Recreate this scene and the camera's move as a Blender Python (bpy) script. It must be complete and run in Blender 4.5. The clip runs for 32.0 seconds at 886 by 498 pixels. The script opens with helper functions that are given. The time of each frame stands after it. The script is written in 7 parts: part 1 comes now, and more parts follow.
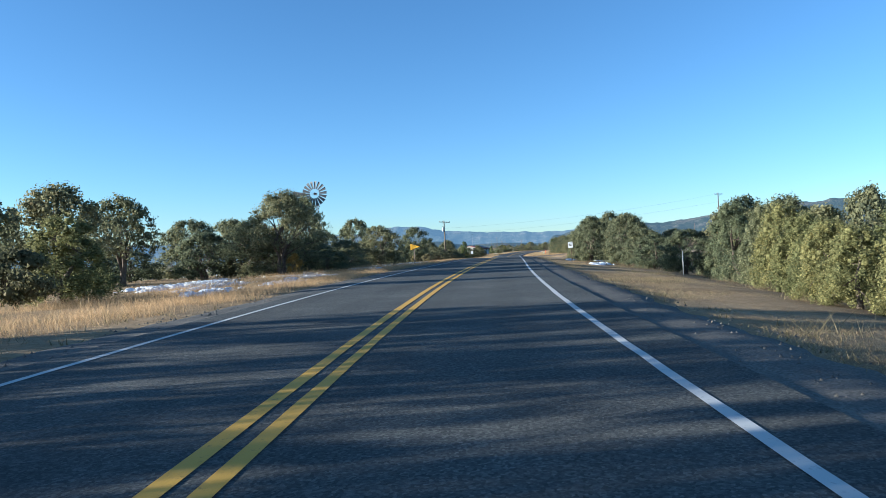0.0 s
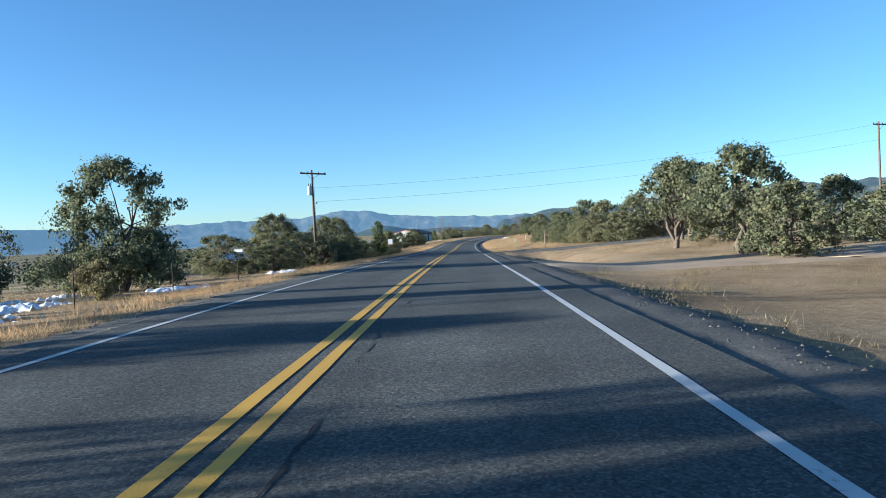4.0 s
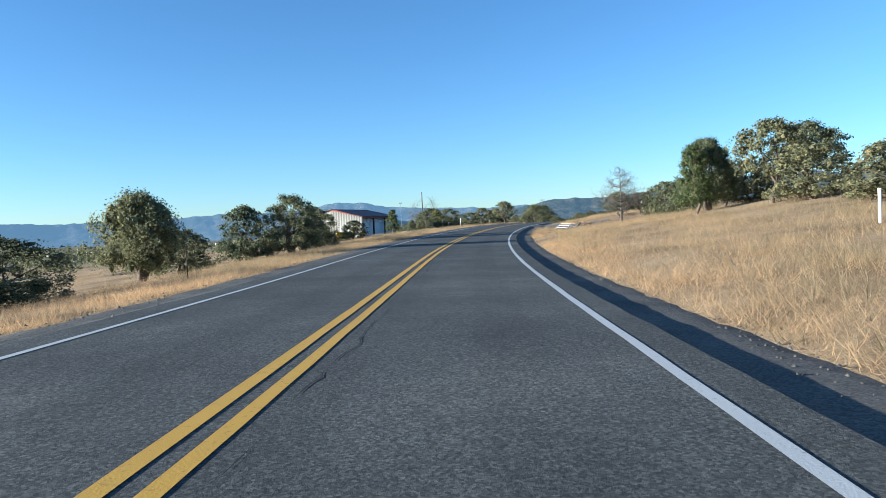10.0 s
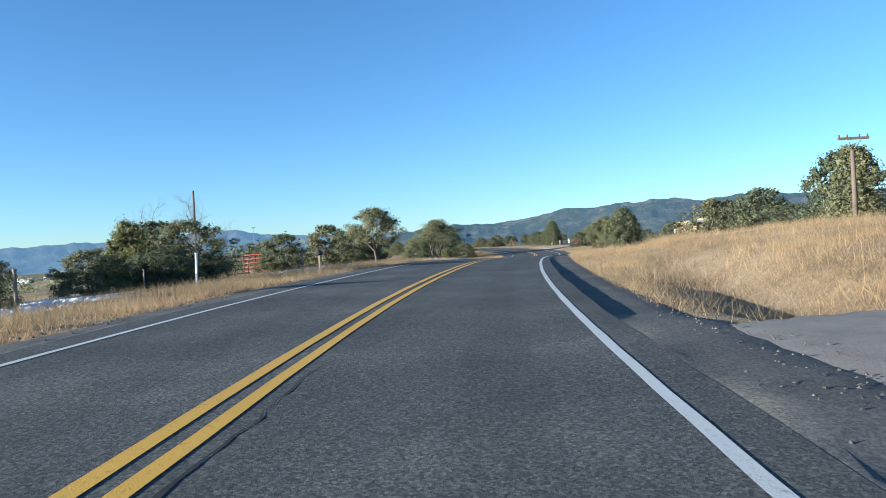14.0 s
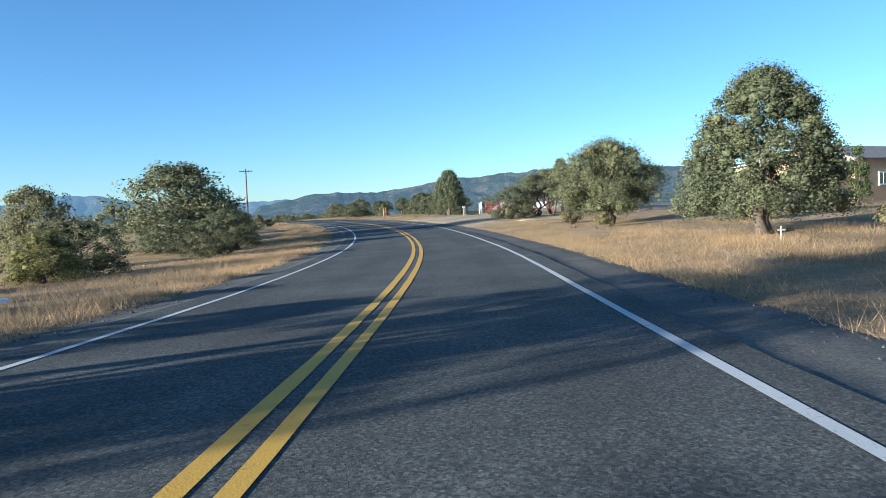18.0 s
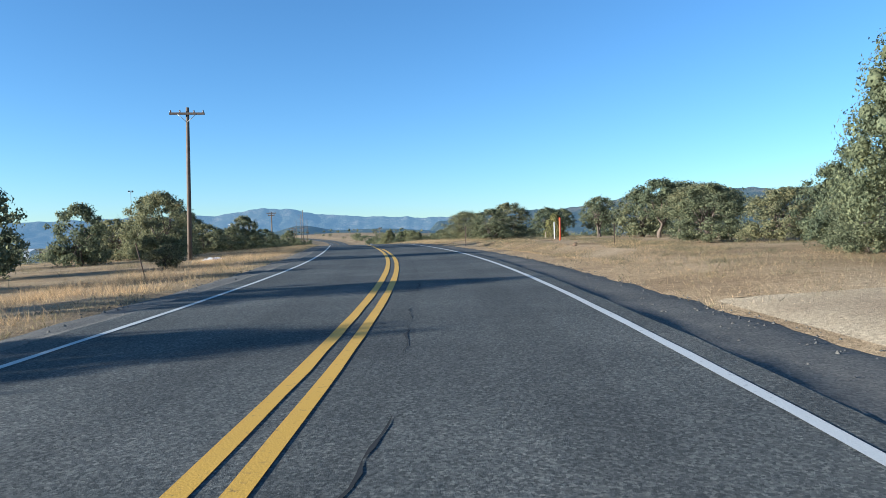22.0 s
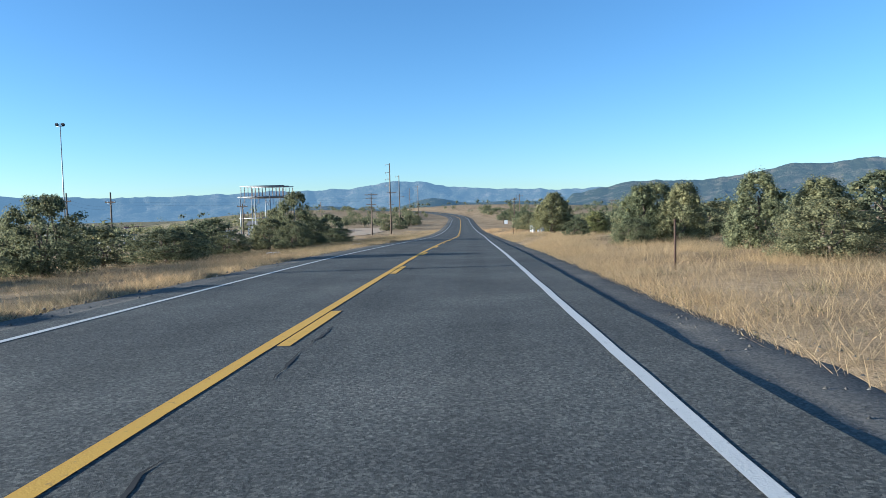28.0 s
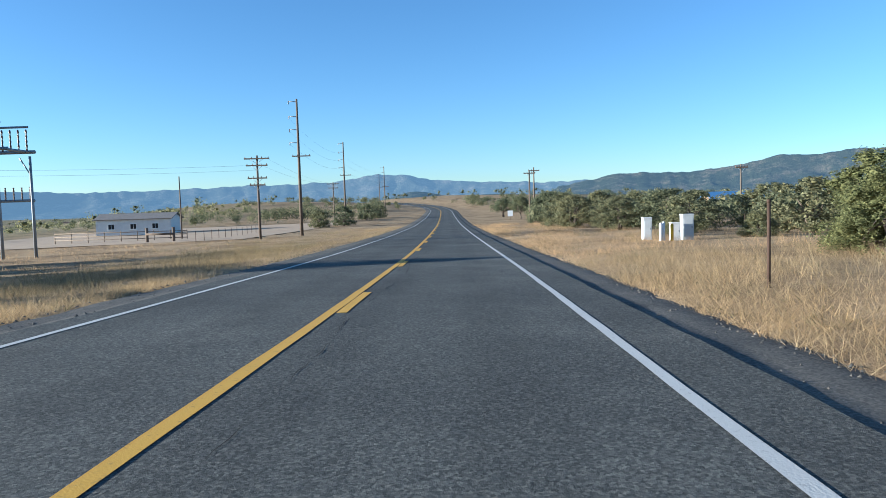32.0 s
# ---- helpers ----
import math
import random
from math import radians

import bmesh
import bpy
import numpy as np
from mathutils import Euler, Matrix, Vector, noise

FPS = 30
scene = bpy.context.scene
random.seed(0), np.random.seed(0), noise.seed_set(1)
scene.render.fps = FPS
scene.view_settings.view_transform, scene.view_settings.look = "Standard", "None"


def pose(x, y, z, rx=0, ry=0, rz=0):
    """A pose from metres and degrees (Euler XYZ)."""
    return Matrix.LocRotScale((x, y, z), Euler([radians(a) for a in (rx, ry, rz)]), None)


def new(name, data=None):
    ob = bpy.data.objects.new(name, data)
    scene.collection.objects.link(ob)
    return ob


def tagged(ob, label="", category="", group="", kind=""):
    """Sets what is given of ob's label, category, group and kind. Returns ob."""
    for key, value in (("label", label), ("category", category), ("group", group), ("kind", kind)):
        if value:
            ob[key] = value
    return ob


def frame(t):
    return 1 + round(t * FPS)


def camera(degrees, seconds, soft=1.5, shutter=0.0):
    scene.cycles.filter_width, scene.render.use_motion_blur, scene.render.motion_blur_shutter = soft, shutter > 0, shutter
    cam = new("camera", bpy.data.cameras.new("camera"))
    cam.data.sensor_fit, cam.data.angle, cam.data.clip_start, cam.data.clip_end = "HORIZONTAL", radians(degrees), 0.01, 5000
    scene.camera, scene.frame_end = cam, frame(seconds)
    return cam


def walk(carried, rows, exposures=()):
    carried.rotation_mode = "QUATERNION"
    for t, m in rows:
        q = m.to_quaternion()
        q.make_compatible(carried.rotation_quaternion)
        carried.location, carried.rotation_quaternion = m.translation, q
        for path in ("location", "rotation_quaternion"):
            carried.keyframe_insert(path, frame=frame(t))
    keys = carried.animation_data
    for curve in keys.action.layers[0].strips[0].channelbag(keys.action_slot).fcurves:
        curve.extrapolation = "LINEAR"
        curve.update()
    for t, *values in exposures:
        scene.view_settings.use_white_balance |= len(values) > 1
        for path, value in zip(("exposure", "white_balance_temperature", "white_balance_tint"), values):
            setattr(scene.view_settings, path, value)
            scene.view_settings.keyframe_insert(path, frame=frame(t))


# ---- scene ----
# Seconds, place, then yaw, pitch and roll in degrees.
cam = camera(63.97, 32.0, soft=0.75)
PATH = [
    (0.0, -0.0, -0.0, 1.29, 0.63, 0.31, 2.29), (0.5, 0.34, 10.37, 1.39, -0.71, 0.34, 2.24), (1.0, 0.89, 20.72, 1.48, -1.68, 0.67, 2.17),
    (1.5, 1.65, 31.05, 1.55, -2.97, -0.05, 2.72), (2.0, 2.54, 41.34, 1.59, -3.45, -0.91, 3.05), (2.5, 3.49, 51.64, 1.63, -3.56, -0.79, 2.65),
    (3.0, 4.47, 61.93, 1.63, -3.61, -1.15, 2.28), (3.5, 5.45, 72.21, 1.63, -3.52, -0.87, 2.37), (4.0, 6.41, 82.49, 1.65, -3.53, -1.12, 2.38),
    (4.5, 7.36, 92.78, 1.65, -3.47, -1.36, 2.42), (5.0, 8.3, 103.05, 1.62, -3.44, -1.58, 2.5), (5.5, 9.25, 113.33, 1.54, -3.55, -1.81, 2.67),
    (6.0, 10.19, 123.59, 1.4, -3.48, -2.07, 2.51), (6.5, 11.14, 133.85, 1.28, -3.4, -1.9, 2.57), (7.0, 12.12, 144.1, 1.16, -3.62, -1.71, 2.31),
    (7.5, 13.09, 154.33, 1.04, -3.66, -1.93, 2.14), (8.0, 14.07, 164.56, 0.88, -3.63, -2.41, 2.35), (8.5, 15.03, 174.78, 0.73, -3.3, -2.47, 2.37),
    (9.0, 15.97, 185.0, 0.62, -3.24, -2.24, 2.5), (9.5, 16.91, 195.19, 0.56, -3.41, -1.82, 2.3), (10.0, 17.89, 205.36, 0.49, -3.65, -1.73, 2.67),
    (10.5, 18.91, 215.47, 0.46, -3.97, -1.38, 2.82), (11.0, 20.01, 225.44, 0.49, -4.8, -1.02, 2.92), (11.5, 21.24, 235.32, 0.59, -5.75, -0.4, 2.76),
    (12.0, 22.63, 245.05, 0.73, -6.75, -0.55, 2.71), (12.5, 24.23, 254.69, 0.86, -8.45, -0.7, 2.96), (13.0, 26.05, 264.22, 1.03, -9.87, -0.29, 3.32),
    (13.5, 28.12, 273.64, 1.21, -11.5, -0.12, 3.27), (14.0, 30.46, 282.97, 1.4, -13.28, -0.03, 3.11), (14.5, 33.08, 292.21, 1.58, -15.01, -0.26, 3.16),
    (15.0, 36.02, 301.36, 1.76, -16.91, -0.53, 3.22), (15.5, 39.23, 310.42, 1.9, -18.53, -0.83, 3.34), (16.0, 42.66, 319.39, 1.97, -19.81, -1.17, 3.34),
    (16.5, 46.26, 328.29, 1.94, -20.53, -1.57, 3.35), (17.0, 50.0, 337.12, 1.74, -21.52, -2.07, 2.79), (17.5, 53.81, 345.83, 1.49, -22.29, -2.64, 2.81),
    (18.0, 57.66, 354.44, 1.27, -22.61, -2.99, 2.73), (18.5, 61.46, 362.97, 1.09, -22.08, -2.73, 2.52), (19.0, 65.12, 371.49, 1.0, -20.72, -2.29, 2.18),
    (19.5, 68.52, 380.12, 0.99, -18.58, -2.18, 1.74), (20.0, 71.62, 388.88, 1.03, -16.51, -1.39, 1.49), (20.5, 74.42, 397.8, 1.14, -14.56, -1.24, 1.08),
    (21.0, 76.9, 406.86, 1.28, -12.39, -1.02, 0.98), (21.5, 79.05, 415.97, 1.4, -10.37, -1.18, 1.14), (22.0, 80.88, 425.12, 1.53, -8.4, -1.08, 1.37),
    (22.5, 82.39, 434.32, 1.65, -6.62, -1.27, 1.2), (23.0, 83.58, 443.55, 1.8, -4.72, -0.93, 1.26), (23.5, 84.46, 452.81, 1.93, -2.7, -1.33, 1.46),
    (24.0, 85.01, 462.08, 2.02, -0.54, -2.0, 2.01), (24.5, 85.33, 471.33, 2.08, 0.58, -1.66, 1.97), (25.0, 85.47, 480.6, 2.15, 1.54, -1.75, 0.86),
    (25.5, 85.47, 489.87, 2.2, 2.18, -1.72, 1.21), (26.0, 85.42, 499.13, 2.16, 2.2, -2.18, 1.4), (26.5, 85.35, 508.37, 2.05, 2.2, -2.62, 1.54),
    (27.0, 85.3, 517.58, 1.9, 2.2, -2.97, 1.54), (27.5, 85.24, 526.75, 1.72, 2.36, -3.15, 1.44), (28.0, 85.19, 535.85, 1.55, 2.21, -3.02, 1.42),
    (28.5, 85.16, 544.9, 1.44, 1.51, -2.38, 1.66), (29.0, 85.15, 553.91, 1.32, 1.18, -2.92, 1.15), (29.5, 85.13, 562.91, 1.16, 1.13, -2.79, 0.91),
    (30.0, 85.09, 571.89, 1.0, 1.28, -2.99, 0.66), (30.5, 85.08, 580.85, 0.79, 1.19, -3.11, 0.96), (31.0, 85.12, 589.73, 0.52, 1.09, -2.87, 1.34),
    (31.5, 85.13, 598.56, 0.25, 1.15, -3.57, 1.35), (32.0, 85.18, 607.34, 0.02, 0.92, -3.54, 1.67),
]
walk(cam, [(t, pose(x, y, z, 90 + pitch, roll, yaw)) for t, x, y, z, yaw, pitch, roll in PATH],
     exposures=[(0.0, 1.85, 4650, 3), (32.0, 1.85, 4650, 3)])

# ---------------------------------------------------------------- world, sun, exposure
SUN_AZ, SUN_EL = 261.0, 9.5     # degrees clockwise from +y, degrees over the horizon
world = bpy.data.worlds.new("sky")
scene.world = world
world.use_nodes = True
wn = world.node_tree.nodes
sky = wn.new("ShaderNodeTexSky")
sky.sky_type = 'NISHITA'
sky.sun_disc = False
sky.sun_elevation = radians(SUN_EL)
sky.sun_rotation = radians(SUN_AZ)
sky.altitude = 1500.0
sky.air_density = 1.0
sky.dust_density = 0.6
sky.ozone_density = 1.8
wn["Background"].inputs[1].default_value = 0.055
world.node_tree.links.new(sky.outputs[0], wn["Background"].inputs[0])
sun_data = bpy.data.lights.new("sun", 'SUN')
sun_data.energy = 4.8
sun_data.angle = radians(0.53)
sun_data.color = (1.0, 0.78, 0.54)
sun = new("sun", sun_data)
SUN_DIR = Vector((math.sin(radians(SUN_AZ)) * math.cos(radians(SUN_EL)),
                  math.cos(radians(SUN_AZ)) * math.cos(radians(SUN_EL)), math.sin(radians(SUN_EL))))
sun.rotation_euler = SUN_DIR.to_track_quat("Z", "Y").to_euler()
sun.location = (400, 300, 120)

# ---------------------------------------------------------------- the road's line
# Stations along the centre line: heading (degrees, left of +y), height, bank (right side down).
STATION = np.array([-60, 0, 25, 50, 100, 125, 150, 175, 200, 225, 250, 275, 300, 325, 350, 375, 400, 425, 450, 475, 500, 525,
                    550, 575, 600, 620, 650, 680, 726, 788, 846, 882, 940, 1000, 1080])
HEADING = np.array([-1.89, -1.78, -4.43, -5.41, -4.93, -5.16, -5.25, -5.47, -5.65, -5.81, -9, -12.96, -18.74, -22.47, -24.6, -23.94, -18.43, -12.25,
                    -6.96, -0.84, 0.19, 0.99, 0, -0.04, -0.23, -0.76, 0.48, 0.6, 0.7, 0.8, 1, 4, 14, 22, 22])
HEIGHT = np.array([-0.5, 0.0, 0.22, 0.34, 0.35, 0.10, -0.19, -0.55, -0.75, -0.78, -0.48, -0.06, 0.42, 0.66, 0.29, -0.22, -0.28, 0.05,
                   0.41, 0.73, 0.88, 0.67, 0.23, -0.16, -0.76, -1.3, -2.0, -2.5, -3.0, -2.9, -2.1, -1.5, 0.2, 2.0, 3.0])
BANK = np.array([0, 0, 0.1, 0.1, 0.2, 0.1, 0.1, 0.1, 0.4, 0.8, 0.7, 0.8, 0.9, 1.1, 0.65, -0.6, -1.3, -1.3, -0.7, -0.35, -0.25,
                 -0.2, 0, 0.1, 0.1, 0, 0, 0, 0, 0, 0, 0, 0, 0, 0])
DS = 1.0
S_LINE = np.arange(-60, 1080 + DS, DS)


def smooth_knots(values):
    v = np.interp(S_LINE, STATION, values)
    k = np.hanning(31)
    k /= k.sum()
    return np.convolve(np.pad(v, 15, mode="edge"), k, mode="valid")


HEAD = np.radians(smooth_knots(HEADING))
Z_LINE = smooth_knots(HEIGHT)
BANK_LINE = np.radians(smooth_knots(BANK))
X_LINE = np.r_[0, np.cumsum(-np.sin(HEAD[:-1]) * DS)]
Y_LINE = np.r_[0, np.cumsum(np.cos(HEAD[:-1]) * DS)]
X_LINE += -1.68 - X_LINE[60]
Y_LINE += 0.05 - Y_LINE[60]


def on_road(s, u, lift=0.0):
    """The place u metres right of the centre line at station s, on the road's own surface."""
    s, u = np.asarray(s, float), np.asarray(u, float)
    x, y = np.interp(s, S_LINE, X_LINE), np.interp(s, S_LINE, Y_LINE)
    z, a, b = np.interp(s, S_LINE, Z_LINE), np.interp(s, S_LINE, HEAD), np.interp(s, S_LINE, BANK_LINE)
    return np.stack([x + u * np.cos(a), y + u * np.sin(a), z - np.tan(b) * np.clip(u, -9, 9) + lift], -1)


def station(x, y):
    """Station and offset of a place."""
    x, y = np.atleast_1d(np.asarray(x, float)), np.atleast_1d(np.asarray(y, float))
    px, py, pa = X_LINE[::4], Y_LINE[::4], HEAD[::4]
    near = np.array([np.argmin((px - a) ** 2 + (py - b) ** 2) for a, b in zip(x, y)])
    dx, dy = x - px[near], y - py[near]
    s = S_LINE[::4][near] + (-np.sin(pa[near]) * dx + np.cos(pa[near]) * dy)
    u = np.cos(pa[near]) * dx + np.sin(pa[near]) * dy
    return s, u


# The lie of the land beside the road: heights over the road at 8, 25 and 60 m, right and left.
LAND_S = np.array([-60, 0, 60, 110, 135, 165, 205, 250, 275, 290, 320, 355, 400, 450, 500, 560, 620, 700, 800, 900, 1080])
R08 = np.array([-0.35, -0.35, -0.35, -0.35, -0.35, 0.3, 0.4, 0.5, -0.2, -0.3, 0.4, 0.0, 0.05, 0.25, 0.1, 0.1, 0.25, 0.1, -0.1, -0.1, 0.2])
R25 = np.array([-2.8, -2.8, -2.6, -0.6, 0.9, 1.0, 1.6, 2.5, 1.9, 1.9, 1.5, 0.4, 0.4, 0.7, 0.3, 0.1, 0.3, 0.1, 0.2, 0.8, 2.0])
R60 = np.array([-2.2, -2.2, -2.0, -0.2, 0.8, 1.4, 2.4, 3.6, 3.0, 2.6, 1.8, 1.2, 0.6, 0.0, -0.5, -0.6, -0.8, -0.8, 0.4, 2.0, 3.5])
L08 = np.array([-0.1, -0.1, -0.1, -0.3, -0.3, -0.35, -0.35, -0.3, -0.2, -0.15, -0.2, 0.15, -0.1, -0.1, -0.2, -0.2, -0.2, -0.1, -0.1, 0, 0.3])
L25 = np.array([-0.2, -0.2, -0.4, -0.8, -1.0, -2.0, -2.8, -2.2, -1.2, -0.9, -1.0, -0.1, -0.6, -0.4, -0.8, -1.0, -0.8, -0.3, 0.0, 0.5, 1.5])
L60 = np.array([-0.6, -0.6, -1.0, -2.0, -2.8, -5.0, -6.0, -5.0, -3.5, -3.0, -3.5, -3.0, -2.0, -1.8, -2.5, -2.6, -1.8, -0.8, -0.4, 0.5, 2.0])


# The right edge of the pavement: its offset, and the drop from it to the gravel.
EDGE_S = np.array([-60, 110, 143, 160, 310, 330, 480, 500, 560, 800, 1080])
EDGE_U = np.array([4.25, 4.25, 4.2, 3.95, 3.95, 3.85, 3.85, 4.05, 4.25, 4.25, 4.25])
EDGE_DROP = np.array([0.03, 0.03, 0.04, 0.09, 0.10, 0.025, 0.022, 0.022, 0.032, 0.042, 0.04])


def edge_drop(s):
    """Depth of the step at the pavement's right edge; none where drives join the road."""
    d = np.interp(s, EDGE_S, EDGE_DROP)
    for a, b in ((112, 120), (146.5, 155), (288.5, 295.5)):
        d = d * (1 - np.clip((s - a + 1.5) / 1.5, 0, 1) * np.clip((b + 1.5 - s) / 1.5, 0, 1))
    return d


def land(s, u):
    """Height of the ground at station s, offset u (within about 60 m of the road)."""
    s, u = np.broadcast_arrays(np.asarray(s, float), np.asarray(u, float))
    base = np.interp(s, S_LINE, Z_LINE)
    tilt = -np.tan(np.interp(s, S_LINE, BANK_LINE)) * np.clip(u, -9, 9)
    a = np.abs(u)
    w0, w1, w2 = np.clip((a - 4.6) / 3.4, 0, 1), np.clip((a - 8) / 17, 0, 1), np.clip((a - 25) / 35, 0, 1)
    right = [np.interp(s, LAND_S, k) for k in (R08, R25, R60)]
    left = [np.interp(s, LAND_S, k) for k in (L08, L25, L60)]
    h = [np.where(u > 0, p, q) for p, q in zip(right, left)]
    w1s = w1 * w1 * (3 - 2 * w1) * 0.5 + w1 * 0.5
    z = base + tilt + w0 * h[0] + w1s * (h[1] - h[0]) + w2 * (h[2] - h[1]) - 0.04
    # the gravel driveway is cut level into the bank, with a ditch before its culvert
    off = np.abs(s - 289.8 - 0.7 * (u - 4.4))
    cut = np.clip((4.6 - off) / 1.6, 0, 1) * np.clip((u - 4.6) / 1.5, 0, 1) * np.clip((24 - u) / 5, 0, 1)
    z = z * (1 - cut) + (base + tilt - 0.04 + 0.02 * (u - 5)) * cut
    z = z - edge_drop(s) * np.clip((u - 3.7) / 0.3, 0, 1) * np.clip((8.0 - u) / 2.4, 0, 1)
    # a shallow ditch along the cropped verge, and a deeper one before the side road
    z = z - 0.34 * np.exp(-((u - 7.5) / 0.85) ** 2) * np.clip((s - 455) / 12, 0, 1) * np.clip((500 - s) / 10, 0, 1)
    z = z - 0.75 * np.exp(-((u - 8.0) / 1.7) ** 2) * np.clip((s - 122) / 8, 0, 1) * np.clip((146.5 - s) / 4, 0, 1)
    # past the driveway a ditch runs between a low berm and the steep foot of the bank
    z = z - 0.62 * np.exp(-((u - 7.5 - 0.02 * (s - 296)) / 0.95) ** 2) * np.clip((s - 296.2) / 1.6, 0, 1) * np.clip((315 - s) / 13, 0, 1)
    z = z + 0.34 * np.clip((u - 8.3) / 1.3, 0, 1) * np.clip((26 - u) / 8, 0, 1) * np.clip((s - 297) / 4, 0, 1) * np.clip((338 - s) / 12, 0, 1)
    return z - 0.55 * np.exp(-((s - 285.6) / 2.0) ** 2 - ((u - 7.7) / 1.3) ** 2)


# ---------------------------------------------------------------- materials
def material(name, rough=0.9, metal=0.0, spec=0.3):
    m = bpy.data.materials.new(name)
    m.use_nodes = True
    b = m.node_tree.nodes["Principled BSDF"]
    b.inputs["Roughness"].default_value = rough
    b.inputs["Metallic"].default_value = metal
    b.inputs["Specular IOR Level"].default_value = spec
    return m, m.node_tree.nodes, m.node_tree.links, b


def ramp(nodes, links, source, stops):
    r = nodes.new("ShaderNodeValToRGB")
    while len(r.color_ramp.elements) < len(stops):
        r.color_ramp.elements.new(0.5)
    for e, (at, c) in zip(r.color_ramp.elements, stops):
        e.position, e.color = at, (*c, 1)
    links.new(source, r.inputs[0])
    return r.outputs[0]


def noise_tex(nodes, links, scale, detail=4.0, rough=0.6, where=None, out=0):
    n = nodes.new("ShaderNodeTexNoise")
    n.inputs["Scale"].default_value, n.inputs["Detail"].default_value, n.inputs["Roughness"].default_value = scale, detail, rough
    if where is not None:
        links.new(where, n.inputs["Vector"])
    return n.outputs[out]


def mix(nodes, links, fac, a, b, kind='MIX'):
    m = nodes.new("ShaderNodeMix")
    m.data_type, m.blend_type = 'RGBA', kind
    for socket, v in ((m.inputs[0], fac), (m.inputs[6], a), (m.inputs[7], b)):
        if isinstance(v, (int, float)):
            socket.default_value = v
        elif isinstance(v, tuple):
            socket.default_value = (*v, 1)
        else:
            links.new(v, socket)
    return m.outputs[2]


def bump(nodes, links, bsdf, height, strength=0.4, distance=0.02):
    b = nodes.new("ShaderNodeBump")
    b.inputs["Strength"].default_value, b.inputs["Distance"].default_value = strength, distance
    links.new(height, b.inputs["Height"])
    links.new(b.outputs[0], bsdf.inputs["Normal"])


def plain(name, color, rough=0.7, metal=0.0, vary=0.25, scale=3.0, relief=0.0, grain=40.0):
    """A surface of one colour with stains, fine grain and a little relief."""
    m, n, l, b = material(name, rough, metal)
    geo = n.new("ShaderNodeTexCoord").outputs["Object"]
    big, fine = noise_tex(n, l, scale, 3, 0.6, geo), noise_tex(n, l, grain, 4, 0.7, geo)
    dark = tuple(c * (1 - vary) for c in color)
    light = tuple(min(1, c * (1 + vary * 0.5)) for c in color)
    c = ramp(n, l, big, [(0.3, dark), (0.7, light)])
    c = mix(n, l, 0.35, c, ramp(n, l, fine, [(0.3, dark), (0.7, light)]))
    l.new(c, b.inputs["Base Color"])
    if relief:
        bump(n, l, b, fine, relief, 0.01)
    return m


def object_coords(n):
    return n.new("ShaderNodeTexCoord").outputs["Object"]


# asphalt: coarse chip seal with wheel tracks, stains and dark sealed cracks
ASPHALT, n, l, b = material("chip_seal_asphalt", 0.92, 0, 0.18)
pos = object_coords(n)
stone = n.new("ShaderNodeTexVoronoi")
stone.inputs["Scale"].default_value = 45.0
l.new(pos, stone.inputs["Vector"])
patch = noise_tex(n, l, 0.35, 4, 0.6, pos)
c = ramp(n, l, patch, [(0.3, (0.070, 0.073, 0.071)), (0.55, (0.102, 0.106, 0.100)), (0.75, (0.148, 0.149, 0.138))])
chips = noise_tex(n, l, 26.0, 5, 0.8, pos)
c = mix(n, l, 0.6, c, ramp(n, l, chips, [(0.36, (0.45, 0.45, 0.46)), (0.52, (0.95, 0.94, 0.92)), (0.66, (1.6, 1.55, 1.48))]), 'MULTIPLY')
c = mix(n, l, 0.75, c, ramp(n, l, stone.outputs["Color"], [(0.15, (0.22, 0.22, 0.22)), (0.6, (0.75, 0.73, 0.70)), (0.92, (1.5, 1.42, 1.3))]), 'MULTIPLY')
uvn = n.new("ShaderNodeUVMap").outputs[0]
sep = n.new("ShaderNodeSeparateXYZ")
l.new(uvn, sep.inputs[0])
wave = n.new("ShaderNodeMath")
wave.operation = 'SINE'
scl = n.new("ShaderNodeMath")
scl.operation = 'MULTIPLY'
scl.inputs[1].default_value = 2 * math.pi / 1.75
l.new(sep.outputs[0], scl.inputs[0])
l.new(scl.outputs[0], wave.inputs[0])
track = ramp(n, l, wave.outputs[0], [(0.0, (1.12, 1.12, 1.12)), (0.6, (0.9, 0.9, 0.9))])
c = mix(n, l, 0.6, c, track, 'MULTIPLY')
bright = n.new("ShaderNodeBrightContrast")
bright.inputs[1].default_value = 0.012
l.new(c, bright.inputs[0])
l.new(bright.outputs[0], b.inputs["Base Color"])
bump(n, l, b, chips, 0.7, 0.025)

SHOULDER, n, l, b = material("gravel_shoulder", 0.97, 0, 0.1)
pos = object_coords(n)
stone = n.new("ShaderNodeTexVoronoi")
stone.inputs["Scale"].default_value = 42.0
l.new(pos, stone.inputs["Vector"])
patch = noise_tex(n, l, 0.6, 5, 0.65, pos)
c = ramp(n, l, patch, [(0.3, (0.130, 0.127, 0.118)), (0.6, (0.198, 0.188, 0.165)), (0.8, (0.29, 0.258, 0.208))])
c = mix(n, l, 0.7, c, ramp(n, l, stone.outputs["Color"], [(0.2, (0.35, 0.34, 0.33)), (0.9, (1.0, 0.95, 0.9))]), 'MULTIPLY')
l.new(c, b.inputs["Base Color"])
bump(n, l, b, noise_tex(n, l, 30.0, 5, 0.75, pos), 0.4, 0.012)


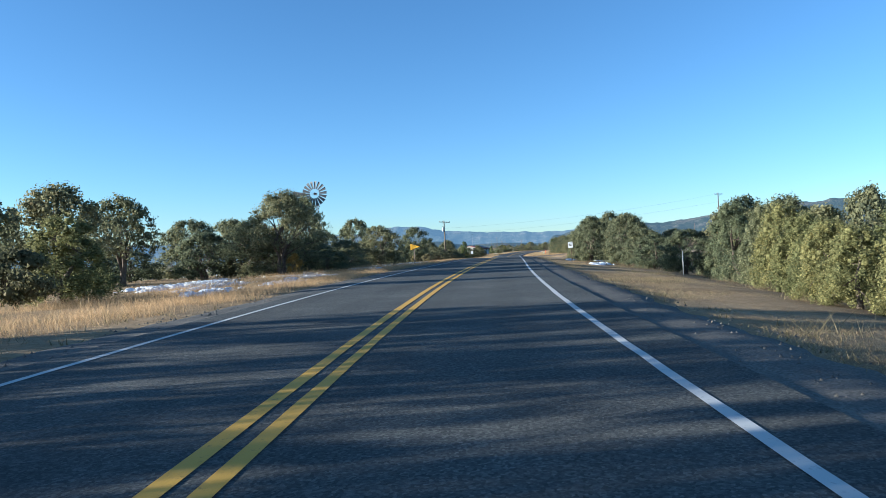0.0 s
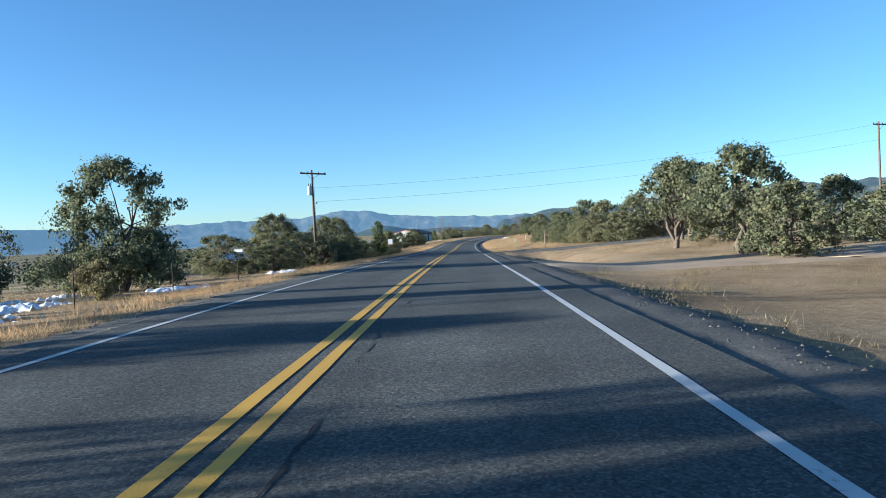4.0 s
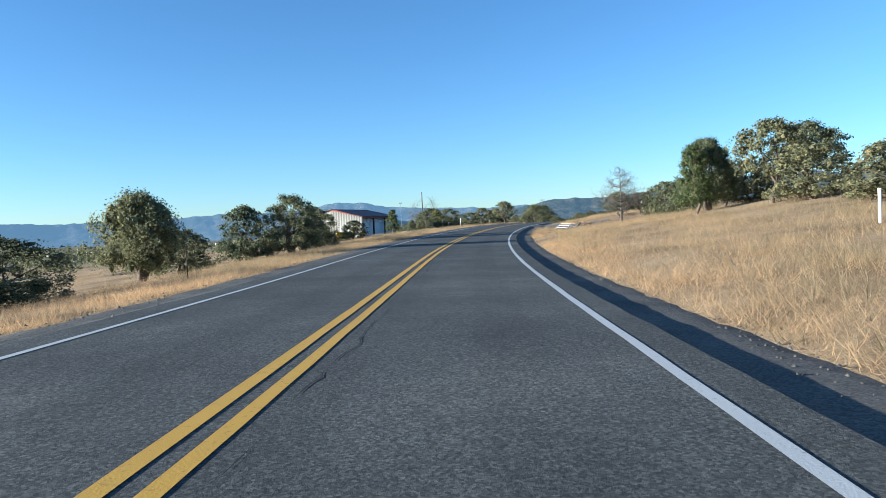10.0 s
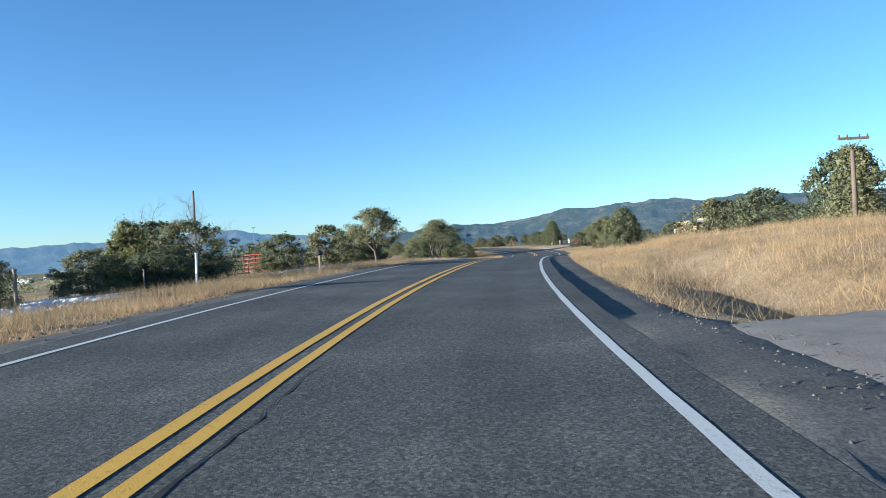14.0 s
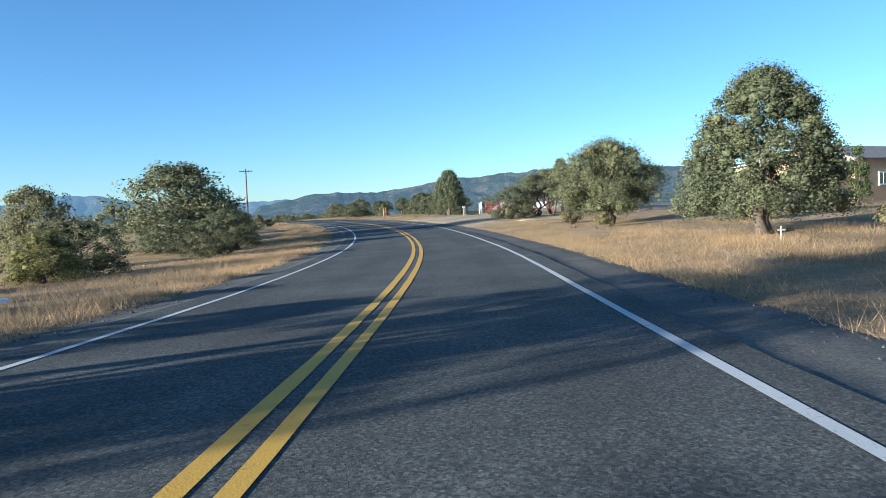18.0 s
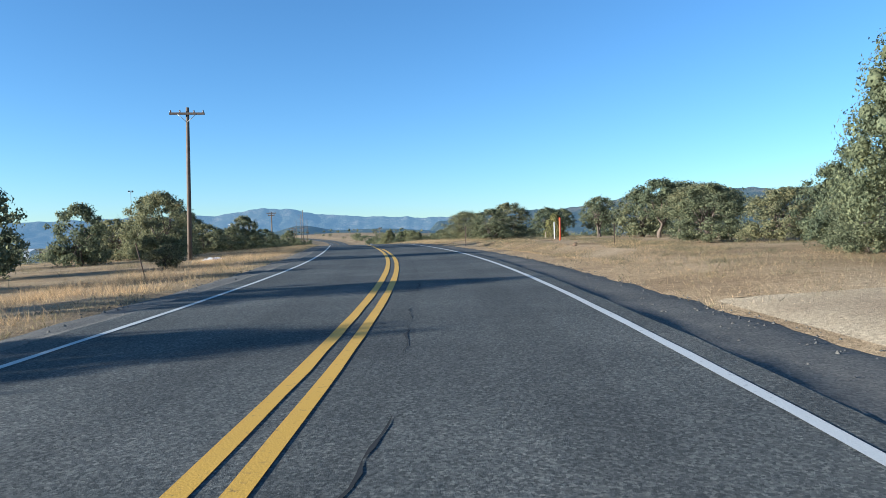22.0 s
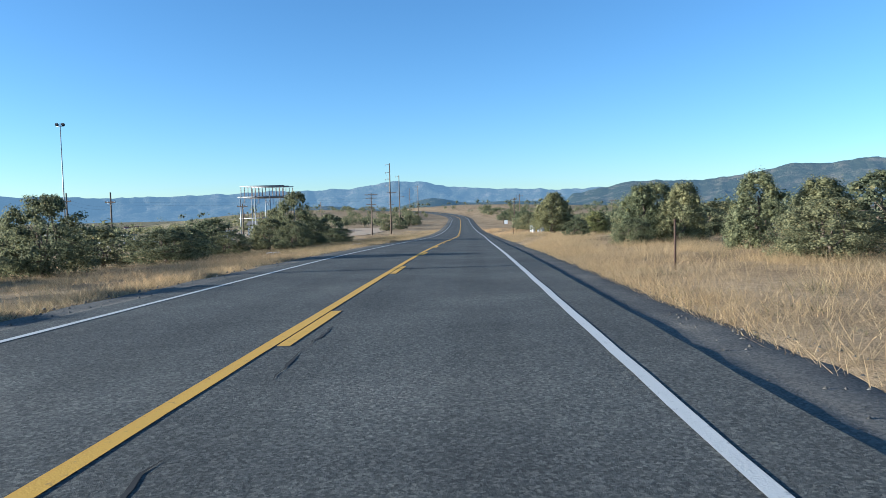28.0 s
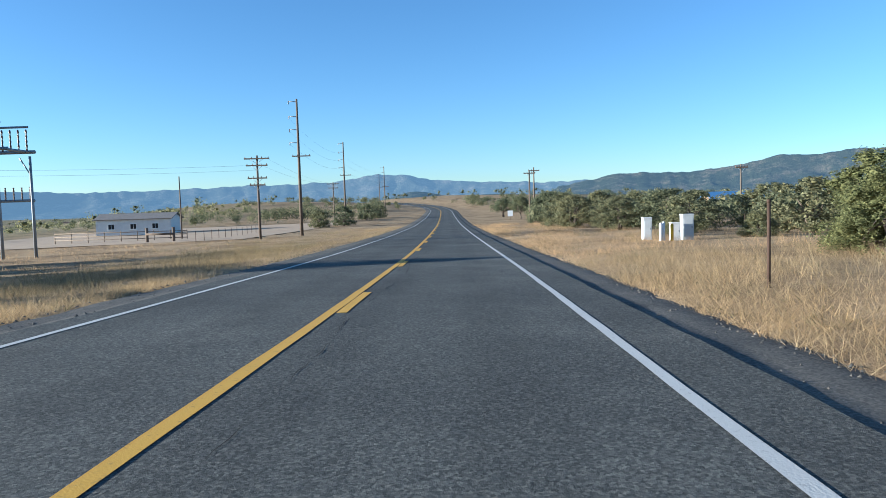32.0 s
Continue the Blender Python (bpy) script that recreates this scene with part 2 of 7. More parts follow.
def paint(name, color, worn):
    m, n, l, b = material(name, 0.7, 0, 0.3)
    pos = object_coords(n)
    wear = noise_tex(n, l, 14.0, 6, 0.75, pos)
    c = ramp(n, l, wear, [(0.30, worn), (0.42, color), (1.0, color)])
    c = mix(n, l, 0.3, c, ramp(n, l, noise_tex(n, l, 0.8, 3, 0.6, pos), [(0.3, tuple(v * 0.75 for v in color)), (0.7, color)]))
    l.new(c, b.inputs["Base Color"])
    bump(n, l, b, noise_tex(n, l, 60.0, 2, 0.5, pos), 0.4, 0.006)
    return m


WHITE_LINE = paint("worn_white_paint", (0.55, 0.54, 0.50), (0.17, 0.165, 0.155))
YELLOW_LINE = paint("worn_yellow_paint", (0.62, 0.36, 0.045), (0.16, 0.11, 0.05))
TAR = plain("crack_tar", (0.026, 0.025, 0.025), 0.95, 0, 0.3, 3.0)

# dry grassland with bare soil and scrub further off
GROUND, n, l, b = material("dry_grassland", 1.0, 0, 0.05)
pos = object_coords(n)
big, mid, fine = noise_tex(n, l, 0.02, 5, 0.6, pos), noise_tex(n, l, 0.22, 5, 0.65, pos), noise_tex(n, l, 5.0, 5, 0.75, pos)
straw = ramp(n, l, mid, [(0.28, (0.25, 0.175, 0.105)), (0.5, (0.43, 0.318, 0.188)), (0.7, (0.54, 0.415, 0.26))])
straw = mix(n, l, 0.55, straw, ramp(n, l, fine, [(0.3, (0.30, 0.27, 0.22)), (0.7, (1.0, 1.0, 1.0))]), 'MULTIPLY')
stalks = noise_tex(n, l, 34.0, 4, 0.8, pos)
straw = mix(n, l, 0.7, straw, ramp(n, l, stalks, [(0.34, (0.42, 0.38, 0.33)), (0.52, (1.0, 1.0, 1.0)), (0.68, (1.35, 1.32, 1.25))]), 'MULTIPLY')
scrub = ramp(n, l, noise_tex(n, l, 0.10, 6, 0.7, pos), [(0.40, (0.34, 0.27, 0.16)), (0.53, (0.16, 0.145, 0.085)), (0.75, (0.07, 0.08, 0.045))])
sep = n.new("ShaderNodeSeparateXYZ")
l.new(n.new("ShaderNodeUVMap").outputs[0], sep.inputs[0])
away = n.new("ShaderNodeMapRange")
away.inputs[1].default_value, away.inputs[2].default_value = 45.0, 120.0
l.new(sep.outputs[0], away.inputs[0])
c = mix(n, l, away.outputs[0], straw, scrub)
l.new(c, b.inputs["Base Color"])
rough = n.new("ShaderNodeMath")
rough.operation = 'MULTIPLY_ADD'
rough.inputs[1].default_value = 0.35
l.new(stalks, rough.inputs[0])
l.new(fine, rough.inputs[2])
bump(n, l, b, rough.outputs[0], 0.9, 0.09)

SNOW, n, l, b = material("old_snow", 0.75, 0, 0.3)
pos = object_coords(n)
c = ramp(n, l, noise_tex(n, l, 3.0, 5, 0.7, pos), [(0.35, (0.55, 0.58, 0.62)), (0.6, (0.86, 0.88, 0.9))])
l.new(c, b.inputs["Base Color"])
bump(n, l, b, noise_tex(n, l, 6.0, 4, 0.6, pos), 0.6, 0.05)

# distant hills: scrub woodland, with the haze before it put in as bluish emission
def hill_material(name, wood, bare, haze, glow):
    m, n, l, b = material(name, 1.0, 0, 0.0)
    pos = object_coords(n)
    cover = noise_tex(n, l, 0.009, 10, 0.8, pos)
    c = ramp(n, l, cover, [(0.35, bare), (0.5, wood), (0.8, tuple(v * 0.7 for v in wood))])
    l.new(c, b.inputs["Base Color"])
    b.inputs["Emission Color"].default_value = (*haze, 1)
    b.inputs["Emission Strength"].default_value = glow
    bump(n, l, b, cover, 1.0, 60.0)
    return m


# both hills emit a bluish haze tone, stronger on the far mountain
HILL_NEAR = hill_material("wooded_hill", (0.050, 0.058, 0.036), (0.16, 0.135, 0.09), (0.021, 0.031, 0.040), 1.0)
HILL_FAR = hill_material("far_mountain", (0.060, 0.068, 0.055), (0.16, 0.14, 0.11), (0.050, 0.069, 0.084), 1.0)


def leaf_material(name, dark, light, dry=(0.16, 0.14, 0.05), mottle=16.0):
    m, n, l, b = material(name, 0.75, 0, 0.15)
    geo = n.new("ShaderNodeNewGeometry")
    tone = ramp(n, l, geo.outputs["Random Per Island"], [(0.0, dark), (0.6, light), (0.93, tuple(v * 1.2 for v in light)), (1.0, dry)])
    info = n.new("ShaderNodeObjectInfo")
    tint = ramp(n, l, info.outputs["Random"], [(0.0, (0.72, 0.78, 0.72)), (1.0, (1.2, 1.12, 0.95))])
    c = mix(n, l, 1.0, tone, tint, 'MULTIPLY')
    if mottle:
        pos = object_coords(n)
        c = mix(n, l, 1.0, c, ramp(n, l, noise_tex(n, l, mottle, 5, 0.8, pos), [(0.34, (0.55, 0.57, 0.57)), (0.52, (1.0, 1.0, 1.0)), (0.7, (1.4, 1.36, 1.25))]), 'MULTIPLY')
        big = noise_tex(n, l, mottle * 0.06, 3, 0.6, pos)
        c = mix(n, l, 0.7, c, ramp(n, l, big, [(0.35, (0.8, 0.84, 0.86)), (0.65, (1.2, 1.14, 1.0))]), 'MULTIPLY')
    l.new(c, b.inputs["Base Color"])
    trans = n.new("ShaderNodeBsdfTranslucent")
    l.new(c, trans.inputs[0])
    ms = n.new("ShaderNodeMixShader")
    ms.inputs[0].default_value = 0.48
    l.new(b.outputs[0], ms.inputs[1])
    l.new(trans.outputs[0], ms.inputs[2])
    l.new(ms.outputs[0], n["Material Output"].inputs[0])
    return m


JUNIPER_LEAF = leaf_material("juniper_scales", (0.096, 0.108, 0.066), (0.242, 0.243, 0.150))
# yellower copy of JUNIPER_LEAF: its own hue plus low sunlight put into colour
SUNLIT_JUNIPER = leaf_material("sunlit_yellow_juniper", (0.092, 0.104, 0.050), (0.238, 0.236, 0.112))
OAK_LEAF = leaf_material("evergreen_oak_leaves", (0.076, 0.088, 0.060), (0.195, 0.20, 0.128), (0.25, 0.21, 0.12))
PINE_LEAF = leaf_material("pine_needles", (0.05, 0.07, 0.036), (0.125, 0.155, 0.07))
SHRUB_LEAF = leaf_material("scrub_leaves", (0.085, 0.085, 0.052), (0.22, 0.20, 0.12), (0.28, 0.22, 0.13))
MESQUITE_LEAF = leaf_material("thin_grey_foliage", (0.090, 0.098, 0.064), (0.228, 0.230, 0.145), (0.26, 0.225, 0.135))
GOLD_LEAF = leaf_material("yellowed_leaves", (0.14, 0.10, 0.035), (0.28, 0.19, 0.06), (0.3, 0.2, 0.08))
GRASS = leaf_material("dry_grass_blades", (0.35, 0.24, 0.145), (0.55, 0.40, 0.255), (0.23, 0.165, 0.11), 5.0)
GREY_WEED = leaf_material("grey_weeds", (0.15, 0.125, 0.08), (0.29, 0.235, 0.15), (0.10, 0.08, 0.05), 5.0)
BARK = plain("grey_bark", (0.13, 0.10, 0.075), 0.95, 0, 0.5, 6.0, 0.8, 30.0)
PALE_BARK = plain("pale_dead_wood", (0.125, 0.105, 0.085), 0.9, 0, 0.4, 5.0, 0.6, 30.0)
POLE_WOOD = plain("weathered_pole_wood", (0.14, 0.105, 0.078), 0.9, 0, 0.4, 2.0, 0.5, 25.0)
POST_WOOD = plain("grey_post_wood", (0.24, 0.19, 0.14), 0.95, 0, 0.4, 4.0, 0.6, 30.0)
GALV = plain("galvanised_steel", (0.24, 0.25, 0.26), 0.5, 0.5, 0.2, 3.0)
# wheel steel darker than GALV: its backlit shade is put into the colour
MILL_STEEL = plain("backlit_mill_steel", (0.085, 0.09, 0.095), 0.6, 0.2, 0.25, 3.0)
RUST = plain("rusty_steel", (0.075, 0.048, 0.034), 0.85, 0.3, 0.4, 8.0, 0.4)
RED_PAINT = plain("red_gate_paint", (0.38, 0.055, 0.035), 0.5, 0.1, 0.25, 3.0)
WHITE_PAINT = plain("white_paint", (0.72, 0.71, 0.68), 0.6, 0, 0.15, 2.0)
CREAM_SHEET = plain("cream_sheet_metal", (0.34, 0.325, 0.275), 0.5, 0.1, 0.12, 1.5)
RED_ROOF = plain("red_roof_sheet", (0.10, 0.026, 0.022), 0.5, 0.2, 0.25, 1.0)
CERAMIC = plain("grey_transformer_paint", (0.45, 0.47, 0.48), 0.45, 0.1, 0.15, 4.0)
INSULATOR = plain("brown_porcelain", (0.10, 0.05, 0.035), 0.3, 0, 0.2, 9.0)
CABLE = plain("black_cable", (0.02, 0.02, 0.022), 0.7, 0, 0.2, 2.0)
BLACK_STEEL = plain("dark_painted_steel", (0.03, 0.03, 0.032), 0.6, 0.3, 0.3, 4.0)
SIGN_BACK = plain("bare_aluminium", (0.66, 0.67, 0.68), 0.5, 0.15, 0.12, 3.0)
SIGN_WHITE = plain("white_sign_sheet", (0.78, 0.78, 0.77), 0.4, 0, 0.08, 2.0)
SIGN_YELLOW = plain("yellow_sign_sheet", (0.75, 0.42, 0.02), 0.45, 0, 0.08, 2.0)
SIGN_BLACK = plain("black_sign_print", (0.015, 0.015, 0.015), 0.5, 0, 0.1, 2.0)
ORANGE_PAINT = plain("orange_paint", (0.72, 0.10, 0.03), 0.55, 0, 0.15, 3.0)
CONCRETE = plain("weathered_concrete", (0.40, 0.36, 0.30), 0.92, 0, 0.25, 1.5, 0.4)
STUCCO = plain("tan_stucco", (0.44, 0.31, 0.18), 0.92, 0, 0.12, 2.0, 0.4, 60.0)
GREY_SHINGLE = plain("grey_shingle", (0.22, 0.20, 0.18), 0.9, 0, 0.3, 3.0, 0.5)
# the blue is partly skylit shade on the shed's sheets, put into the colour
BLUE_WALL = plain("shaded_blue_sheet", (0.40, 0.52, 0.62), 0.6, 0.05, 0.12, 1.5)
WHITE_WALL = plain("white_sheet_wall", (0.60, 0.60, 0.58), 0.6, 0.05, 0.12, 1.5)
BLUE_ROOF = plain("blue_roof_sheet", (0.10, 0.22, 0.42), 0.5, 0.2, 0.15, 1.0)
POST_PAINT = plain("weathered_white_paint", (0.42, 0.39, 0.35), 0.7, 0, 0.4, 6.0)
DIRT = plain("graded_dirt", (0.25, 0.155, 0.082), 1.0, 0, 0.4, 1.3, 0.9, 9.0)
PALE_DIRT = plain("pale_gravel_drive", (0.42, 0.31, 0.20), 1.0, 0, 0.25, 0.6, 0.7, 18.0)
LOT_GRAVEL, n, l, b = material("sandy_lot_gravel", 1.0, 0, 0.05)
pos = object_coords(n)
c = ramp(n, l, noise_tex(n, l, 0.30, 5, 0.65, pos), [(0.3, (0.36, 0.28, 0.185)), (0.5, (0.50, 0.40, 0.265)), (0.7, (0.58, 0.475, 0.325))])
c = mix(n, l, 0.7, c, ramp(n, l, noise_tex(n, l, 18.0, 5, 0.8, pos), [(0.35, (0.40, 0.39, 0.38)), (0.65, (1.1, 1.08, 1.05))]), 'MULTIPLY')
l.new(c, b.inputs["Base Color"])
bump(n, l, b, noise_tex(n, l, 9.0, 6, 0.8, pos), 0.9, 0.06)
GREY_GRAVEL = plain("grey_gravel", (0.22, 0.195, 0.165), 1.0, 0, 0.35, 1.2, 0.8, 22.0)
ROCK = plain("tan_rock", (0.15, 0.10, 0.062), 0.95, 0, 0.35, 3.0, 0.8, 12.0)
TYRE = plain("tyre_rubber", (0.02, 0.02, 0.02), 0.85, 0, 0.2, 6.0)
DARK_GLASS = plain("dark_glass", (0.02, 0.025, 0.03), 0.08, 0, 0.1, 3.0)
GREY_BOX = plain("pale_grey_cabinet", (0.56, 0.57, 0.56), 0.5, 0.1, 0.12, 3.0)
GREEN_BOX = plain("pale_green_cabinet", (0.36, 0.47, 0.36), 0.5, 0.1, 0.12, 3.0)
# ---------------------------------------------------------------- mesh helpers
def mesh_of(name, verts, faces, mat=None, smooth=False, uvs=None):
    me = bpy.data.meshes.new(name)
    verts = np.asarray(verts, np.float32).reshape(-1, 3)
    me.vertices.add(len(verts))
    me.vertices.foreach_set("co", verts.ravel())
    faces = np.asarray(faces, np.int32)
    k = faces.shape[1]
    me.loops.add(faces.size)
    me.loops.foreach_set("vertex_index", faces.ravel())
    me.polygons.add(len(faces))
    me.polygons.foreach_set("loop_start", np.arange(len(faces), dtype=np.int32) * k)
    if uvs is not None:
        layer = me.uv_layers.new(name="UVMap")
        layer.data.foreach_set("uv", np.asarray(uvs, np.float32)[faces.ravel()].ravel())
    if smooth:
        me.polygons.foreach_set("use_smooth", np.ones(len(faces), bool))
    me.update(calc_edges=True)
    if mat is not None:
        me.materials.append(mat)
    return me


def grid_faces(rows, cols):
    i = np.arange((rows - 1) * cols).reshape(rows - 1, cols)[:, :-1].ravel()
    return np.stack([i, i + 1, i + 1 + cols, i + cols], -1)


def setting(name, me, label, category="", kind="structure"):
    return tagged(new(name, me), label, category, kind=kind)


def smooth_noise(x, y, scale, seed=0):
    rng = np.random.default_rng(seed)
    out = np.zeros(np.broadcast(x, y).shape)
    amp, tot = 1.0, 0.0
    for o in range(4):
        for _ in range(3):
            a, ph = rng.uniform(0, 2 * np.pi, 2)
            f = 2 * np.pi / (scale / 2 ** o) * rng.uniform(0.7, 1.3)
            out = out + amp * np.sin(f * (np.cos(a) * x + np.sin(a) * y) + ph)
            tot += amp
        amp *= 0.5
    return out / tot * 2


# ---------------------------------------------------------------- ground: one sheet out to the horizon
NEAR_U = [0, 3.0, 4.4, 4.9, 5.4, 6.0, 6.8, 7.8, 9, 10.5, 12.5, 15, 18, 21.5, 26, 31, 37, 45, 52, 60]
FAR_U = [72, 90, 115, 150, 200, 270, 360, 480, 640, 850, 1100, 1400, 1750, 2150, 2600, 3100, 3600, 4100]
rows_s = np.r_[np.arange(-60, 1000, 2.5), np.arange(1000, 1081, 10)]
cols_u = np.r_[-np.array(FAR_U[::-1], float), -np.array(NEAR_U[:0:-1]), np.array(NEAR_U), np.array(FAR_U, float)]


def far_level(x, y):
    """Broad country beyond the roadside: a valley to the left, low rolling ground to the right."""
    d = np.hypot(x - 60, y - 350)
    left = -16 - 10 * np.clip((-(x - 40) - 60) / 500, 0, 1)
    right = -5 + 0 * x
    w = np.clip((x - 20) / 120 + 0.5, 0, 1)
    north = np.clip((y - 900) / 800, 0, 1)
    base = left * (1 - w) + right * w
    base = base * (1 - north) + (-14) * north
    return base + smooth_noise(x, y, 420, 3) * np.clip(d / 400, 0.2, 2.5) * 1.6


SS, UU = np.meshgrid(rows_s, cols_u, indexing="ij")
near_u = np.clip(UU, -60, 60)
P = on_road(SS, near_u)
X = P[..., 0] + (UU - near_u)
Y = P[..., 1]
Zn = land(SS, near_u)
far_w = np.clip((np.abs(UU) - 60) / 260, 0, 1)
far_w = far_w * far_w * (3 - 2 * far_w)
rough = smooth_noise(X, Y, 9.0, 5) * 0.05 + smooth_noise(X, Y, 2.6, 6) * 0.03
Zg = Zn * (1 - far_w) + far_level(X, Y) * far_w + rough * np.clip((np.abs(UU) - 5.2) / 3, 0, 1)
Zg = np.where(np.abs(UU) < 5.0, Zg - 0.06, Zg)
# the sheet goes on behind the start and far ahead
tail = [-4000, -2500, -1500, -900, -500, -250, -120]
ahead = [30, 70, 120, 180, 250, 340, 450, 600, 800, 1050, 1350, 1700, 2100, 2600, 3200, 3900]


def extra_rows(i, steps):
    gx = np.repeat(X[i][None], len(steps), 0)
    gy = Y[i][None] + np.array(steps, float)[:, None]
    w = np.clip(np.abs(np.array(steps, float)) / 300, 0, 1)[:, None]
    gz = Zg[i][None] * (1 - w) + far_level(gx, gy) * w
    return gx, gy, gz


bx, by, bz = extra_rows(0, tail)
ax, ay, az = extra_rows(-1, ahead)
GX, GY, GZ = np.vstack([bx, X, ax]), np.vstack([by, Y, ay]), np.vstack([bz, Zg, az])
GU = np.abs(np.repeat(cols_u[None], len(GX), 0))
GU[:len(tail)] += 60
GU[-len(ahead):] += np.minimum(200, np.array(ahead, float))[:, None]
ground_mesh = mesh_of("ground", np.stack([GX, GY, GZ], -1).reshape(-1, 3), grid_faces(*GX.shape), GROUND, True,
                      np.stack([GU.ravel(), GY.ravel()], -1))
setting("ground", ground_mesh, "dry tan grassland with bare soil along a rural highway", "ground")

# ---------------------------------------------------------------- road, shoulders and markings
s_road = np.arange(-60, 1078, 1.0)
edge_r = np.interp(s_road, EDGE_S, EDGE_U) + 0.03 * smooth_noise(s_road, 0 * s_road, 6.0, 12) + 0.025 * smooth_noise(s_road, 0 * s_road, 2.2, 13)
edge_l = -4.12 - 0.06 * smooth_noise(s_road, 0 * s_road, 6.0, 14)
road_u = np.stack([edge_l, -3.0 + 0 * s_road, -1.5 + 0 * s_road, 0 * s_road, 1.5 + 0 * s_road, 3.0 + 0 * s_road, edge_r], -1)
road_p = np.stack([on_road(s_road, road_u[:, j]) for j in range(7)], 1)
setting("road", mesh_of("road", road_p.reshape(-1, 3), grid_faces(len(s_road), 7), ASPHALT, False,
                        np.stack([road_u.ravel(), np.repeat(s_road, 7)], -1)), "worn grey chip-seal asphalt two-lane highway", "road")


def shoulder(name, side):
    """A crumbling gravel strip: a broken step down from the pavement, loose ridges, then a ragged outer rim."""
    s = np.arange(-60, 1077, 0.5)
    e = np.interp(s, s_road, edge_r if side > 0 else -edge_l)
    d = edge_drop(s) if side > 0 else 0.025 + 0 * s
    rim = (5.2 if side > 0 else 4.95) + 0.08 * smooth_noise(s, 0 * s, 7.0, 11 + side) + 0.09 * smooth_noise(s, 0 * s, 2.0, 18 + side)
    step = 0.04 + 0.10 * np.clip(smooth_noise(s, 0 * s, 1.6, 24) + 0.4, 0, 1)
    cols = [(e - 0.01, -0.004 + 0 * s), (e + step * 0.5, -0.45 * d), (e + step, -d), (e + 0.34 * (rim - e), -d), (e + 0.67 * (rim - e), -d - 0.006),
            (rim, -d - 0.03), (rim + 0.4, -d - 0.12)]
    pts = []
    for j, (uu, zz) in enumerate(cols):
        lump = 0.009 * smooth_noise(s, uu * 3, 1.9, 30 + j) + 0.010 * smooth_noise(s, uu * 3, 0.9, 40 + j)
        pts.append(on_road(s, side * uu, zz + lump * (j > 1)))
    u_all = np.stack([side * c[0] for c in cols], -1)
    f = grid_faces(len(s), len(cols))
    setting(name, mesh_of(name, np.stack(pts, 1).reshape(-1, 3), f if side > 0 else f[:, ::-1], SHOULDER, False, np.stack([u_all.ravel(), np.repeat(s, len(cols))], -1)),
            "dark crumbling gravel road shoulder", "shoulder")


shoulder("shoulder_right", 1)
shoulder("shoulder_left", -1)


def loose_stones(name, n, seed, u0, u1, side, s0, s1, size, mat, label):
    """Single stones scattered along the shoulder, in one mesh."""
    rng = np.random.default_rng(seed)
    s, u = rng.uniform(s0, s1, n), u0 + (u1 - u0) * rng.beta(2, 2, n)
    p = on_road(s, side * u, -edge_drop(s) - 0.01 if side > 0 else -0.03)
    shape = np.array([(1, 0, 0), (-0.5, 0.85, 0), (-0.5, -0.85, 0), (0.1, 0.1, 0.9)])
    v = shape[None] * (size * rng.uniform(0.5, 1.6, n))[:, None, None] * rng.uniform(0.6, 1.3, (n, 4, 1))
    a = rng.uniform(0, 6.28, n)
    rot = np.stack([np.stack([np.cos(a), -np.sin(a), 0 * a], -1), np.stack([np.sin(a), np.cos(a), 0 * a], -1), np.stack([0 * a, 0 * a, 1 + 0 * a], -1)], 1)
    v = np.einsum("nij,nkj->nki", rot, v) + p[:, None]
    f = (np.array([(0, 1, 3), (1, 2, 3), (2, 0, 3)])[None] + 4 * np.arange(n)[:, None, None]).reshape(-1, 3)
    return tagged(new(name, mesh_of(name, v.reshape(-1, 3), f, mat)), label, "gravel", kind="stuff")


def line(name, s0, s1, u, width, mat, label):
    """A painted line with slightly ragged edges; u may be given along the road as (stations, offsets)."""
    s = np.arange(s0, s1 + 0.01, min(1.0, (s1 - s0) / 2))
    mid = np.interp(s, *u) if isinstance(u, tuple) else u + 0 * s
    rng = np.random.default_rng(int(abs(s0) * 7) + int(width * 1000))
    cols = [mid + k * width / 2 + rng.normal(0, 0.004, len(s)) for k in (-1, 1)]
    pts = np.stack([on_road(s, c, 0.006) for c in cols], 1)
    uvs = np.stack([np.stack(cols, -1).ravel(), np.repeat(s, 2)], -1)
    return setting(name, mesh_of(name, pts.reshape(-1, 3), grid_faces(len(s), 2), mat, False, uvs), label, "road marking")


line("edge_line_left", -60, 1076, -3.45, 0.115, WHITE_LINE, "worn white edge line painted on asphalt")
line("edge_line_right_1", -60, 143, 3.45, 0.12, WHITE_LINE, "worn white edge line painted on asphalt")
line("edge_line_right_2", 157, 1076, ([157, 330, 365, 395, 425, 1076], [3.45, 3.45, 3.32, 3.27, 3.45, 3.45]), 0.12, WHITE_LINE,
     "worn white edge line painted on asphalt")
line("centre_line_left", -60, 1076, ([-60, 470, 484, 1076], [-0.15, -0.15, -0.105, -0.105]), 0.15, YELLOW_LINE, "solid yellow centre line, worn")
line("centre_line_right", -60, 481, ([-60, 465, 481], [0.15, 0.15, 0.12]), 0.14, YELLOW_LINE, "solid yellow centre line, worn")
dash0 = line("centre_dash_1", 490.7, 494.2, 0.07, 0.15, YELLOW_LINE, "yellow passing-zone dash, worn")
for k in range(2, 55):
    s0 = 490.9 + 10.62 * (k - 1)
    tagged(line("centre_dash_%d" % k, s0, s0 + 3.4, 0.07, 0.15, YELLOW_LINE, "yellow passing-zone dash, worn"), group="centre dashes")
tagged(dash0, group="centre dashes")
line("centre_patch", 481.95, 482.5, 0.03, 0.12, YELLOW_LINE, "short leftover patch of yellow centre paint")
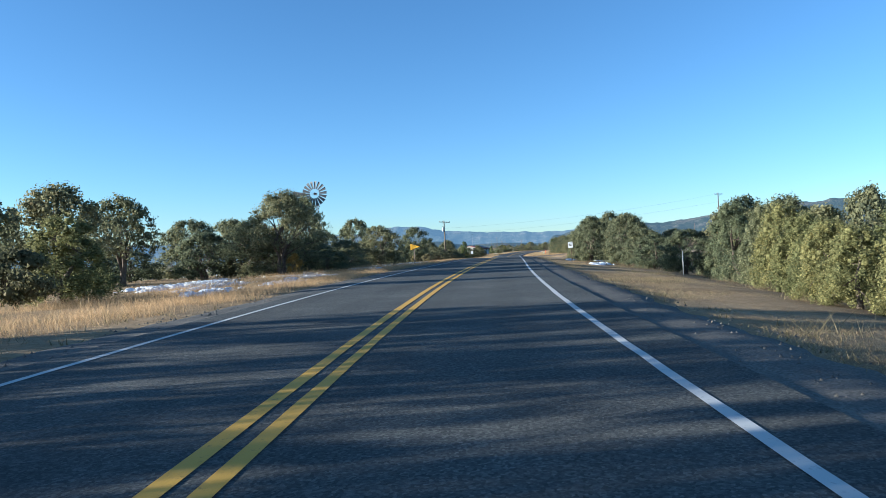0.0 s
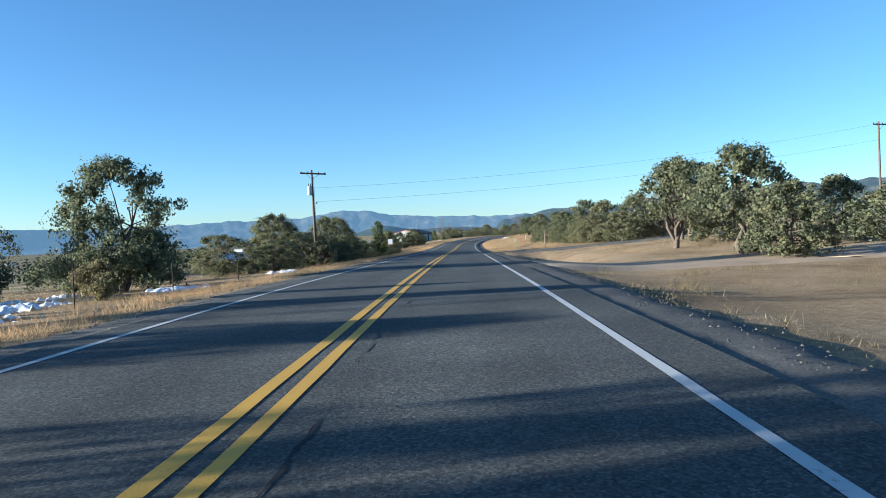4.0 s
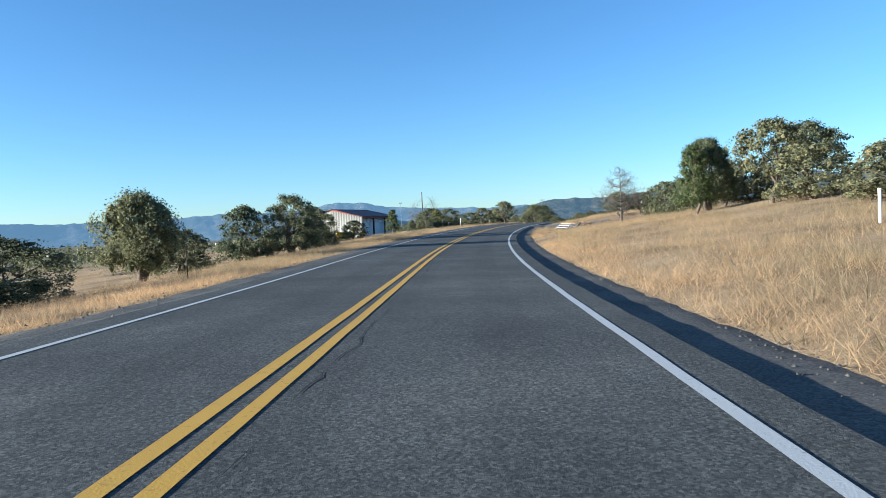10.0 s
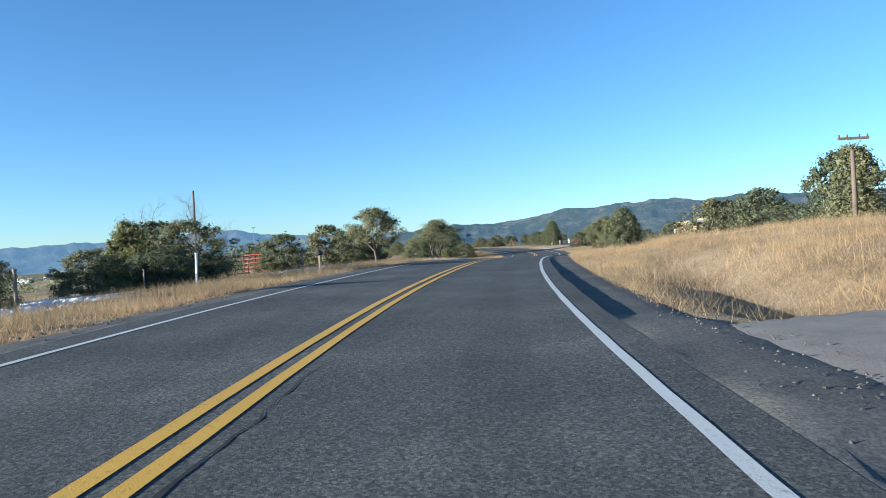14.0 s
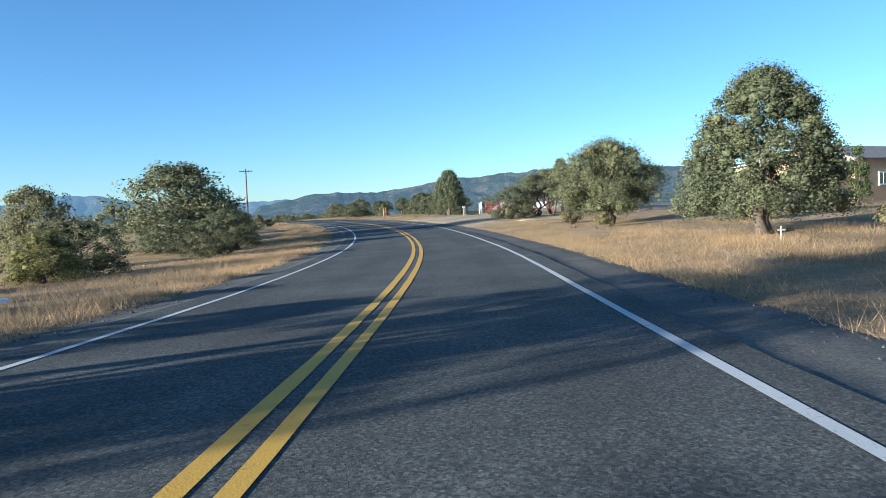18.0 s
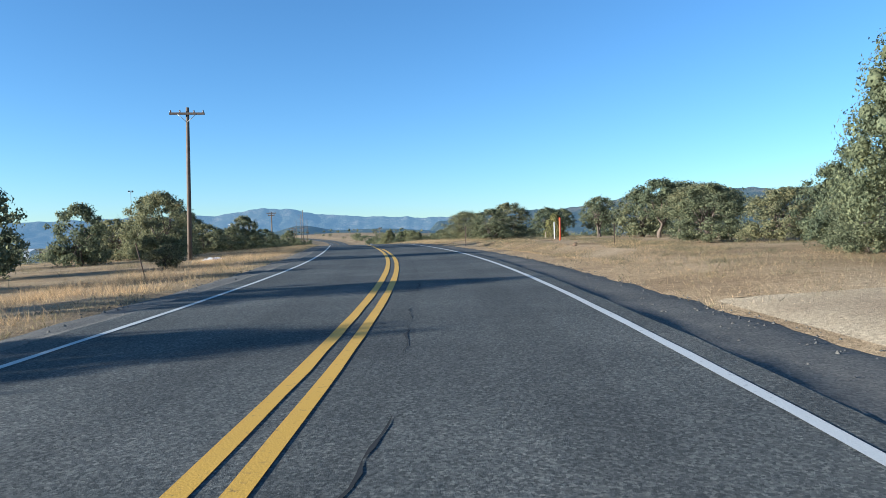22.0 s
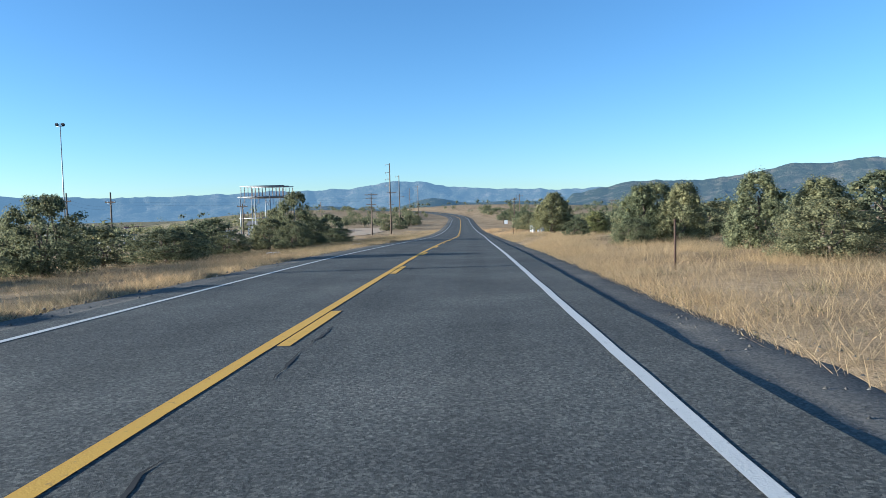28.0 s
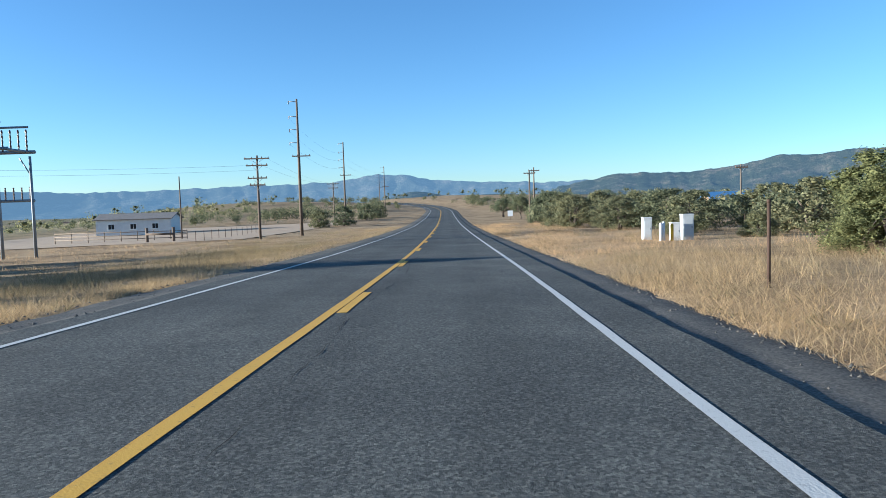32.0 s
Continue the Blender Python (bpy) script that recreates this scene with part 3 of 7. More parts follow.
loose_stones("shoulder_gravel", 15000, 61, 4.05, 5.7, 1, -5, 700, 0.022, SHOULDER, "loose dark gravel along the road shoulder")
loose_stones("pale_gravel", 1500, 62, 4.2, 6.0, 1, -5, 700, 0.017, GREY_GRAVEL, "scattered pale stones along the road shoulder")
loose_stones("far_shoulder_gravel", 5000, 63, 4.1, 5.3, -1, -5, 660, 0.030, SHOULDER, "loose dark gravel along the road shoulder")

# ---------------------------------------------------------------- distant hills and mountains
def bell(a, c, w):
    return np.exp(-((a - c) / w) ** 2)


def ridge(name, centre, distance, depth, az0, az1, crest, mat, label, seed, base=-20, n=220, m=44):
    """A range of hills seen from the road: crest(az) gives its height in degrees."""
    az = np.radians(np.linspace(az0, az1, n))
    q = np.linspace(-1, 1, m)
    A, Q = np.meshgrid(az, q, indexing="ij")
    R = distance + Q * depth * 0.5
    x, y = centre[0] + R * np.sin(A), centre[1] + R * np.cos(A)
    tops = distance * np.tan(np.radians(crest(np.degrees(A)))) - base
    spur = 1 + (0.10 * smooth_noise(x, y, distance * 0.16, seed) - 0.22 * np.abs(smooth_noise(x, y, distance * 0.09, seed + 5))) * (1 - np.exp(-(Q * 3) ** 2))
    prof = np.clip(1 - np.abs(Q), 0, 1) ** 1.15
    ends = np.clip(np.minimum(A - az[0], az[-1] - A) / radians(1.2), 0, 1)
    tiny = 1 + 0.012 * smooth_noise(x, y, distance * 0.03, seed + 1)
    z = base + tops * prof * spur * tiny * (0.05 + 0.95 * ends)
    me = mesh_of(name, np.stack([x, y, z], -1).reshape(-1, 3), grid_faces(n, m)[:, ::-1], mat, True)
    return setting(name, me, label, "mountain")


def skyline(bearings, heights):
    """A crest line through a few heights, with small uneven knolls."""
    def crest(a):
        h = np.interp(a, bearings, heights)
        for k, (w, amp) in enumerate(((3.1, 0.05), (1.3, 0.035), (0.55, 0.018))):
            h = h + amp * np.sin(2 * np.pi * a / w + 1.7 * k) * np.sin(2 * np.pi * a / (w * 2.7) + k)
        return h
    return crest


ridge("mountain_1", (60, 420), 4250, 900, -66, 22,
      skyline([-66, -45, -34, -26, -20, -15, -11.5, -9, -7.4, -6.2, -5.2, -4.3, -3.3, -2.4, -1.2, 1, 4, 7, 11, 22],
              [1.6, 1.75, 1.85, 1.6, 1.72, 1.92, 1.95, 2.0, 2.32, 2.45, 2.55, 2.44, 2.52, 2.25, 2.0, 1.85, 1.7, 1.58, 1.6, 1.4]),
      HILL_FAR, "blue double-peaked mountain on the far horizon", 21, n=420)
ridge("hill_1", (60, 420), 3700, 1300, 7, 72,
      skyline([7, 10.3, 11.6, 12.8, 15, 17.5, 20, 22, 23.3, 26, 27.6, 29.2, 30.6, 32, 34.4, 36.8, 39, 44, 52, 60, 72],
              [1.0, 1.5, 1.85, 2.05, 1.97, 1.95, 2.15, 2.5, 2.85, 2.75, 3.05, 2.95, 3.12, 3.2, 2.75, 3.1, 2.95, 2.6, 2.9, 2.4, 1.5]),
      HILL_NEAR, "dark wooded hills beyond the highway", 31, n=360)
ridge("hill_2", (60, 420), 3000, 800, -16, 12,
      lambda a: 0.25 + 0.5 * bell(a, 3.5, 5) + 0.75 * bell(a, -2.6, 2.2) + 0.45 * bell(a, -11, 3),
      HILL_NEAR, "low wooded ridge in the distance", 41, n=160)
# ---------------------------------------------------------------- things and parts
def empty(name, m, label, category, group=""):
    ob = new(name)
    ob.empty_display_size = 0.3
    ob.matrix_world = m
    return tagged(ob, label, category, group)


def part(name, me, parent, label="", m=None):
    """Links a mesh as one part under a thing or a part."""
    ob = new(name, me)
    ob.parent = parent
    if m is not None:
        ob.matrix_basis = m
    if label:
        ob["label"] = label
    return ob


def tubes_mesh(name, paths, mat, sides=7):
    """Tapered round tubes along lists of (x, y, z, radius)."""
    vs, fs, base = [], [], 0
    for path in paths:
        p = np.array([q[:3] for q in path], float)
        r = np.array([q[3] for q in path], float)
        d = np.gradient(p, axis=0)
        d /= np.linalg.norm(d, axis=1)[:, None] + 1e-9
        ref = np.array([0.31, 0.87, 0.12]) if abs(d[0][2]) > 0.7 else np.array([0.0, 0.0, 1.0])
        a = np.cross(d, ref)
        a /= np.linalg.norm(a, axis=1)[:, None] + 1e-9
        b = np.cross(d, a)
        th = np.linspace(0, 2 * np.pi, sides, endpoint=False)
        ring = p[:, None] + r[:, None, None] * (np.cos(th)[None, :, None] * a[:, None] + np.sin(th)[None, :, None] * b[:, None])
        n = len(p)
        vs.append(ring.reshape(-1, 3))
        for i in range(n - 1):
            for j in range(sides):
                k = (j + 1) % sides
                fs.append((base + i * sides + j, base + i * sides + k, base + (i + 1) * sides + k, base + (i + 1) * sides + j))
        tip = len(np.concatenate(vs))
        vs.append(p[[0, -1]])
        for j in range(sides):
            k = (j + 1) % sides
            fs.append((base + k, base + j, tip, tip))
            fs.append((base + (n - 1) * sides + j, base + (n - 1) * sides + k, tip + 1, tip + 1))
        base = tip + 2
    quads = np.array(fs)
    me = bpy.data.meshes.new(name)
    faces = [tuple(q) if q[2] != q[3] else tuple(q[:3]) for q in quads.tolist()]
    me.from_pydata(np.concatenate(vs).tolist(), [], faces)
    for poly in me.polygons:
        poly.use_smooth = True
    me.materials.append(mat)
    return me


ICO_V = np.array([(0, 0, 1), *[(0.894 * math.cos(a), 0.894 * math.sin(a), 0.447) for a in np.arange(5) * 2 * np.pi / 5],
                  *[(0.894 * math.cos(a), 0.894 * math.sin(a), -0.447) for a in (np.arange(5) + 0.5) * 2 * np.pi / 5], (0, 0, -1)])
ICO_F = np.array([*[(0, 1 + i, 1 + (i + 1) % 5) for i in range(5)], *[(1 + i, 6 + i, 1 + (i + 1) % 5) for i in range(5)],
                  *[(6 + i, 6 + (i + 1) % 5, 1 + (i + 1) % 5) for i in range(5)], *[(11, 6 + (i + 1) % 5, 6 + i) for i in range(5)]])


LEAF_SHARE = [1.0]


def crown_arrays(rng, centres, radii, leaves, leaf, core=0.3, squash=0.8):
    """Clumps of leaves, most of which face outwards, round small dark cores deep in the crown."""
    leaves, leaf = int(leaves * LEAF_SHARE[0]), leaf / math.sqrt(LEAF_SHARE[0])
    centres = np.asarray(centres, float)
    middle = centres.mean(0)
    half = np.abs(centres - middle).max(0) + 0.3
    vs, fs, base = [], [], 0
    out = np.hypot(centres[:, 0], centres[:, 1])
    inner = out < 0.7 * out.max()
    for c, r, deep in zip(centres, radii, inner):
        d = rng.normal(size=(leaves, 3))
        d /= np.linalg.norm(d, axis=1)[:, None]
        reach = rng.uniform(0.2, 1.0, leaves) ** 0.5
        reach[rng.uniform(size=leaves) > 0.86] *= 1.22
        p = c + d * (r * reach)[:, None] * np.array([1, 1, squash])
        n = 0.75 * d + 0.55 * (p - middle) / half + 0.50 * rng.normal(size=(leaves, 3))
        n /= np.linalg.norm(n, axis=1)[:, None] + 1e-9
        a = np.cross(n, rng.normal(size=(leaves, 3)))
        a /= np.linalg.norm(a, axis=1)[:, None] + 1e-9
        b = np.cross(n, a)
        s = leaf * rng.uniform(0.5, 1.35, leaves)[:, None]
        tri = np.stack([p - a * s, p + a * s * 0.9 - b * s * 0.25, p + b * s * 1.1], 1)
        vs.append(tri.reshape(-1, 3))
        fs.append(base + np.arange(leaves * 3).reshape(-1, 3))
        base += leaves * 3
        if core and deep:
            jitter = 1 + 0.22 * rng.normal(size=(12, 1))
            vs.append(c + ICO_V * jitter * r * core * np.array([1, 1, squash]))
            fs.append(base + ICO_F)
            base += 12
    return np.concatenate(vs), np.concatenate(fs)


def round_crown(rng, n, h0, h1, w, top_heavy=0.35, hollow=0.45, uneven=0.2):
    """Clump centres that fill a broad uneven crown between the heights h0 and h1."""
    out = []
    lobes = rng.uniform(0.95 - uneven, 0.95 + uneven, 7)
    while len(out) < n:
        a, t, q = rng.uniform(0, 2 * np.pi), rng.uniform(0, 1), rng.uniform(hollow, 1)
        prof = math.sin(math.pi * min(1, t ** (1 - top_heavy) * 0.86 + 0.12)) ** 0.6
        lob = lobes[int(a / (2 * np.pi) * 7) % 7]
        rad = 0.5 * w * prof * q * lob
        out.append((rad * math.cos(a), rad * math.sin(a), h0 + (h1 - h0) * t))
    return np.array(out)


def cone_crown(rng, n, h, w, blunt=0.3, low=1.4):
    out = []
    lobes = rng.uniform(0.78, 1.18, 6)
    for _ in range(n):
        a, t = rng.uniform(0, 2 * np.pi), rng.uniform(0.02, 0.96) ** low
        prof = (1 - t) ** 0.7 * (1 - blunt) + blunt * math.sqrt(max(0, 1 - t ** 3))
        rad = 0.5 * w * prof * rng.uniform(0.55, 1) * lobes[int(a / (2 * np.pi) * 6) % 6]
        out.append((rad * math.cos(a), rad * math.sin(a), 0.06 * h + t * h * 0.92))
    return np.array(out)


def limbs(rng, stems, height, spread, thick, targets):
    """Leaning stems from one foot with side limbs to some of the clumps."""
    paths = []
    for k in range(stems):
        a = 2 * np.pi * (k + rng.uniform(-0.3, 0.3)) / stems
        lean = spread * rng.uniform(0.5, 1.0) * (0.25 if stems == 1 else 1)
        pts = []
        for i, t in enumerate(np.linspace(0, 1, 6)):
            wob = 0.05 * height * rng.normal(size=2) * (0 < i < 5)
            pts.append((lean * t ** 1.3 * math.cos(a) + wob[0] + 0.08 * math.cos(a) * thick, lean * t ** 1.3 * math.sin(a) + wob[1],
                        -0.25 + (height + 0.25) * t, thick * (1 - 0.78 * t) * (1.35 if i == 0 else 1)))
        paths.append(pts)
        for c in targets[rng.choice(len(targets), 5, replace=False)]:
            i = int(rng.integers(2, 5))
            p = np.array(pts[i][:3])
            mid = p * 0.5 + c * 0.5 + np.array([0, 0, 0.06 * height])
            r = pts[i][3] * 0.6
            paths.append([(*p, r), (*mid, r * 0.65), (*(p * 0.1 + c * 0.9), r * 0.25)])
    return paths


TREE_SEEDS = {}


def build_tree(kind, variant):
    """One model of a kind of tree, two metres over its natural scale: returns meshes and its natural height and width."""
    rng = np.random.default_rng(100 + variant * 17 + sum(map(ord, kind)))
    if kind == "oak":
        h, w = 4.6, 4.8
        c = round_crown(rng, 150, 1.6, h - 0.25, w, 0.3)
        v, f = crown_arrays(rng, c, rng.uniform(0.22, 0.55, len(c)), 120, 0.05, 0.3)
        wood = limbs(rng, 2 + variant % 3, 3.0, 0.9, 0.13, c)
        leaf = OAK_LEAF
    elif kind == "bushy_oak":
        h, w = 3.6, 4.2
        c = round_crown(rng, 135, 0.3, h - 0.22, w, 0.15)
        a = rng.uniform(0, 2 * np.pi, 44)
        r = 0.5 * w * rng.uniform(0.5, 0.93, 44)
        c = np.concatenate([c, np.stack([r * np.cos(a), r * np.sin(a), h * rng.uniform(0.05, 0.34, 44)], -1)])
        v, f = crown_arrays(rng, c, rng.uniform(0.18, 0.46, len(c)), 110, 0.048, 0.35)
        wood = limbs(rng, 3, 2.2, 0.8, 0.09, c)
        leaf = OAK_LEAF
    elif kind in ("juniper", "gold_juniper"):
        h, w = 3.6, 2.7
        c = cone_crown(rng, 185, h, w, 0.4)
        v, f = crown_arrays(rng, c, rng.uniform(0.13, 0.34, len(c)), 110, 0.038, 0.4, 1.35)
        wood = limbs(rng, 1, 2.4, 0.3, 0.12, c)
        leaf = JUNIPER_LEAF if kind == "juniper" else SUNLIT_JUNIPER
    elif kind in ("big_juniper", "big_gold_juniper"):
        h, w = 5.0, 5.4
        c = round_crown(rng, 330, 0.95, h - 0.25, w, 0.22, 0.3, 0.08)
        v, f = crown_arrays(rng, c, rng.uniform(0.26, 0.52, len(c)), 170, 0.042, 0.35, 1.35)
        wood = limbs(rng, 3, 3.0, 1.0, 0.2, c)
        leaf = JUNIPER_LEAF if kind == "big_juniper" else SUNLIT_JUNIPER
    elif kind == "plume_juniper":
        h, w = 5.2, 5.0
        c = cone_crown(rng, 420, h, w, 0.30, 1.1)
        c[:, 2] = 0.42 + c[:, 2] * 0.92
        v, f = crown_arrays(rng, c, rng.uniform(0.18, 0.42, len(c)), 165, 0.036, 0.4, 1.15)
        wood = limbs(rng, 2, 3.4, 0.35, 0.17, c)
        leaf = JUNIPER_LEAF
    elif kind == "pine":
        h, w = 5.0, 2.5
        c = cone_crown(rng, 100, h, w, 0.35)
        c[:, 2] = 0.5 + c[:, 2] * 0.9
        v, f = crown_arrays(rng, c, rng.uniform(0.2, 0.42, len(c)), 125, 0.044, 0.4, 1.0)
        wood = limbs(rng, 1, 4.2, 0.2, 0.11, c)
        leaf = PINE_LEAF
    elif kind == "mesquite":
        h, w = 4.6, 6.0
        c = round_crown(rng, 240, 0.15, h - 0.25, w, 0.35, 0.3)
        v, f = crown_arrays(rng, c, rng.uniform(0.3, 0.6, len(c)), 170, 0.044, 0, 0.8)
        wood = limbs(rng, 4, 3.4, 1.6, 0.11, c)
        leaf = MESQUITE_LEAF
    elif kind == "umbrella":
        h, w = 4.7, 6.0
        c = round_crown(rng, 140, 2.0, h - 0.25, w, 0.5, 0.15)
        v, f = crown_arrays(rng, c, rng.uniform(0.26, 0.55, len(c)), 230, 0.037, 0.12, 0.65)
        wood = limbs(rng, 4, 3.3, 1.7, 0.09, c)
        leaf = MESQUITE_LEAF
    elif kind == "scrub":
        h, w = 2.6, 4.2
        c = round_crown(rng, 120, 0.2, h - 0.2, w, 0.1, 0.2)
        v, f = crown_arrays(rng, c, rng.uniform(0.2, 0.42, len(c)), 90, 0.042, 0.25)
        wood = limbs(rng, 4, 1.8, 0.9, 0.05, c)
        leaf = SHRUB_LEAF
    elif kind == "gold_shrub":
        h, w = 2.0, 3.0
        c = round_crown(rng, 34, 0.25, h - 0.3, w, 0.1)
        v, f = crown_arrays(rng, c, rng.uniform(0.25, 0.45, len(c)), 90, 0.065)
        wood = limbs(rng, 4, 1.2, 0.6, 0.05, c)
        leaf = GOLD_LEAF
    else:
        h, w = 1.8, 2.4
        c = round_crown(rng, 34, 0.2, h - 0.3, w, 0.05)
        v, f = crown_arrays(rng, c, rng.uniform(0.24, 0.42, len(c)), 90, 0.06, 0.6)
        wood = limbs(rng, 4, 1.1, 0.5, 0.04, c)
        leaf = SHRUB_LEAF
    top, wide = np.percentile(v[:, 2], 99.7), np.percentile(np.hypot(v[:, 0], v[:, 1]), 96) * 2
    stems = [tubes_mesh("trunk", [w_], BARK, 7) for w_ in wood if len(w_) == 6]
    arms = tubes_mesh("branchwork", [w_ for w_ in wood if len(w_) != 6], BARK, 4)
    return stems, arms, mesh_of("crown", v, f, leaf), top, wide


TREE_LOOK = {
    "oak": ("evergreen_oak", "grey-green evergreen oak with an open rounded crown", "tree"),
    "bushy_oak": ("scrub_oak", "dense scrub oak with foliage down to the grass", "tree"),
    "juniper": ("juniper", "dense conical juniper, yellow-green in low sun", "tree"),
    "gold_juniper": ("juniper", "yellow-green juniper with dense upright sprays", "tree"),
    "big_juniper": ("juniper_tree", "broad alligator juniper with a dense green crown", "tree"),
    "big_gold_juniper": ("juniper_tree", "large rounded juniper, yellow-green in the sun", "tree"),
    "plume_juniper": ("juniper_tree", "tall juniper with upswept plumes of grey-green foliage", "tree"),
    "pine": ("pinyon_pine", "slender dark green pinyon pine", "tree"),
    "mesquite": ("mesquite", "wide grey mesquite with feathery thin foliage", "tree"),
    "umbrella": ("spreading_oak", "spreading oak with a flat see-through crown on curved stems", "tree"),
    "scrub": ("scrub_bush", "grey-tan scrub bush with twiggy foliage down to dry grass", "shrub"),
    "gold_shrub": ("shrub", "shrub with yellowed autumn leaves by the fence", "shrub"),
    "shrub": ("shrub", "low grey-green roadside shrub in dry grass", "shrub"),
}
tree_count = 0


def tree(kind, s, u, h, w, label=""):
    """A tree of that height and crown width, standing at station s, u metres right of the centre line."""
    global tree_count
    tree_count += 1
    rng = random.Random(int(s * 31 + u * 7))
    key = (kind, tree_count % 3, abs(u) > 15.6)
    x, y, _ = on_road(s, u)
    z = float(land(s, u))
    if key not in TREE_SEEDS:
        LEAF_SHARE[0] = 0.36 if key[2] else 0.95
        TREE_SEEDS[key] = build_tree(*key[:2])
        LEAF_SHARE[0] = 1.0
    stems, arms, crown, top, wide = TREE_SEEDS[key]
    m = pose(x, y, z, 0, 0, rng.uniform(0, 360)) @ Matrix.Diagonal((w / wide, w / wide, h / top, 1))
    name, text, category = TREE_LOOK[kind]
    ob = empty(name, m, label or text, category, "roadside trees")
    for stem in stems:
        part("trunk", stem, ob)
    tagged(part("branchwork", arms, ob), kind="stuff")
    part("crown", crown, ob)
    return ob


def branch_paths(rng, p, d, length, r, depth, out):
    n = 4
    pts = [(*p, r)]
    q = np.array(p, float)
    dd = np.array(d, float)
    for i in range(n):
        dd = dd + 0.16 * rng.normal(size=3) + np.array([0, 0, 0.03])
        dd /= np.linalg.norm(dd)
        q = q + dd * length / n
        pts.append((*q, r * (1 - 0.55 * (i + 1) / n)))
        if depth > 0 and i >= (1 if depth < 3 else 0):
            for _ in range(2):
                side = rng.normal(size=3)
                side -= dd * side.dot(dd)
                side /= np.linalg.norm(side) + 1e-9
                nd = dd * 0.65 + side * 0.75
                branch_paths(rng, q, nd / np.linalg.norm(nd), length * rng.uniform(0.45, 0.62), r * 0.42, depth - 1, out)
    out.append(pts)


def bare_tree(s, u, h, w, seed, label):
    rng = np.random.default_rng(seed)
    x, y, _ = on_road(s, u)
    ob = empty("bare_tree", pose(x, y, float(land(s, u)), 0, 0, seed * 40), label, "tree", "roadside trees")
    trunk = [(0, 0, -0.2, 0.16), (0.03, 0.02, h * 0.15, 0.13), (0.05, -0.02, h * 0.3, 0.11)]
    part("trunk", tubes_mesh("trunk", [trunk], PALE_BARK, 7), ob)
    out = []
    for k in range(8):
        a = 2 * np.pi * k / 8 + rng.uniform(-0.4, 0.4)
        d = np.array([math.cos(a) * 0.6 * w / h, math.sin(a) * 0.6 * w / h, 0.8])
        branch_paths(rng, (0.05, -0.02, h * rng.uniform(0.16, 0.3)), d / np.linalg.norm(d), h * 0.5, 0.055, 3, out)
    tagged(part("branchwork", tubes_mesh("branchwork", out, PALE_BARK, 3), ob), kind="stuff")
    return ob


def dead_conifer(s, u, h):
    rng = np.random.default_rng(9)
    x, y, _ = on_road(s, u)
    ob = empty("dead_conifer", pose(x, y, float(land(s, u))), "dead standing conifer with bare drooping branches on a grassy bank", "tree")
    part("trunk", tubes_mesh("trunk", [[(0, 0, -0.2, 0.13), (0.02, 0, h * 0.5, 0.08), (0, 0.02, h, 0.015)]], PALE_BARK, 7), ob)
    out = []
    for k in range(64):
        t = rng.uniform(0.22, 0.98)
        a = rng.uniform(0, 2 * np.pi)
        ln = ((1 - t) * 2.1 + 0.45) * rng.uniform(0.6, 1.1)
        d = np.array([math.cos(a), math.sin(a), rng.uniform(-0.1, 0.25)])
        branch_paths(rng, (0, 0, h * t), d / np.linalg.norm(d), ln, 0.042 * (1.3 - t), 2, out)
    tagged(part("branchwork", tubes_mesh("branchwork", out, PALE_BARK, 3), ob), kind="stuff")
    return ob


# ---- first stretch: woods, windmill, snow
# unseen oaks beside the start, added so their shade falls across the road
tree("bushy_oak", -6, -13.5, 5.0, 5.4)
tree("bushy_oak", 0, -15, 5.4, 5.4)
tree("bushy_oak", 5, -13.6, 4.8, 5.2)
tree("bushy_oak", 9, -15.5, 4.6, 5.0)
tree("gold_juniper", 24.3, -13.4, 3.1, 3.2, "conical juniper with yellow-green tips beside snowy grass")
tree("shrub", 21.5, -13.4, 2.0, 2.6)
tree("oak", 35, -21, 5.7, 5.6)
tree("oak", 42, -21.5, 5.6, 5.0)
tree("oak", 52, -22, 4.6, 5.0)
tree("bushy_oak", 47, -27, 2.6, 5.0)
tree("bushy_oak", 54, -28, 2.6, 5.0)
tree("bushy_oak", 62, -28, 2.8, 5.0)
tree("bushy_oak", 41, -27, 2.5, 4.8)
tree("gold_shrub", 44, -11.2, 1.5, 1.3, "small shrub with pale yellow leaves in tall grass")
tree("oak", 30, -22, 5.0, 4.8)
tree("oak", 45, -12.2, 5.6, 5.2, "tall evergreen oak with see-through crown near the road")
tree("bushy_oak", 50, -17, 3.0, 4.4)
tree("oak", 60, -22, 5.0, 5.5)
tree("bushy_oak", 57, -15, 2.6, 4.2)
tree("oak", 76, -20.5, 8.2, 5.6)
tree("oak", 82, -16, 5.7, 4.4)
tree("bushy_oak", 72.5, -11.2, 4.2, 5.2, "dark scrub oak behind a yellow pennant sign")
tree("bushy_oak", 66, -19, 3.0, 5.0)
tree("oak", 88, -21, 4.6, 4.4)
tree("juniper", 95, -14.4, 3.9, 2.6)
tree("juniper", 99, -13.2, 3.0, 1.4)
tree("oak", 112, -19.5, 4.2, 4.4)
tree("bushy_oak", 104, -27.8, 4.2, 5.0)
tree("bushy_oak", 98, -24.2, 2.6, 4.4)
tree("bushy_oak", 113, -13.2, 5.8, 5.6, "dense tall oak beside the snowy shoulder")
tree("shrub", 106, -10.5, 1.4, 1.6)
tree("shrub", 101, -11.5, 1.2, 1.6)
tree("bushy_oak", 122, -16, 3.2, 4.6)
tree("bushy_oak", 130, -14.5, 2.8, 4.6)
tree("bushy_oak", 75, 10.6, 4.7, 4.4, "dark dense oak close to the gravel shoulder")
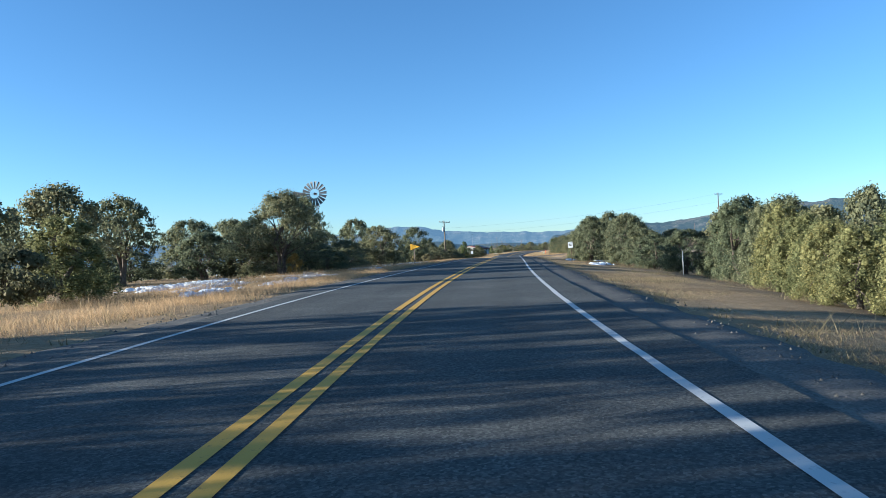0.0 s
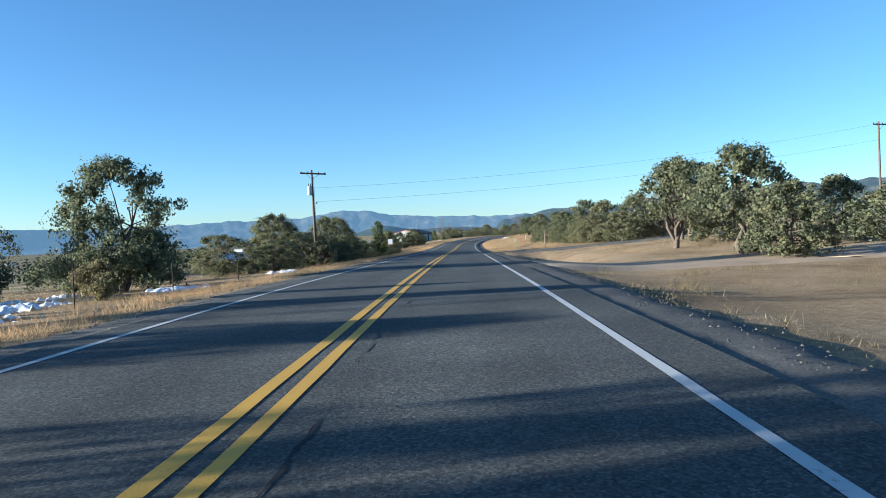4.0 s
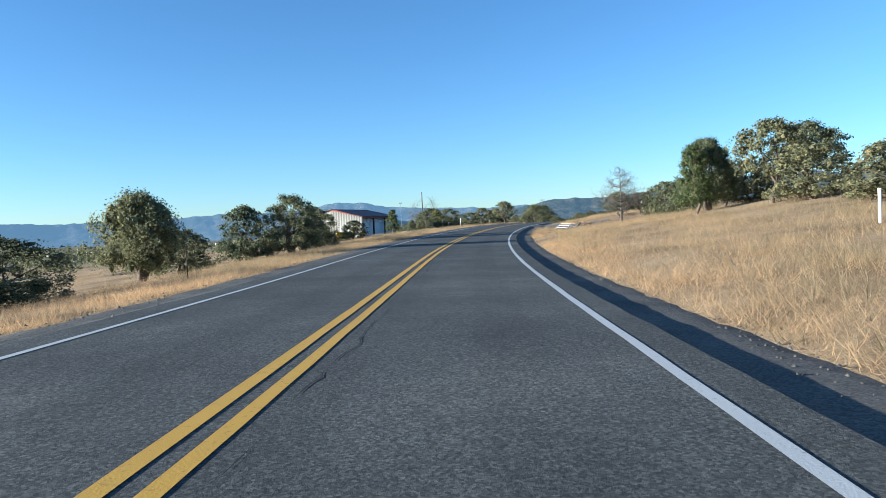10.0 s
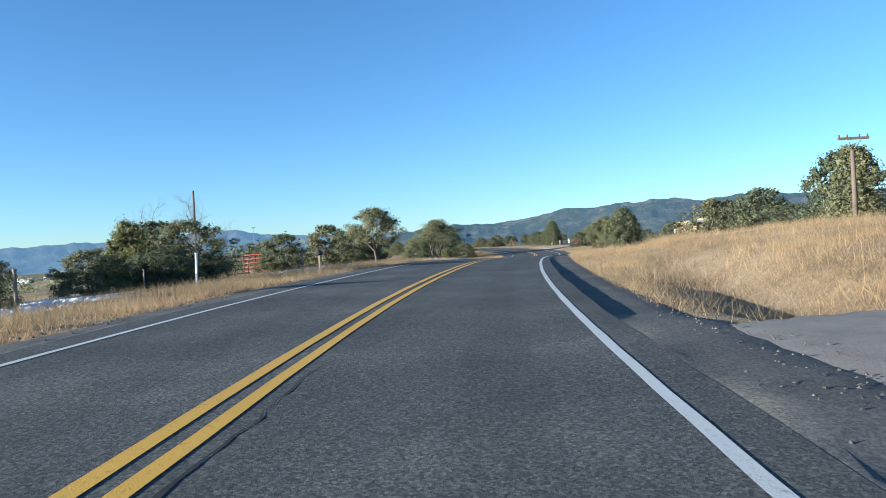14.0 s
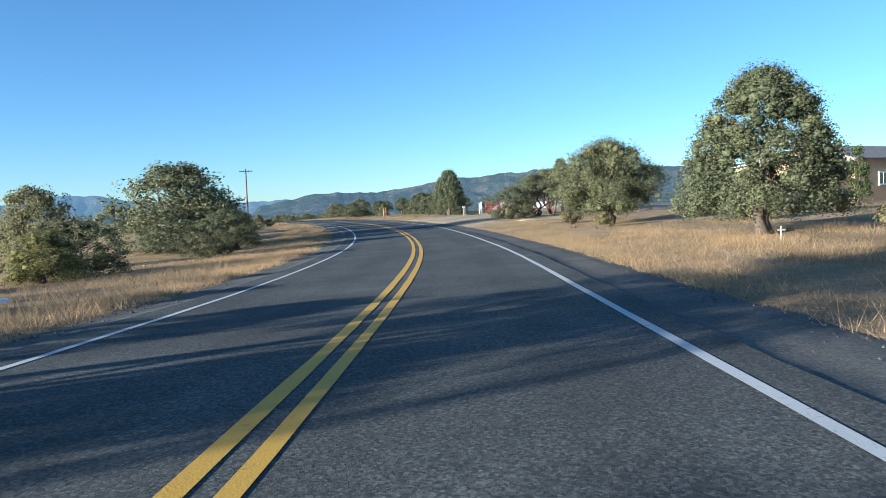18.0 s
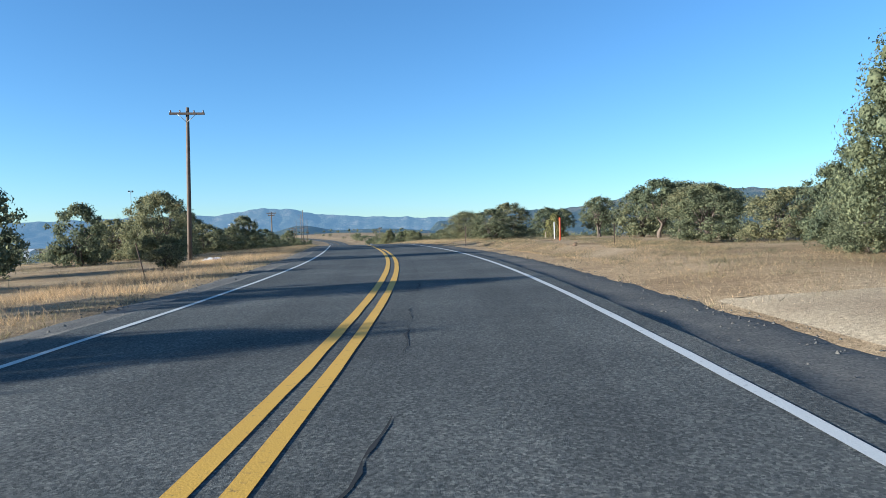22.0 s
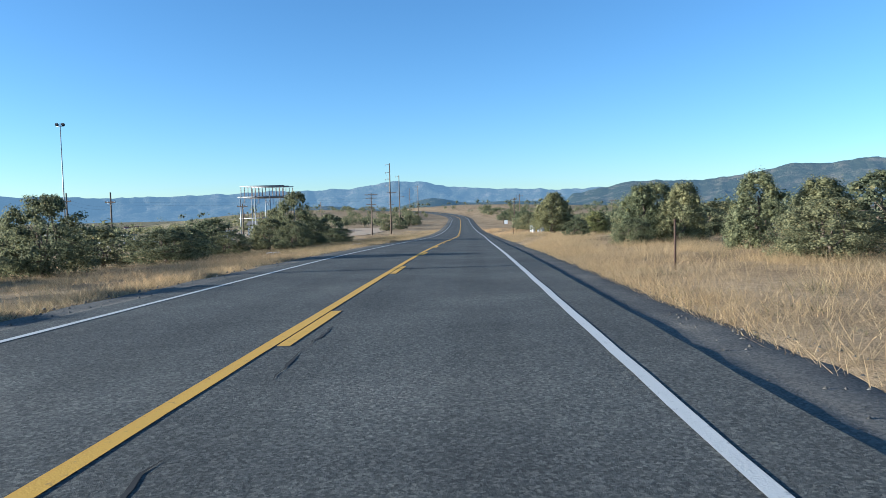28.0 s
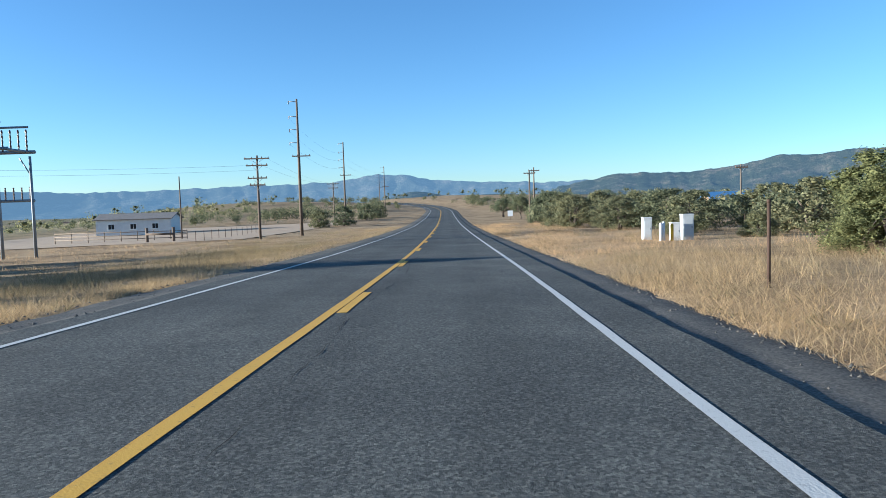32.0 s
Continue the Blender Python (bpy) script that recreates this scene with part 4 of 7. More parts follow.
tree("bushy_oak", 71, 13.5, 5.0, 5.0)
tree("oak", 80, 15, 5.4, 5.6)
tree("oak", 105, 25.5, 4.0, 6.0)
tree("bushy_oak", 60, 14.2, 3.0, 4.2)
tree("bushy_oak", 52, 14.8, 3.2, 4.0)
tree("juniper", 43, 15.4, 4.6, 3.4)
tree("juniper", 37.5, 15.3, 4.2, 3.0)
tree("gold_juniper", 31.5, 14.0, 3.7, 2.7)
tree("gold_juniper", 27.5, 13.2, 3.0, 2.4)
tree("gold_juniper", 20.5, 11.2, 2.3, 2.0)
tree("gold_juniper", 18.6, 11.0, 2.1, 1.9, "small sunlit yellow-green juniper beside the mown verge")
tree("gold_juniper", 16.2, 11.2, 2.4, 2.0)
tree("gold_juniper", 23.6, 12.4, 2.6, 2.2)
tree("juniper", 22, 15.0, 3.8, 2.6)
tree("oak", 41, 22, 6.1, 4.6)
tree("bushy_oak", 33, 21, 5.5, 4.8)
tree("oak", 50, 21, 6.2, 5.0)
tree("oak", 62, 22, 7.0, 5.4)
tree("juniper", 91, 10.2, 3.2, 2.1, "dark columnar juniper at the grassy verge")
tree("bushy_oak", 97, 13.6, 3.2, 3.4)
tree("oak", 92, 19.5, 3.8, 4.6)
tree("bushy_oak", 86, 16.0, 3.6, 4.2)
tree("bushy_oak", 133, 20, 3.4, 5.0)
bare_tree(141, 19.5, 6.0, 4.4, 3, "thin leafless tree above scrub")
tree("bushy_oak", 118, 17.5, 3.7, 4.6)
tree("bushy_oak", 126, 24, 3.9, 5.0)

# tall oaks added as shade casters, their height chosen for that
tree("oak", 122, 17, 6.0, 5.6)
tree("oak", 131, 16, 6.1, 5.8)
tree("oak", 139, 19.5, 6.2, 5.4)
tree("juniper", 36, 17.5, 4.3, 3.4)
tree("gold_juniper", 24.5, 15.5, 3.8, 3.0, "yellow-green juniper in the roadside thicket")
tree("juniper", 47.5, 17.5, 4.6, 3.6)
tree("bushy_oak", 66, 14.2, 3.5, 4.4)
tree("bushy_oak", 56, 19, 5.4, 5.6)
tree("oak", 28, 21, 5.6, 5.4)
tree("bushy_oak", 52, -12.6, 2.6, 4.2)
tree("oak", 47, -15, 4.0, 4.6)
tree("bushy_oak", 64, -12.8, 2.7, 4.4)
tree("oak", 80.5, 13.2, 5.6, 3.8)
tree("big_gold_juniper", 101.5, 18.8, 5.3, 6.4, "large juniper with a yellow-lit rounded crown")
tree("bushy_oak", 84, 12.6, 2.6, 3.4)
tree("shrub", 80, 10.2, 1.8, 2.4)
tree("bushy_oak", 88, 14.5, 3.2, 3.8)
tree("bushy_oak", 99, 15.5, 3.2, 4.2)
tree("oak", 108.5, 17.5, 3.4, 4.2)
tree("bushy_oak", 108, 22, 4.2, 5.0)
for s_, u_, h_, w_ in ((46, -13.5, 2.4, 4.0), (50, -10.6, 1.7, 3.2), (55, -13.6, 2.3, 4.2), (60, -11.6, 1.8, 3.4), (64, -15.5, 2.6, 4.4),
                       (69, -13.4, 2.3, 4.0), (79, -13.8, 2.4, 4.2), (49, -19.5, 3.4, 4.6)):
    tree("bushy_oak", s_, u_, h_, w_, "dark low scrub oak among snow patches")
for s_, u_, h_, w_ in ((133, -11.6, 2.2, 4.0), (138, -13.5, 3.0, 4.8), (143, -13.0, 3.1, 4.8), (149, -9.8, 1.9, 3.2), (152, -14.8, 3.6, 5.0), (158, -14.5, 3.8, 5.0),
                       (161, -10.2, 1.9, 3.4), (166, -15.5, 4.0, 5.0), (172, -11.0, 2.1, 3.8), (176, -15.8, 3.4, 5.0), (183, -13.6, 2.8, 4.6), (188, -10.8, 1.7, 3.2),
                       (193, -15.5, 2.9, 4.8), (200, -14.8, 2.6, 4.6), (205, -11.0, 1.7, 3.2), (210, -15.5, 2.6, 4.8), (218, -12.6, 1.9, 4.0), (226, -16.5, 2.8, 4.8)):
    tree("bushy_oak", s_, u_, h_, w_, "dense dark scrub oak in a roadside thicket")
# ---- second stretch: pole, driveway, grassy bank
tree("oak", 148, -14.5, 3.7, 3.4)
tree("bushy_oak", 152, -11.8, 4.7, 4.4)
# two oaks added outside the view to shade the road here
tree("bushy_oak", 147.5, -15.5, 5.2, 5.4)
tree("bushy_oak", 154, -17.5, 5.0, 5.2)
tree("shrub", 137, -10.6, 1.9, 3.0)
tree("shrub", 142, -10.0, 1.7, 2.6)
tree("bushy_oak", 146, -11.5, 2.3, 3.6)
tree("bushy_oak", 157, -12.2, 2.5, 3.8)
tree("oak", 163, -12.6, 5.3, 4.4, "round oak standing over roadside brush")
tree("bushy_oak", 168, -12.5, 2.4, 3.8)
tree("bushy_oak", 175, -13.0, 3.4, 4.8)
tree("pine", 181, -10.2, 5.1, 2.4, "slender pine behind a white sign back")
tree("oak", 179, -14.5, 4.2, 4.2)
tree("bushy_oak", 190, -13.6, 3.0, 4.8)
tree("shrub", 185, -11.2, 1.6, 2.6)
tree("bushy_oak", 197, -13.0, 2.4, 4.2)
tree("gold_shrub", 209, -12.0, 2.2, 3.6)
tree("bushy_oak", 204, -16.5, 2.9, 4.6)
tree("pine", 230, -24, 4.8, 2.2)
tree("bushy_oak", 222, -17.5, 3.0, 5.0)
tree("bushy_oak", 229, -14.2, 2.6, 4.8)
tree("bushy_oak", 215, -15, 2.3, 4.4)
tree("big_juniper", 243.5, -16.6, 5.0, 4.8, "rounded full juniper below the road's edge")
tree("bushy_oak", 251, -18, 3.0, 4.6)
tree("bushy_oak", 258.5, -13.0, 4.4, 4.8)
tree("bushy_oak", 257, -16.0, 4.1, 4.4)
tree("bushy_oak", 263, -12.6, 3.4, 3.8)
tree("bushy_oak", 172, 17.0, 5.1, 5.4)
tree("bushy_oak", 165, 18.0, 4.6, 5.4)
tree("oak", 160, 20.5, 4.8, 5.0)
bare_tree(158, 25, 5.9, 5.0, 5, "tall leafless tree behind scrub oaks")
tree("oak", 187, 20.5, 3.4, 5.0)
tree("bushy_oak", 168, 15.0, 2.4, 4.6)
for s_, u_, h_, w_ in ((158, 15.6, 3.0, 4.6), (163, 15.0, 3.0, 4.6), (168.5, 14.4, 2.7, 4.6), (173.5, 14.6, 2.6, 4.8), (178.5, 14.0, 2.7, 4.6), (183.5, 14.8, 2.9, 4.6),
                       (188.5, 13.6, 3.2, 4.2), (193.5, 14.2, 3.4, 4.4), (199, 15.2, 2.8, 4.2), (153.8, 17.5, 3.0, 4.4)):
    tree("bushy_oak", s_, u_, h_, w_, "dense grey-green oak at the edge of golden grass")
tree("oak", 191, 19, 3.8, 5.0)
tree("bushy_oak", 188, 16.5, 4.3, 5.0)
tree("shrub", 201, 16.9, 1.9, 3.4)
tree("oak", 197, 19.5, 3.2, 4.6)
for s_, u_, h_, w_ in ((155, 24, 2.9, 4.6), (159, 25.5, 2.8, 4.4), (163, 23.5, 2.8, 4.6), (167, 22.5, 3.0, 4.8), (171.5, 24, 2.8, 4.6), (176, 22.5, 2.7, 4.6),
                       (180.5, 24, 2.8, 4.6), (185, 23, 2.9, 4.8), (189.5, 24.5, 2.8, 4.6), (194, 23, 2.7, 4.6), (199, 22, 2.6, 4.4), (204, 24.5, 2.6, 4.8),
                       (226, 21.5, 2.4, 4.2), (238, 22, 2.3, 4.4), (243, 24, 2.6, 4.6)):
    tree("scrub", s_, u_, h_, w_)
for s_, u_, h_, w_ in ((160.5, 20.5, 2.6, 4.8), (166, 19.4, 2.5, 4.6), (172, 20.2, 2.7, 5.0), (178, 19.6, 2.5, 4.8), (184, 20.4, 2.6, 5.0),
                       (190, 19.2, 2.4, 4.6), (196, 20.4, 2.6, 5.0), (202, 19.6, 2.4, 4.8)):
    tree("scrub", s_, u_, h_, w_)
tree("oak", 212, 15.0, 3.2, 3.6)
tree("bushy_oak", 213.5, 16.5, 2.4, 4.2)
tree("bushy_oak", 221, 18.0, 2.6, 4.6)
tree("bushy_oak", 228, 18.5, 2.6, 4.8)
tree("bushy_oak", 236, 19.0, 2.4, 4.6)
tree("bushy_oak", 244, 19.0, 2.8, 4.6)
tree("bushy_oak", 252, 18.4, 2.6, 4.4)
tree("oak", 217, 14.6, 3.6, 4.4, "evergreen oak on a grassy bank with forked trunk")
tree("oak", 221.5, 21.0, 3.7, 5.6)
tree("oak", 208, 23, 3.6, 5.4)
tree("oak", 232, 23, 3.8, 5.2)
tree("pine", 249.5, 14.4, 4.2, 2.2, "dark pointed pine on a grassy bank")
tree("pine", 255, 17.6, 3.9, 1.9)
tree("oak", 247, 18.0, 4.6, 4.6)
tree("oak", 253, 22.2, 4.5, 5.0)
tree("oak", 266, 20.5, 2.9, 4.2)
tree("bushy_oak", 265.5, 17.5, 2.7, 4.2)
tree("bushy_oak", 274, 17.0, 3.0, 4.0)
tree("plume_juniper", 251, 15.6, 4.4, 4.0, "tall juniper on the grassy bank")
tree("bushy_oak", 282, 18.5, 2.4, 4.2)
tree("bushy_oak", 289, 20.0, 2.4, 4.4)
dead_conifer(275.5, 13.2, 5.2)
tree("bushy_oak", 168, -12.6, 4.2, 4.6, "dense oak close to the grassy verge")

# ---- third stretch: shed, ditch, corral
tree("bushy_oak", 270, -14.8, 3.3, 3.8)
tree("bushy_oak", 281, -19.4, 2.4, 3.6)
tree("bushy_oak", 283.5, -15.6, 2.1, 3.4)
tree("pine", 299.5, -16.2, 3.3, 2.2, "young pine with a bare stem in front of a metal shed")
tree("juniper", 294.5, -11.9, 1.5, 1.4)
tree("juniper", 297, -11.4, 1.3, 1.7)
tree("bushy_oak", 304.5, -13.0, 1.9, 2.4)
tree("bushy_oak", 324, -19, 3.8, 5.6)
tree("gold_juniper", 315, -14.6, 3.2, 2.8, "yellow-green juniper at the end of a dark thicket")
tree("bushy_oak", 318.5, -13.8, 3.2, 4.8)
tree("bushy_oak", 314, -12.6, 1.7, 3.0)
tree("bushy_oak", 311, -13.8, 1.9, 2.8)
bare_tree(335, -23.8, 6.2, 8.2, 7, "spreading leafless tree with fine pale twigs")
tree("oak", 339.5, -10.0, 4.4, 4.8, "round oak at the edge of the pavement")
tree("bushy_oak", 332, -14.5, 2.6, 4.0)
tree("umbrella", 363.6, -9.9, 4.6, 6.0, "many-stemmed oak with dark trunks leaning over the shoulder")
tree("bushy_oak", 352, -14.5, 2.6, 4.2)
tree("bushy_oak", 366, -12.5, 2.4, 3.8)
tree("oak", 298, 13.8, 3.5, 4.8, "old oak with a thick trunk above a ditch")
tree("oak", 301, 16.4, 3.0, 4.2)
tree("oak", 304, 19.5, 2.0, 5.0)
tree("oak", 312, 24, 2.5, 5.0)
tree("oak", 325, 23, 3.0, 4.8)
tree("oak", 343, 22, 2.4, 4.6)
tree("bushy_oak", 352, 30, 3.3, 5.0)

tree("bushy_oak", 350, 17, 3.9, 5.0)
tree("bushy_oak", 357, 20, 4.2, 5.2)
tree("oak", 363, 24, 4.4, 5.0)
# ---- the bend: big junipers, houses, gates
tree("bushy_oak", 334, 22.0, 4.8, 5.0)
tree("juniper", 329, 21.0, 4.4, 3.4)
tree("bushy_oak", 347, 20.5, 4.2, 5.2)
tree("bushy_oak", 366, 15.8, 2.8, 4.2)
# three unseen oaks, added so that the snow beyond lies in shade
tree("bushy_oak", 352, -15.5, 3.6, 4.6)
tree("bushy_oak", 346.5, -16.5, 3.8, 5.0)
tree("bushy_oak", 357, -17.5, 3.6, 4.6)
tree("bushy_oak", 390.5, -13.6, 2.3, 4.2)
tree("shrub", 380, 12.8, 1.2, 2.2)
tree("bushy_oak", 388, -18, 2.0, 2.6)
tree("gold_juniper", 387, -13.0, 1.9, 2.7, "low yellow-green juniper bush by the bend")
tree("bushy_oak", 372, -13.2, 2.0, 3.4)
tree("bushy_oak", 377, -14.4, 2.1, 3.4)
tree("bushy_oak", 382, -15.6, 2.0, 3.2)
tree("mesquite", 415, -15.8, 6.2, 10.5, "wide grey-green mesquite with layered feathery boughs")
tree("bushy_oak", 411, -15.0, 2.6, 4.8)
tree("mesquite", 399, -19, 4.4, 5.0)
tree("bushy_oak", 410, -11.6, 2.7, 4.6)
tree("bushy_oak", 416, -13.2, 3.0, 4.8)
tree("bushy_oak", 401, -11.2, 1.9, 3.0)
tree("bushy_oak", 426, -15, 3.8, 5.6)
tree("bushy_oak", 431, -17, 4.2, 5.0)
tree("oak", 439, -20, 4.2, 5.0)
tree("bushy_oak", 441, -15.0, 2.0, 3.4)
tree("bushy_oak", 447, -18.2, 4.3, 4.6)
tree("bushy_oak", 466, -16.8, 4.3, 4.4)
tree("bushy_oak", 456, -20, 3.4, 4.2)
tree("bushy_oak", 484, -13.8, 4.4, 4.0)
tree("plume_juniper", 386.5, 12.2, 5.7, 6.2, "big pyramid-shaped juniper with a short trunk in dry grass")
tree("big_juniper", 403.3, 11.7, 5.0, 6.4, "broad dome-shaped juniper with pale forked trunks")
tree("shrub", 364.4, 10.8, 1.7, 2.4, "dark round shrub in the dry verge")
tree("oak", 392, 28, 4.4, 4.6)
tree("pine", 406, 29.6, 3.9, 1.7)
tree("bushy_oak", 397, 17, 2.6, 3.2)
tree("shrub", 408, 10.8, 1.0, 1.6)
tree("shrub", 400, 10.4, 0.9, 1.5)
tree("umbrella", 421.5, 15.8, 3.3, 5.2, "spreading grey-green mesquite with bare curved stems")
tree("umbrella", 424.5, 13.4, 3.8, 7.0, "spreading grey-green mesquite with bare curved stems")
tree("oak", 416, 15.5, 4.2, 5.0)
tree("plume_juniper", 450.0, 11.6, 5.7, 4.6, "tall ragged juniper at the edge of a gravel lot")
tree("bushy_oak", 451, 12.6, 2.8, 2.8)
tree("bushy_oak", 448.6, 12.4, 1.7, 2.2)
tree("bushy_oak", 453.5, 12.0, 1.9, 2.2)
tree("plume_juniper", 431.5, 18.5, 5.4, 3.2, "dark juniper rising behind a spreading mesquite")
tree("bushy_oak", 457, 14.0, 3.0, 3.0)
tree("juniper", 461, 16.2, 2.7, 2.4)
tree("bushy_oak", 463, 15.2, 2.1, 3.2)

tree("bushy_oak", 422.0, 10.3, 2.8, 4.0)
tree("umbrella", 427.0, 15.6, 4.3, 7.0, "spreading grey-green mesquite with bare curved stems")
tree("oak", 470, 15.5, 2.8, 4.4)
tree("bushy_oak", 466, 13.8, 2.5, 3.6)
tree("oak", 475, 18.5, 3.0, 4.6)
tree("bushy_oak", 484, 18.5, 3.2, 4.6)
tree("shrub", 428, 13.0, 2.0, 3.2)
# ---- towards the crest
tree("bushy_oak", 481, -17.8, 3.7, 3.6)
tree("bushy_oak", 489, -15.2, 4.6, 5.4)
tree("bushy_oak", 525, -13.8, 4.3, 4.4, "round dark oak beyond the grassy verge")
tree("bushy_oak", 515, -19, 3.8, 4.6)
tree("oak", 522, -19.4, 4.8, 4.2)
bare_tree(509, -23, 3.8, 3.0, 11, "small leafless tree in a thicket")
tree("bushy_oak", 541, -12.9, 3.1, 5.2)
tree("bushy_oak", 534, -18, 3.2, 4.6)
tree("bushy_oak", 505, -19, 2.8, 4.4)
tree("bushy_oak", 498, -22, 3.0, 4.6)
tree("bushy_oak", 550, -17, 2.8, 4.4)
tree("shrub", 468, -9.6, 1.1, 1.6)
tree("oak", 490, 17.6, 3.2, 3.4)
tree("oak", 478, 17.0, 3.6, 4.2)
tree("oak", 481, 20.0, 3.6, 4.6)
tree("oak", 470, 20.5, 2.4, 4.4)
tree("bushy_oak", 503, 11.8, 3.0, 4.4, "dense grey-green oak above cropped grass")
tree("bushy_oak", 506.5, 14.6, 3.7, 5.0, "dense grey-green oak above cropped grass")
tree("oak", 511, 20, 3.3, 4.4)
tree("gold_juniper", 501, 17.6, 2.3, 2.2, "small yellow-green juniper behind cropped grass")
tree("mesquite", 515, 11.8, 3.3, 6.2, "spreading grey-leaved mesquite beside tall dry grass")
tree("oak", 519, 24.4, 3.5, 3.6)
tree("juniper", 500, 22, 2.3, 2.0)
tree("oak", 512, 26, 2.5, 3.4)
tree("oak", 527, 18, 2.5, 4.0)

# ---- last stretch: junipers and substation
for s_, u_, h_, w_ in ((600, -20, 2.4, 4.6), (608, -22, 2.4, 4.8), (596, -15, 1.7, 3.4), (585, -18, 2.2, 4.2), (578, -19, 2.6, 4.4), (570, -18, 2.8, 4.4),
                       (556, -14.5, 2.2, 4.4), (548, -13.2, 2.0, 4.0), (560, -16.5, 2.8, 4.6), (532, -13.6, 2.6, 4.4), (519, -14.6, 2.8, 4.6), (510, -15.8, 3.0, 4.8),
                       (500, -17.5, 3.4, 5.0), (494, -19.5, 3.2, 5.0)):
    tree("bushy_oak", s_, u_, h_, w_, "dark scrub oak in the brush below the verge")
for s_, u_, h_, w_ in ((545, 19, 2.4, 4.6), (552, 22, 2.6, 4.8), (560, 20, 2.4, 4.6), (567, 17, 2.2, 4.0), (575, 18, 2.8, 4.4), (600, 20, 2.4, 4.6), (608, 23, 2.6, 4.8),
                       (620, 18, 2.2, 4.2), (628, 21, 2.6, 4.8), (645, 18, 2.2, 4.4), (655, 20, 2.8, 4.8), (664, 17, 2.6, 4.4), (675, 15, 2.6, 4.4), (682, 18, 3.0, 4.8)):
    tree("bushy_oak", s_, u_, h_, w_, "grey-green scrub oak behind the grassy field")
tree("bushy_oak", 574, -14.4, 3.2, 3.8)
tree("bushy_oak", 583, -13.6, 1.8, 4.2)
tree("bushy_oak", 636, -20.5, 3.0, 4.6)
tree("bushy_oak", 643, -24, 3.4, 5.2)
tree("bushy_oak", 650, -26, 3.6, 5.2)
tree("bushy_oak", 657, -27.5, 3.4, 5.0)
tree("bushy_oak", 591, -16.0, 2.0, 4.0)
tree("bushy_oak", 598.5, -10.9, 2.2, 2.8, "round shrub in the grey weeds at the verge")
tree("bushy_oak", 565, -17.5, 2.8, 4.6)
tree("bushy_oak", 611.5, -14.2, 5.2, 4.2, "tall grey-green oak with layered foliage above the brush")
tree("bushy_oak", 608, -15.5, 2.8, 4.2)
tree("bushy_oak", 613, -12.8, 2.3, 2.8, "round pale scrub oak in grey weeds")
tree("bushy_oak", 617, -17.5, 4.0, 4.2)
tree("bushy_oak", 604, -19, 3.0, 4.2)
tree("bushy_oak", 640, -16.8, 3.8, 4.6)
tree("bushy_oak", 638.5, -18.8, 3.6, 4.4)
tree("bushy_oak", 655, -29, 4.0, 5.0)
tree("bushy_oak", 626, -13.8, 1.7, 4.0)
tree("bushy_oak", 632, -14.4, 1.9, 4.2)
tree("bushy_oak", 620, -15.5, 1.8, 3.8)
tree("bushy_oak", 745, -17, 3.4, 4.4)
tree("bushy_oak", 787, -17.5, 3.8, 4.2)
tree("bushy_oak", 800, -15.5, 3.3, 4.0)
tree("bushy_oak", 738, -20, 3.0, 3.8)
tree("plume_juniper", 625, 10.9, 4.5, 5.0, "broad juniper on a short bare trunk in tall dry grass")
tree("bushy_oak", 603, 10.2, 1.5, 2.2)
tree("juniper", 583, 10.6, 2.9, 2.8, "dense juniper clump with pointed plumes in golden grass")
tree("juniper", 585.5, 12.0, 3.1, 3.0)
tree("juniper", 582, 12.3, 2.9, 2.8)
tree("juniper", 588, 13.8, 2.9, 3.0)
tree("bushy_oak", 580.5, 9.6, 1.2, 2.0)
tree("juniper", 572, 11.9, 2.7, 2.4)
tree("juniper", 569, 12.6, 2.3, 2.6)
tree("bushy_oak", 566, 11.4, 1.6, 3.0)
tree("gold_juniper", 638, 13.4, 2.7, 3.6, "wide juniper with pale dead limbs at its foot")
tree("juniper", 634, 17.5, 2.0, 3.2)
tree("gold_juniper", 636, 12.2, 2.1, 2.5)
tree("gold_juniper", 616, 14.0, 2.2, 2.6)
tree("bushy_oak", 610, 18, 1.9, 3.6)
tree("bushy_oak", 594, 17, 2.0, 3.8)
tree("juniper", 657, 13.8, 1.1, 1.8)
tree("juniper", 660, 15.0, 1.4, 2.0)
tree("juniper", 651, 15.6, 1.2, 1.9)
tree("bushy_oak", 686, 13.4, 3.1, 5.0)
tree("bushy_oak", 697, 14.2, 3.6, 5.6)
tree("bushy_oak", 713, 14.6, 4.1, 5.2)
tree("bushy_oak", 672, 18.0, 3.0, 5.2)
tree("bushy_oak", 706, 20, 3.9, 5.2)
tree("bushy_oak", 664, 22.0, 2.9, 5.0)
tree("bushy_oak", 728, 16, 3.8, 5.0)
tree("oak", 750, 15, 4.1, 4.6)
tree("oak", 775, 14, 3.9, 4.4)
# ---------------------------------------------------------------- grass, weeds, snow and far woods
def ground_z(x, y):
    """Height of the ground sheet anywhere."""
    x, y = np.atleast_1d(np.asarray(x, float)), np.atleast_1d(np.asarray(y, float))
    s, u = station(x, y)
    near = land(s, u)
    out = near.copy()
    for side in (-1, 1):
        rim = on_road(S_LINE, side * 60.0 * np.ones(len(S_LINE)))
        far = (u * side > 60)
        if far.any():
            s2 = np.interp(y[far], rim[:, 1], S_LINE)
            d = np.abs(x[far] - np.interp(s2, S_LINE, rim[:, 0])) + 60
            w = np.clip((d - 60) / 260, 0, 1)
            w = w * w * (3 - 2 * w)
            out[far] = land(s2, side * 60.0 + 0 * s2) * (1 - w) + far_level(x[far], y[far]) * w
    return out


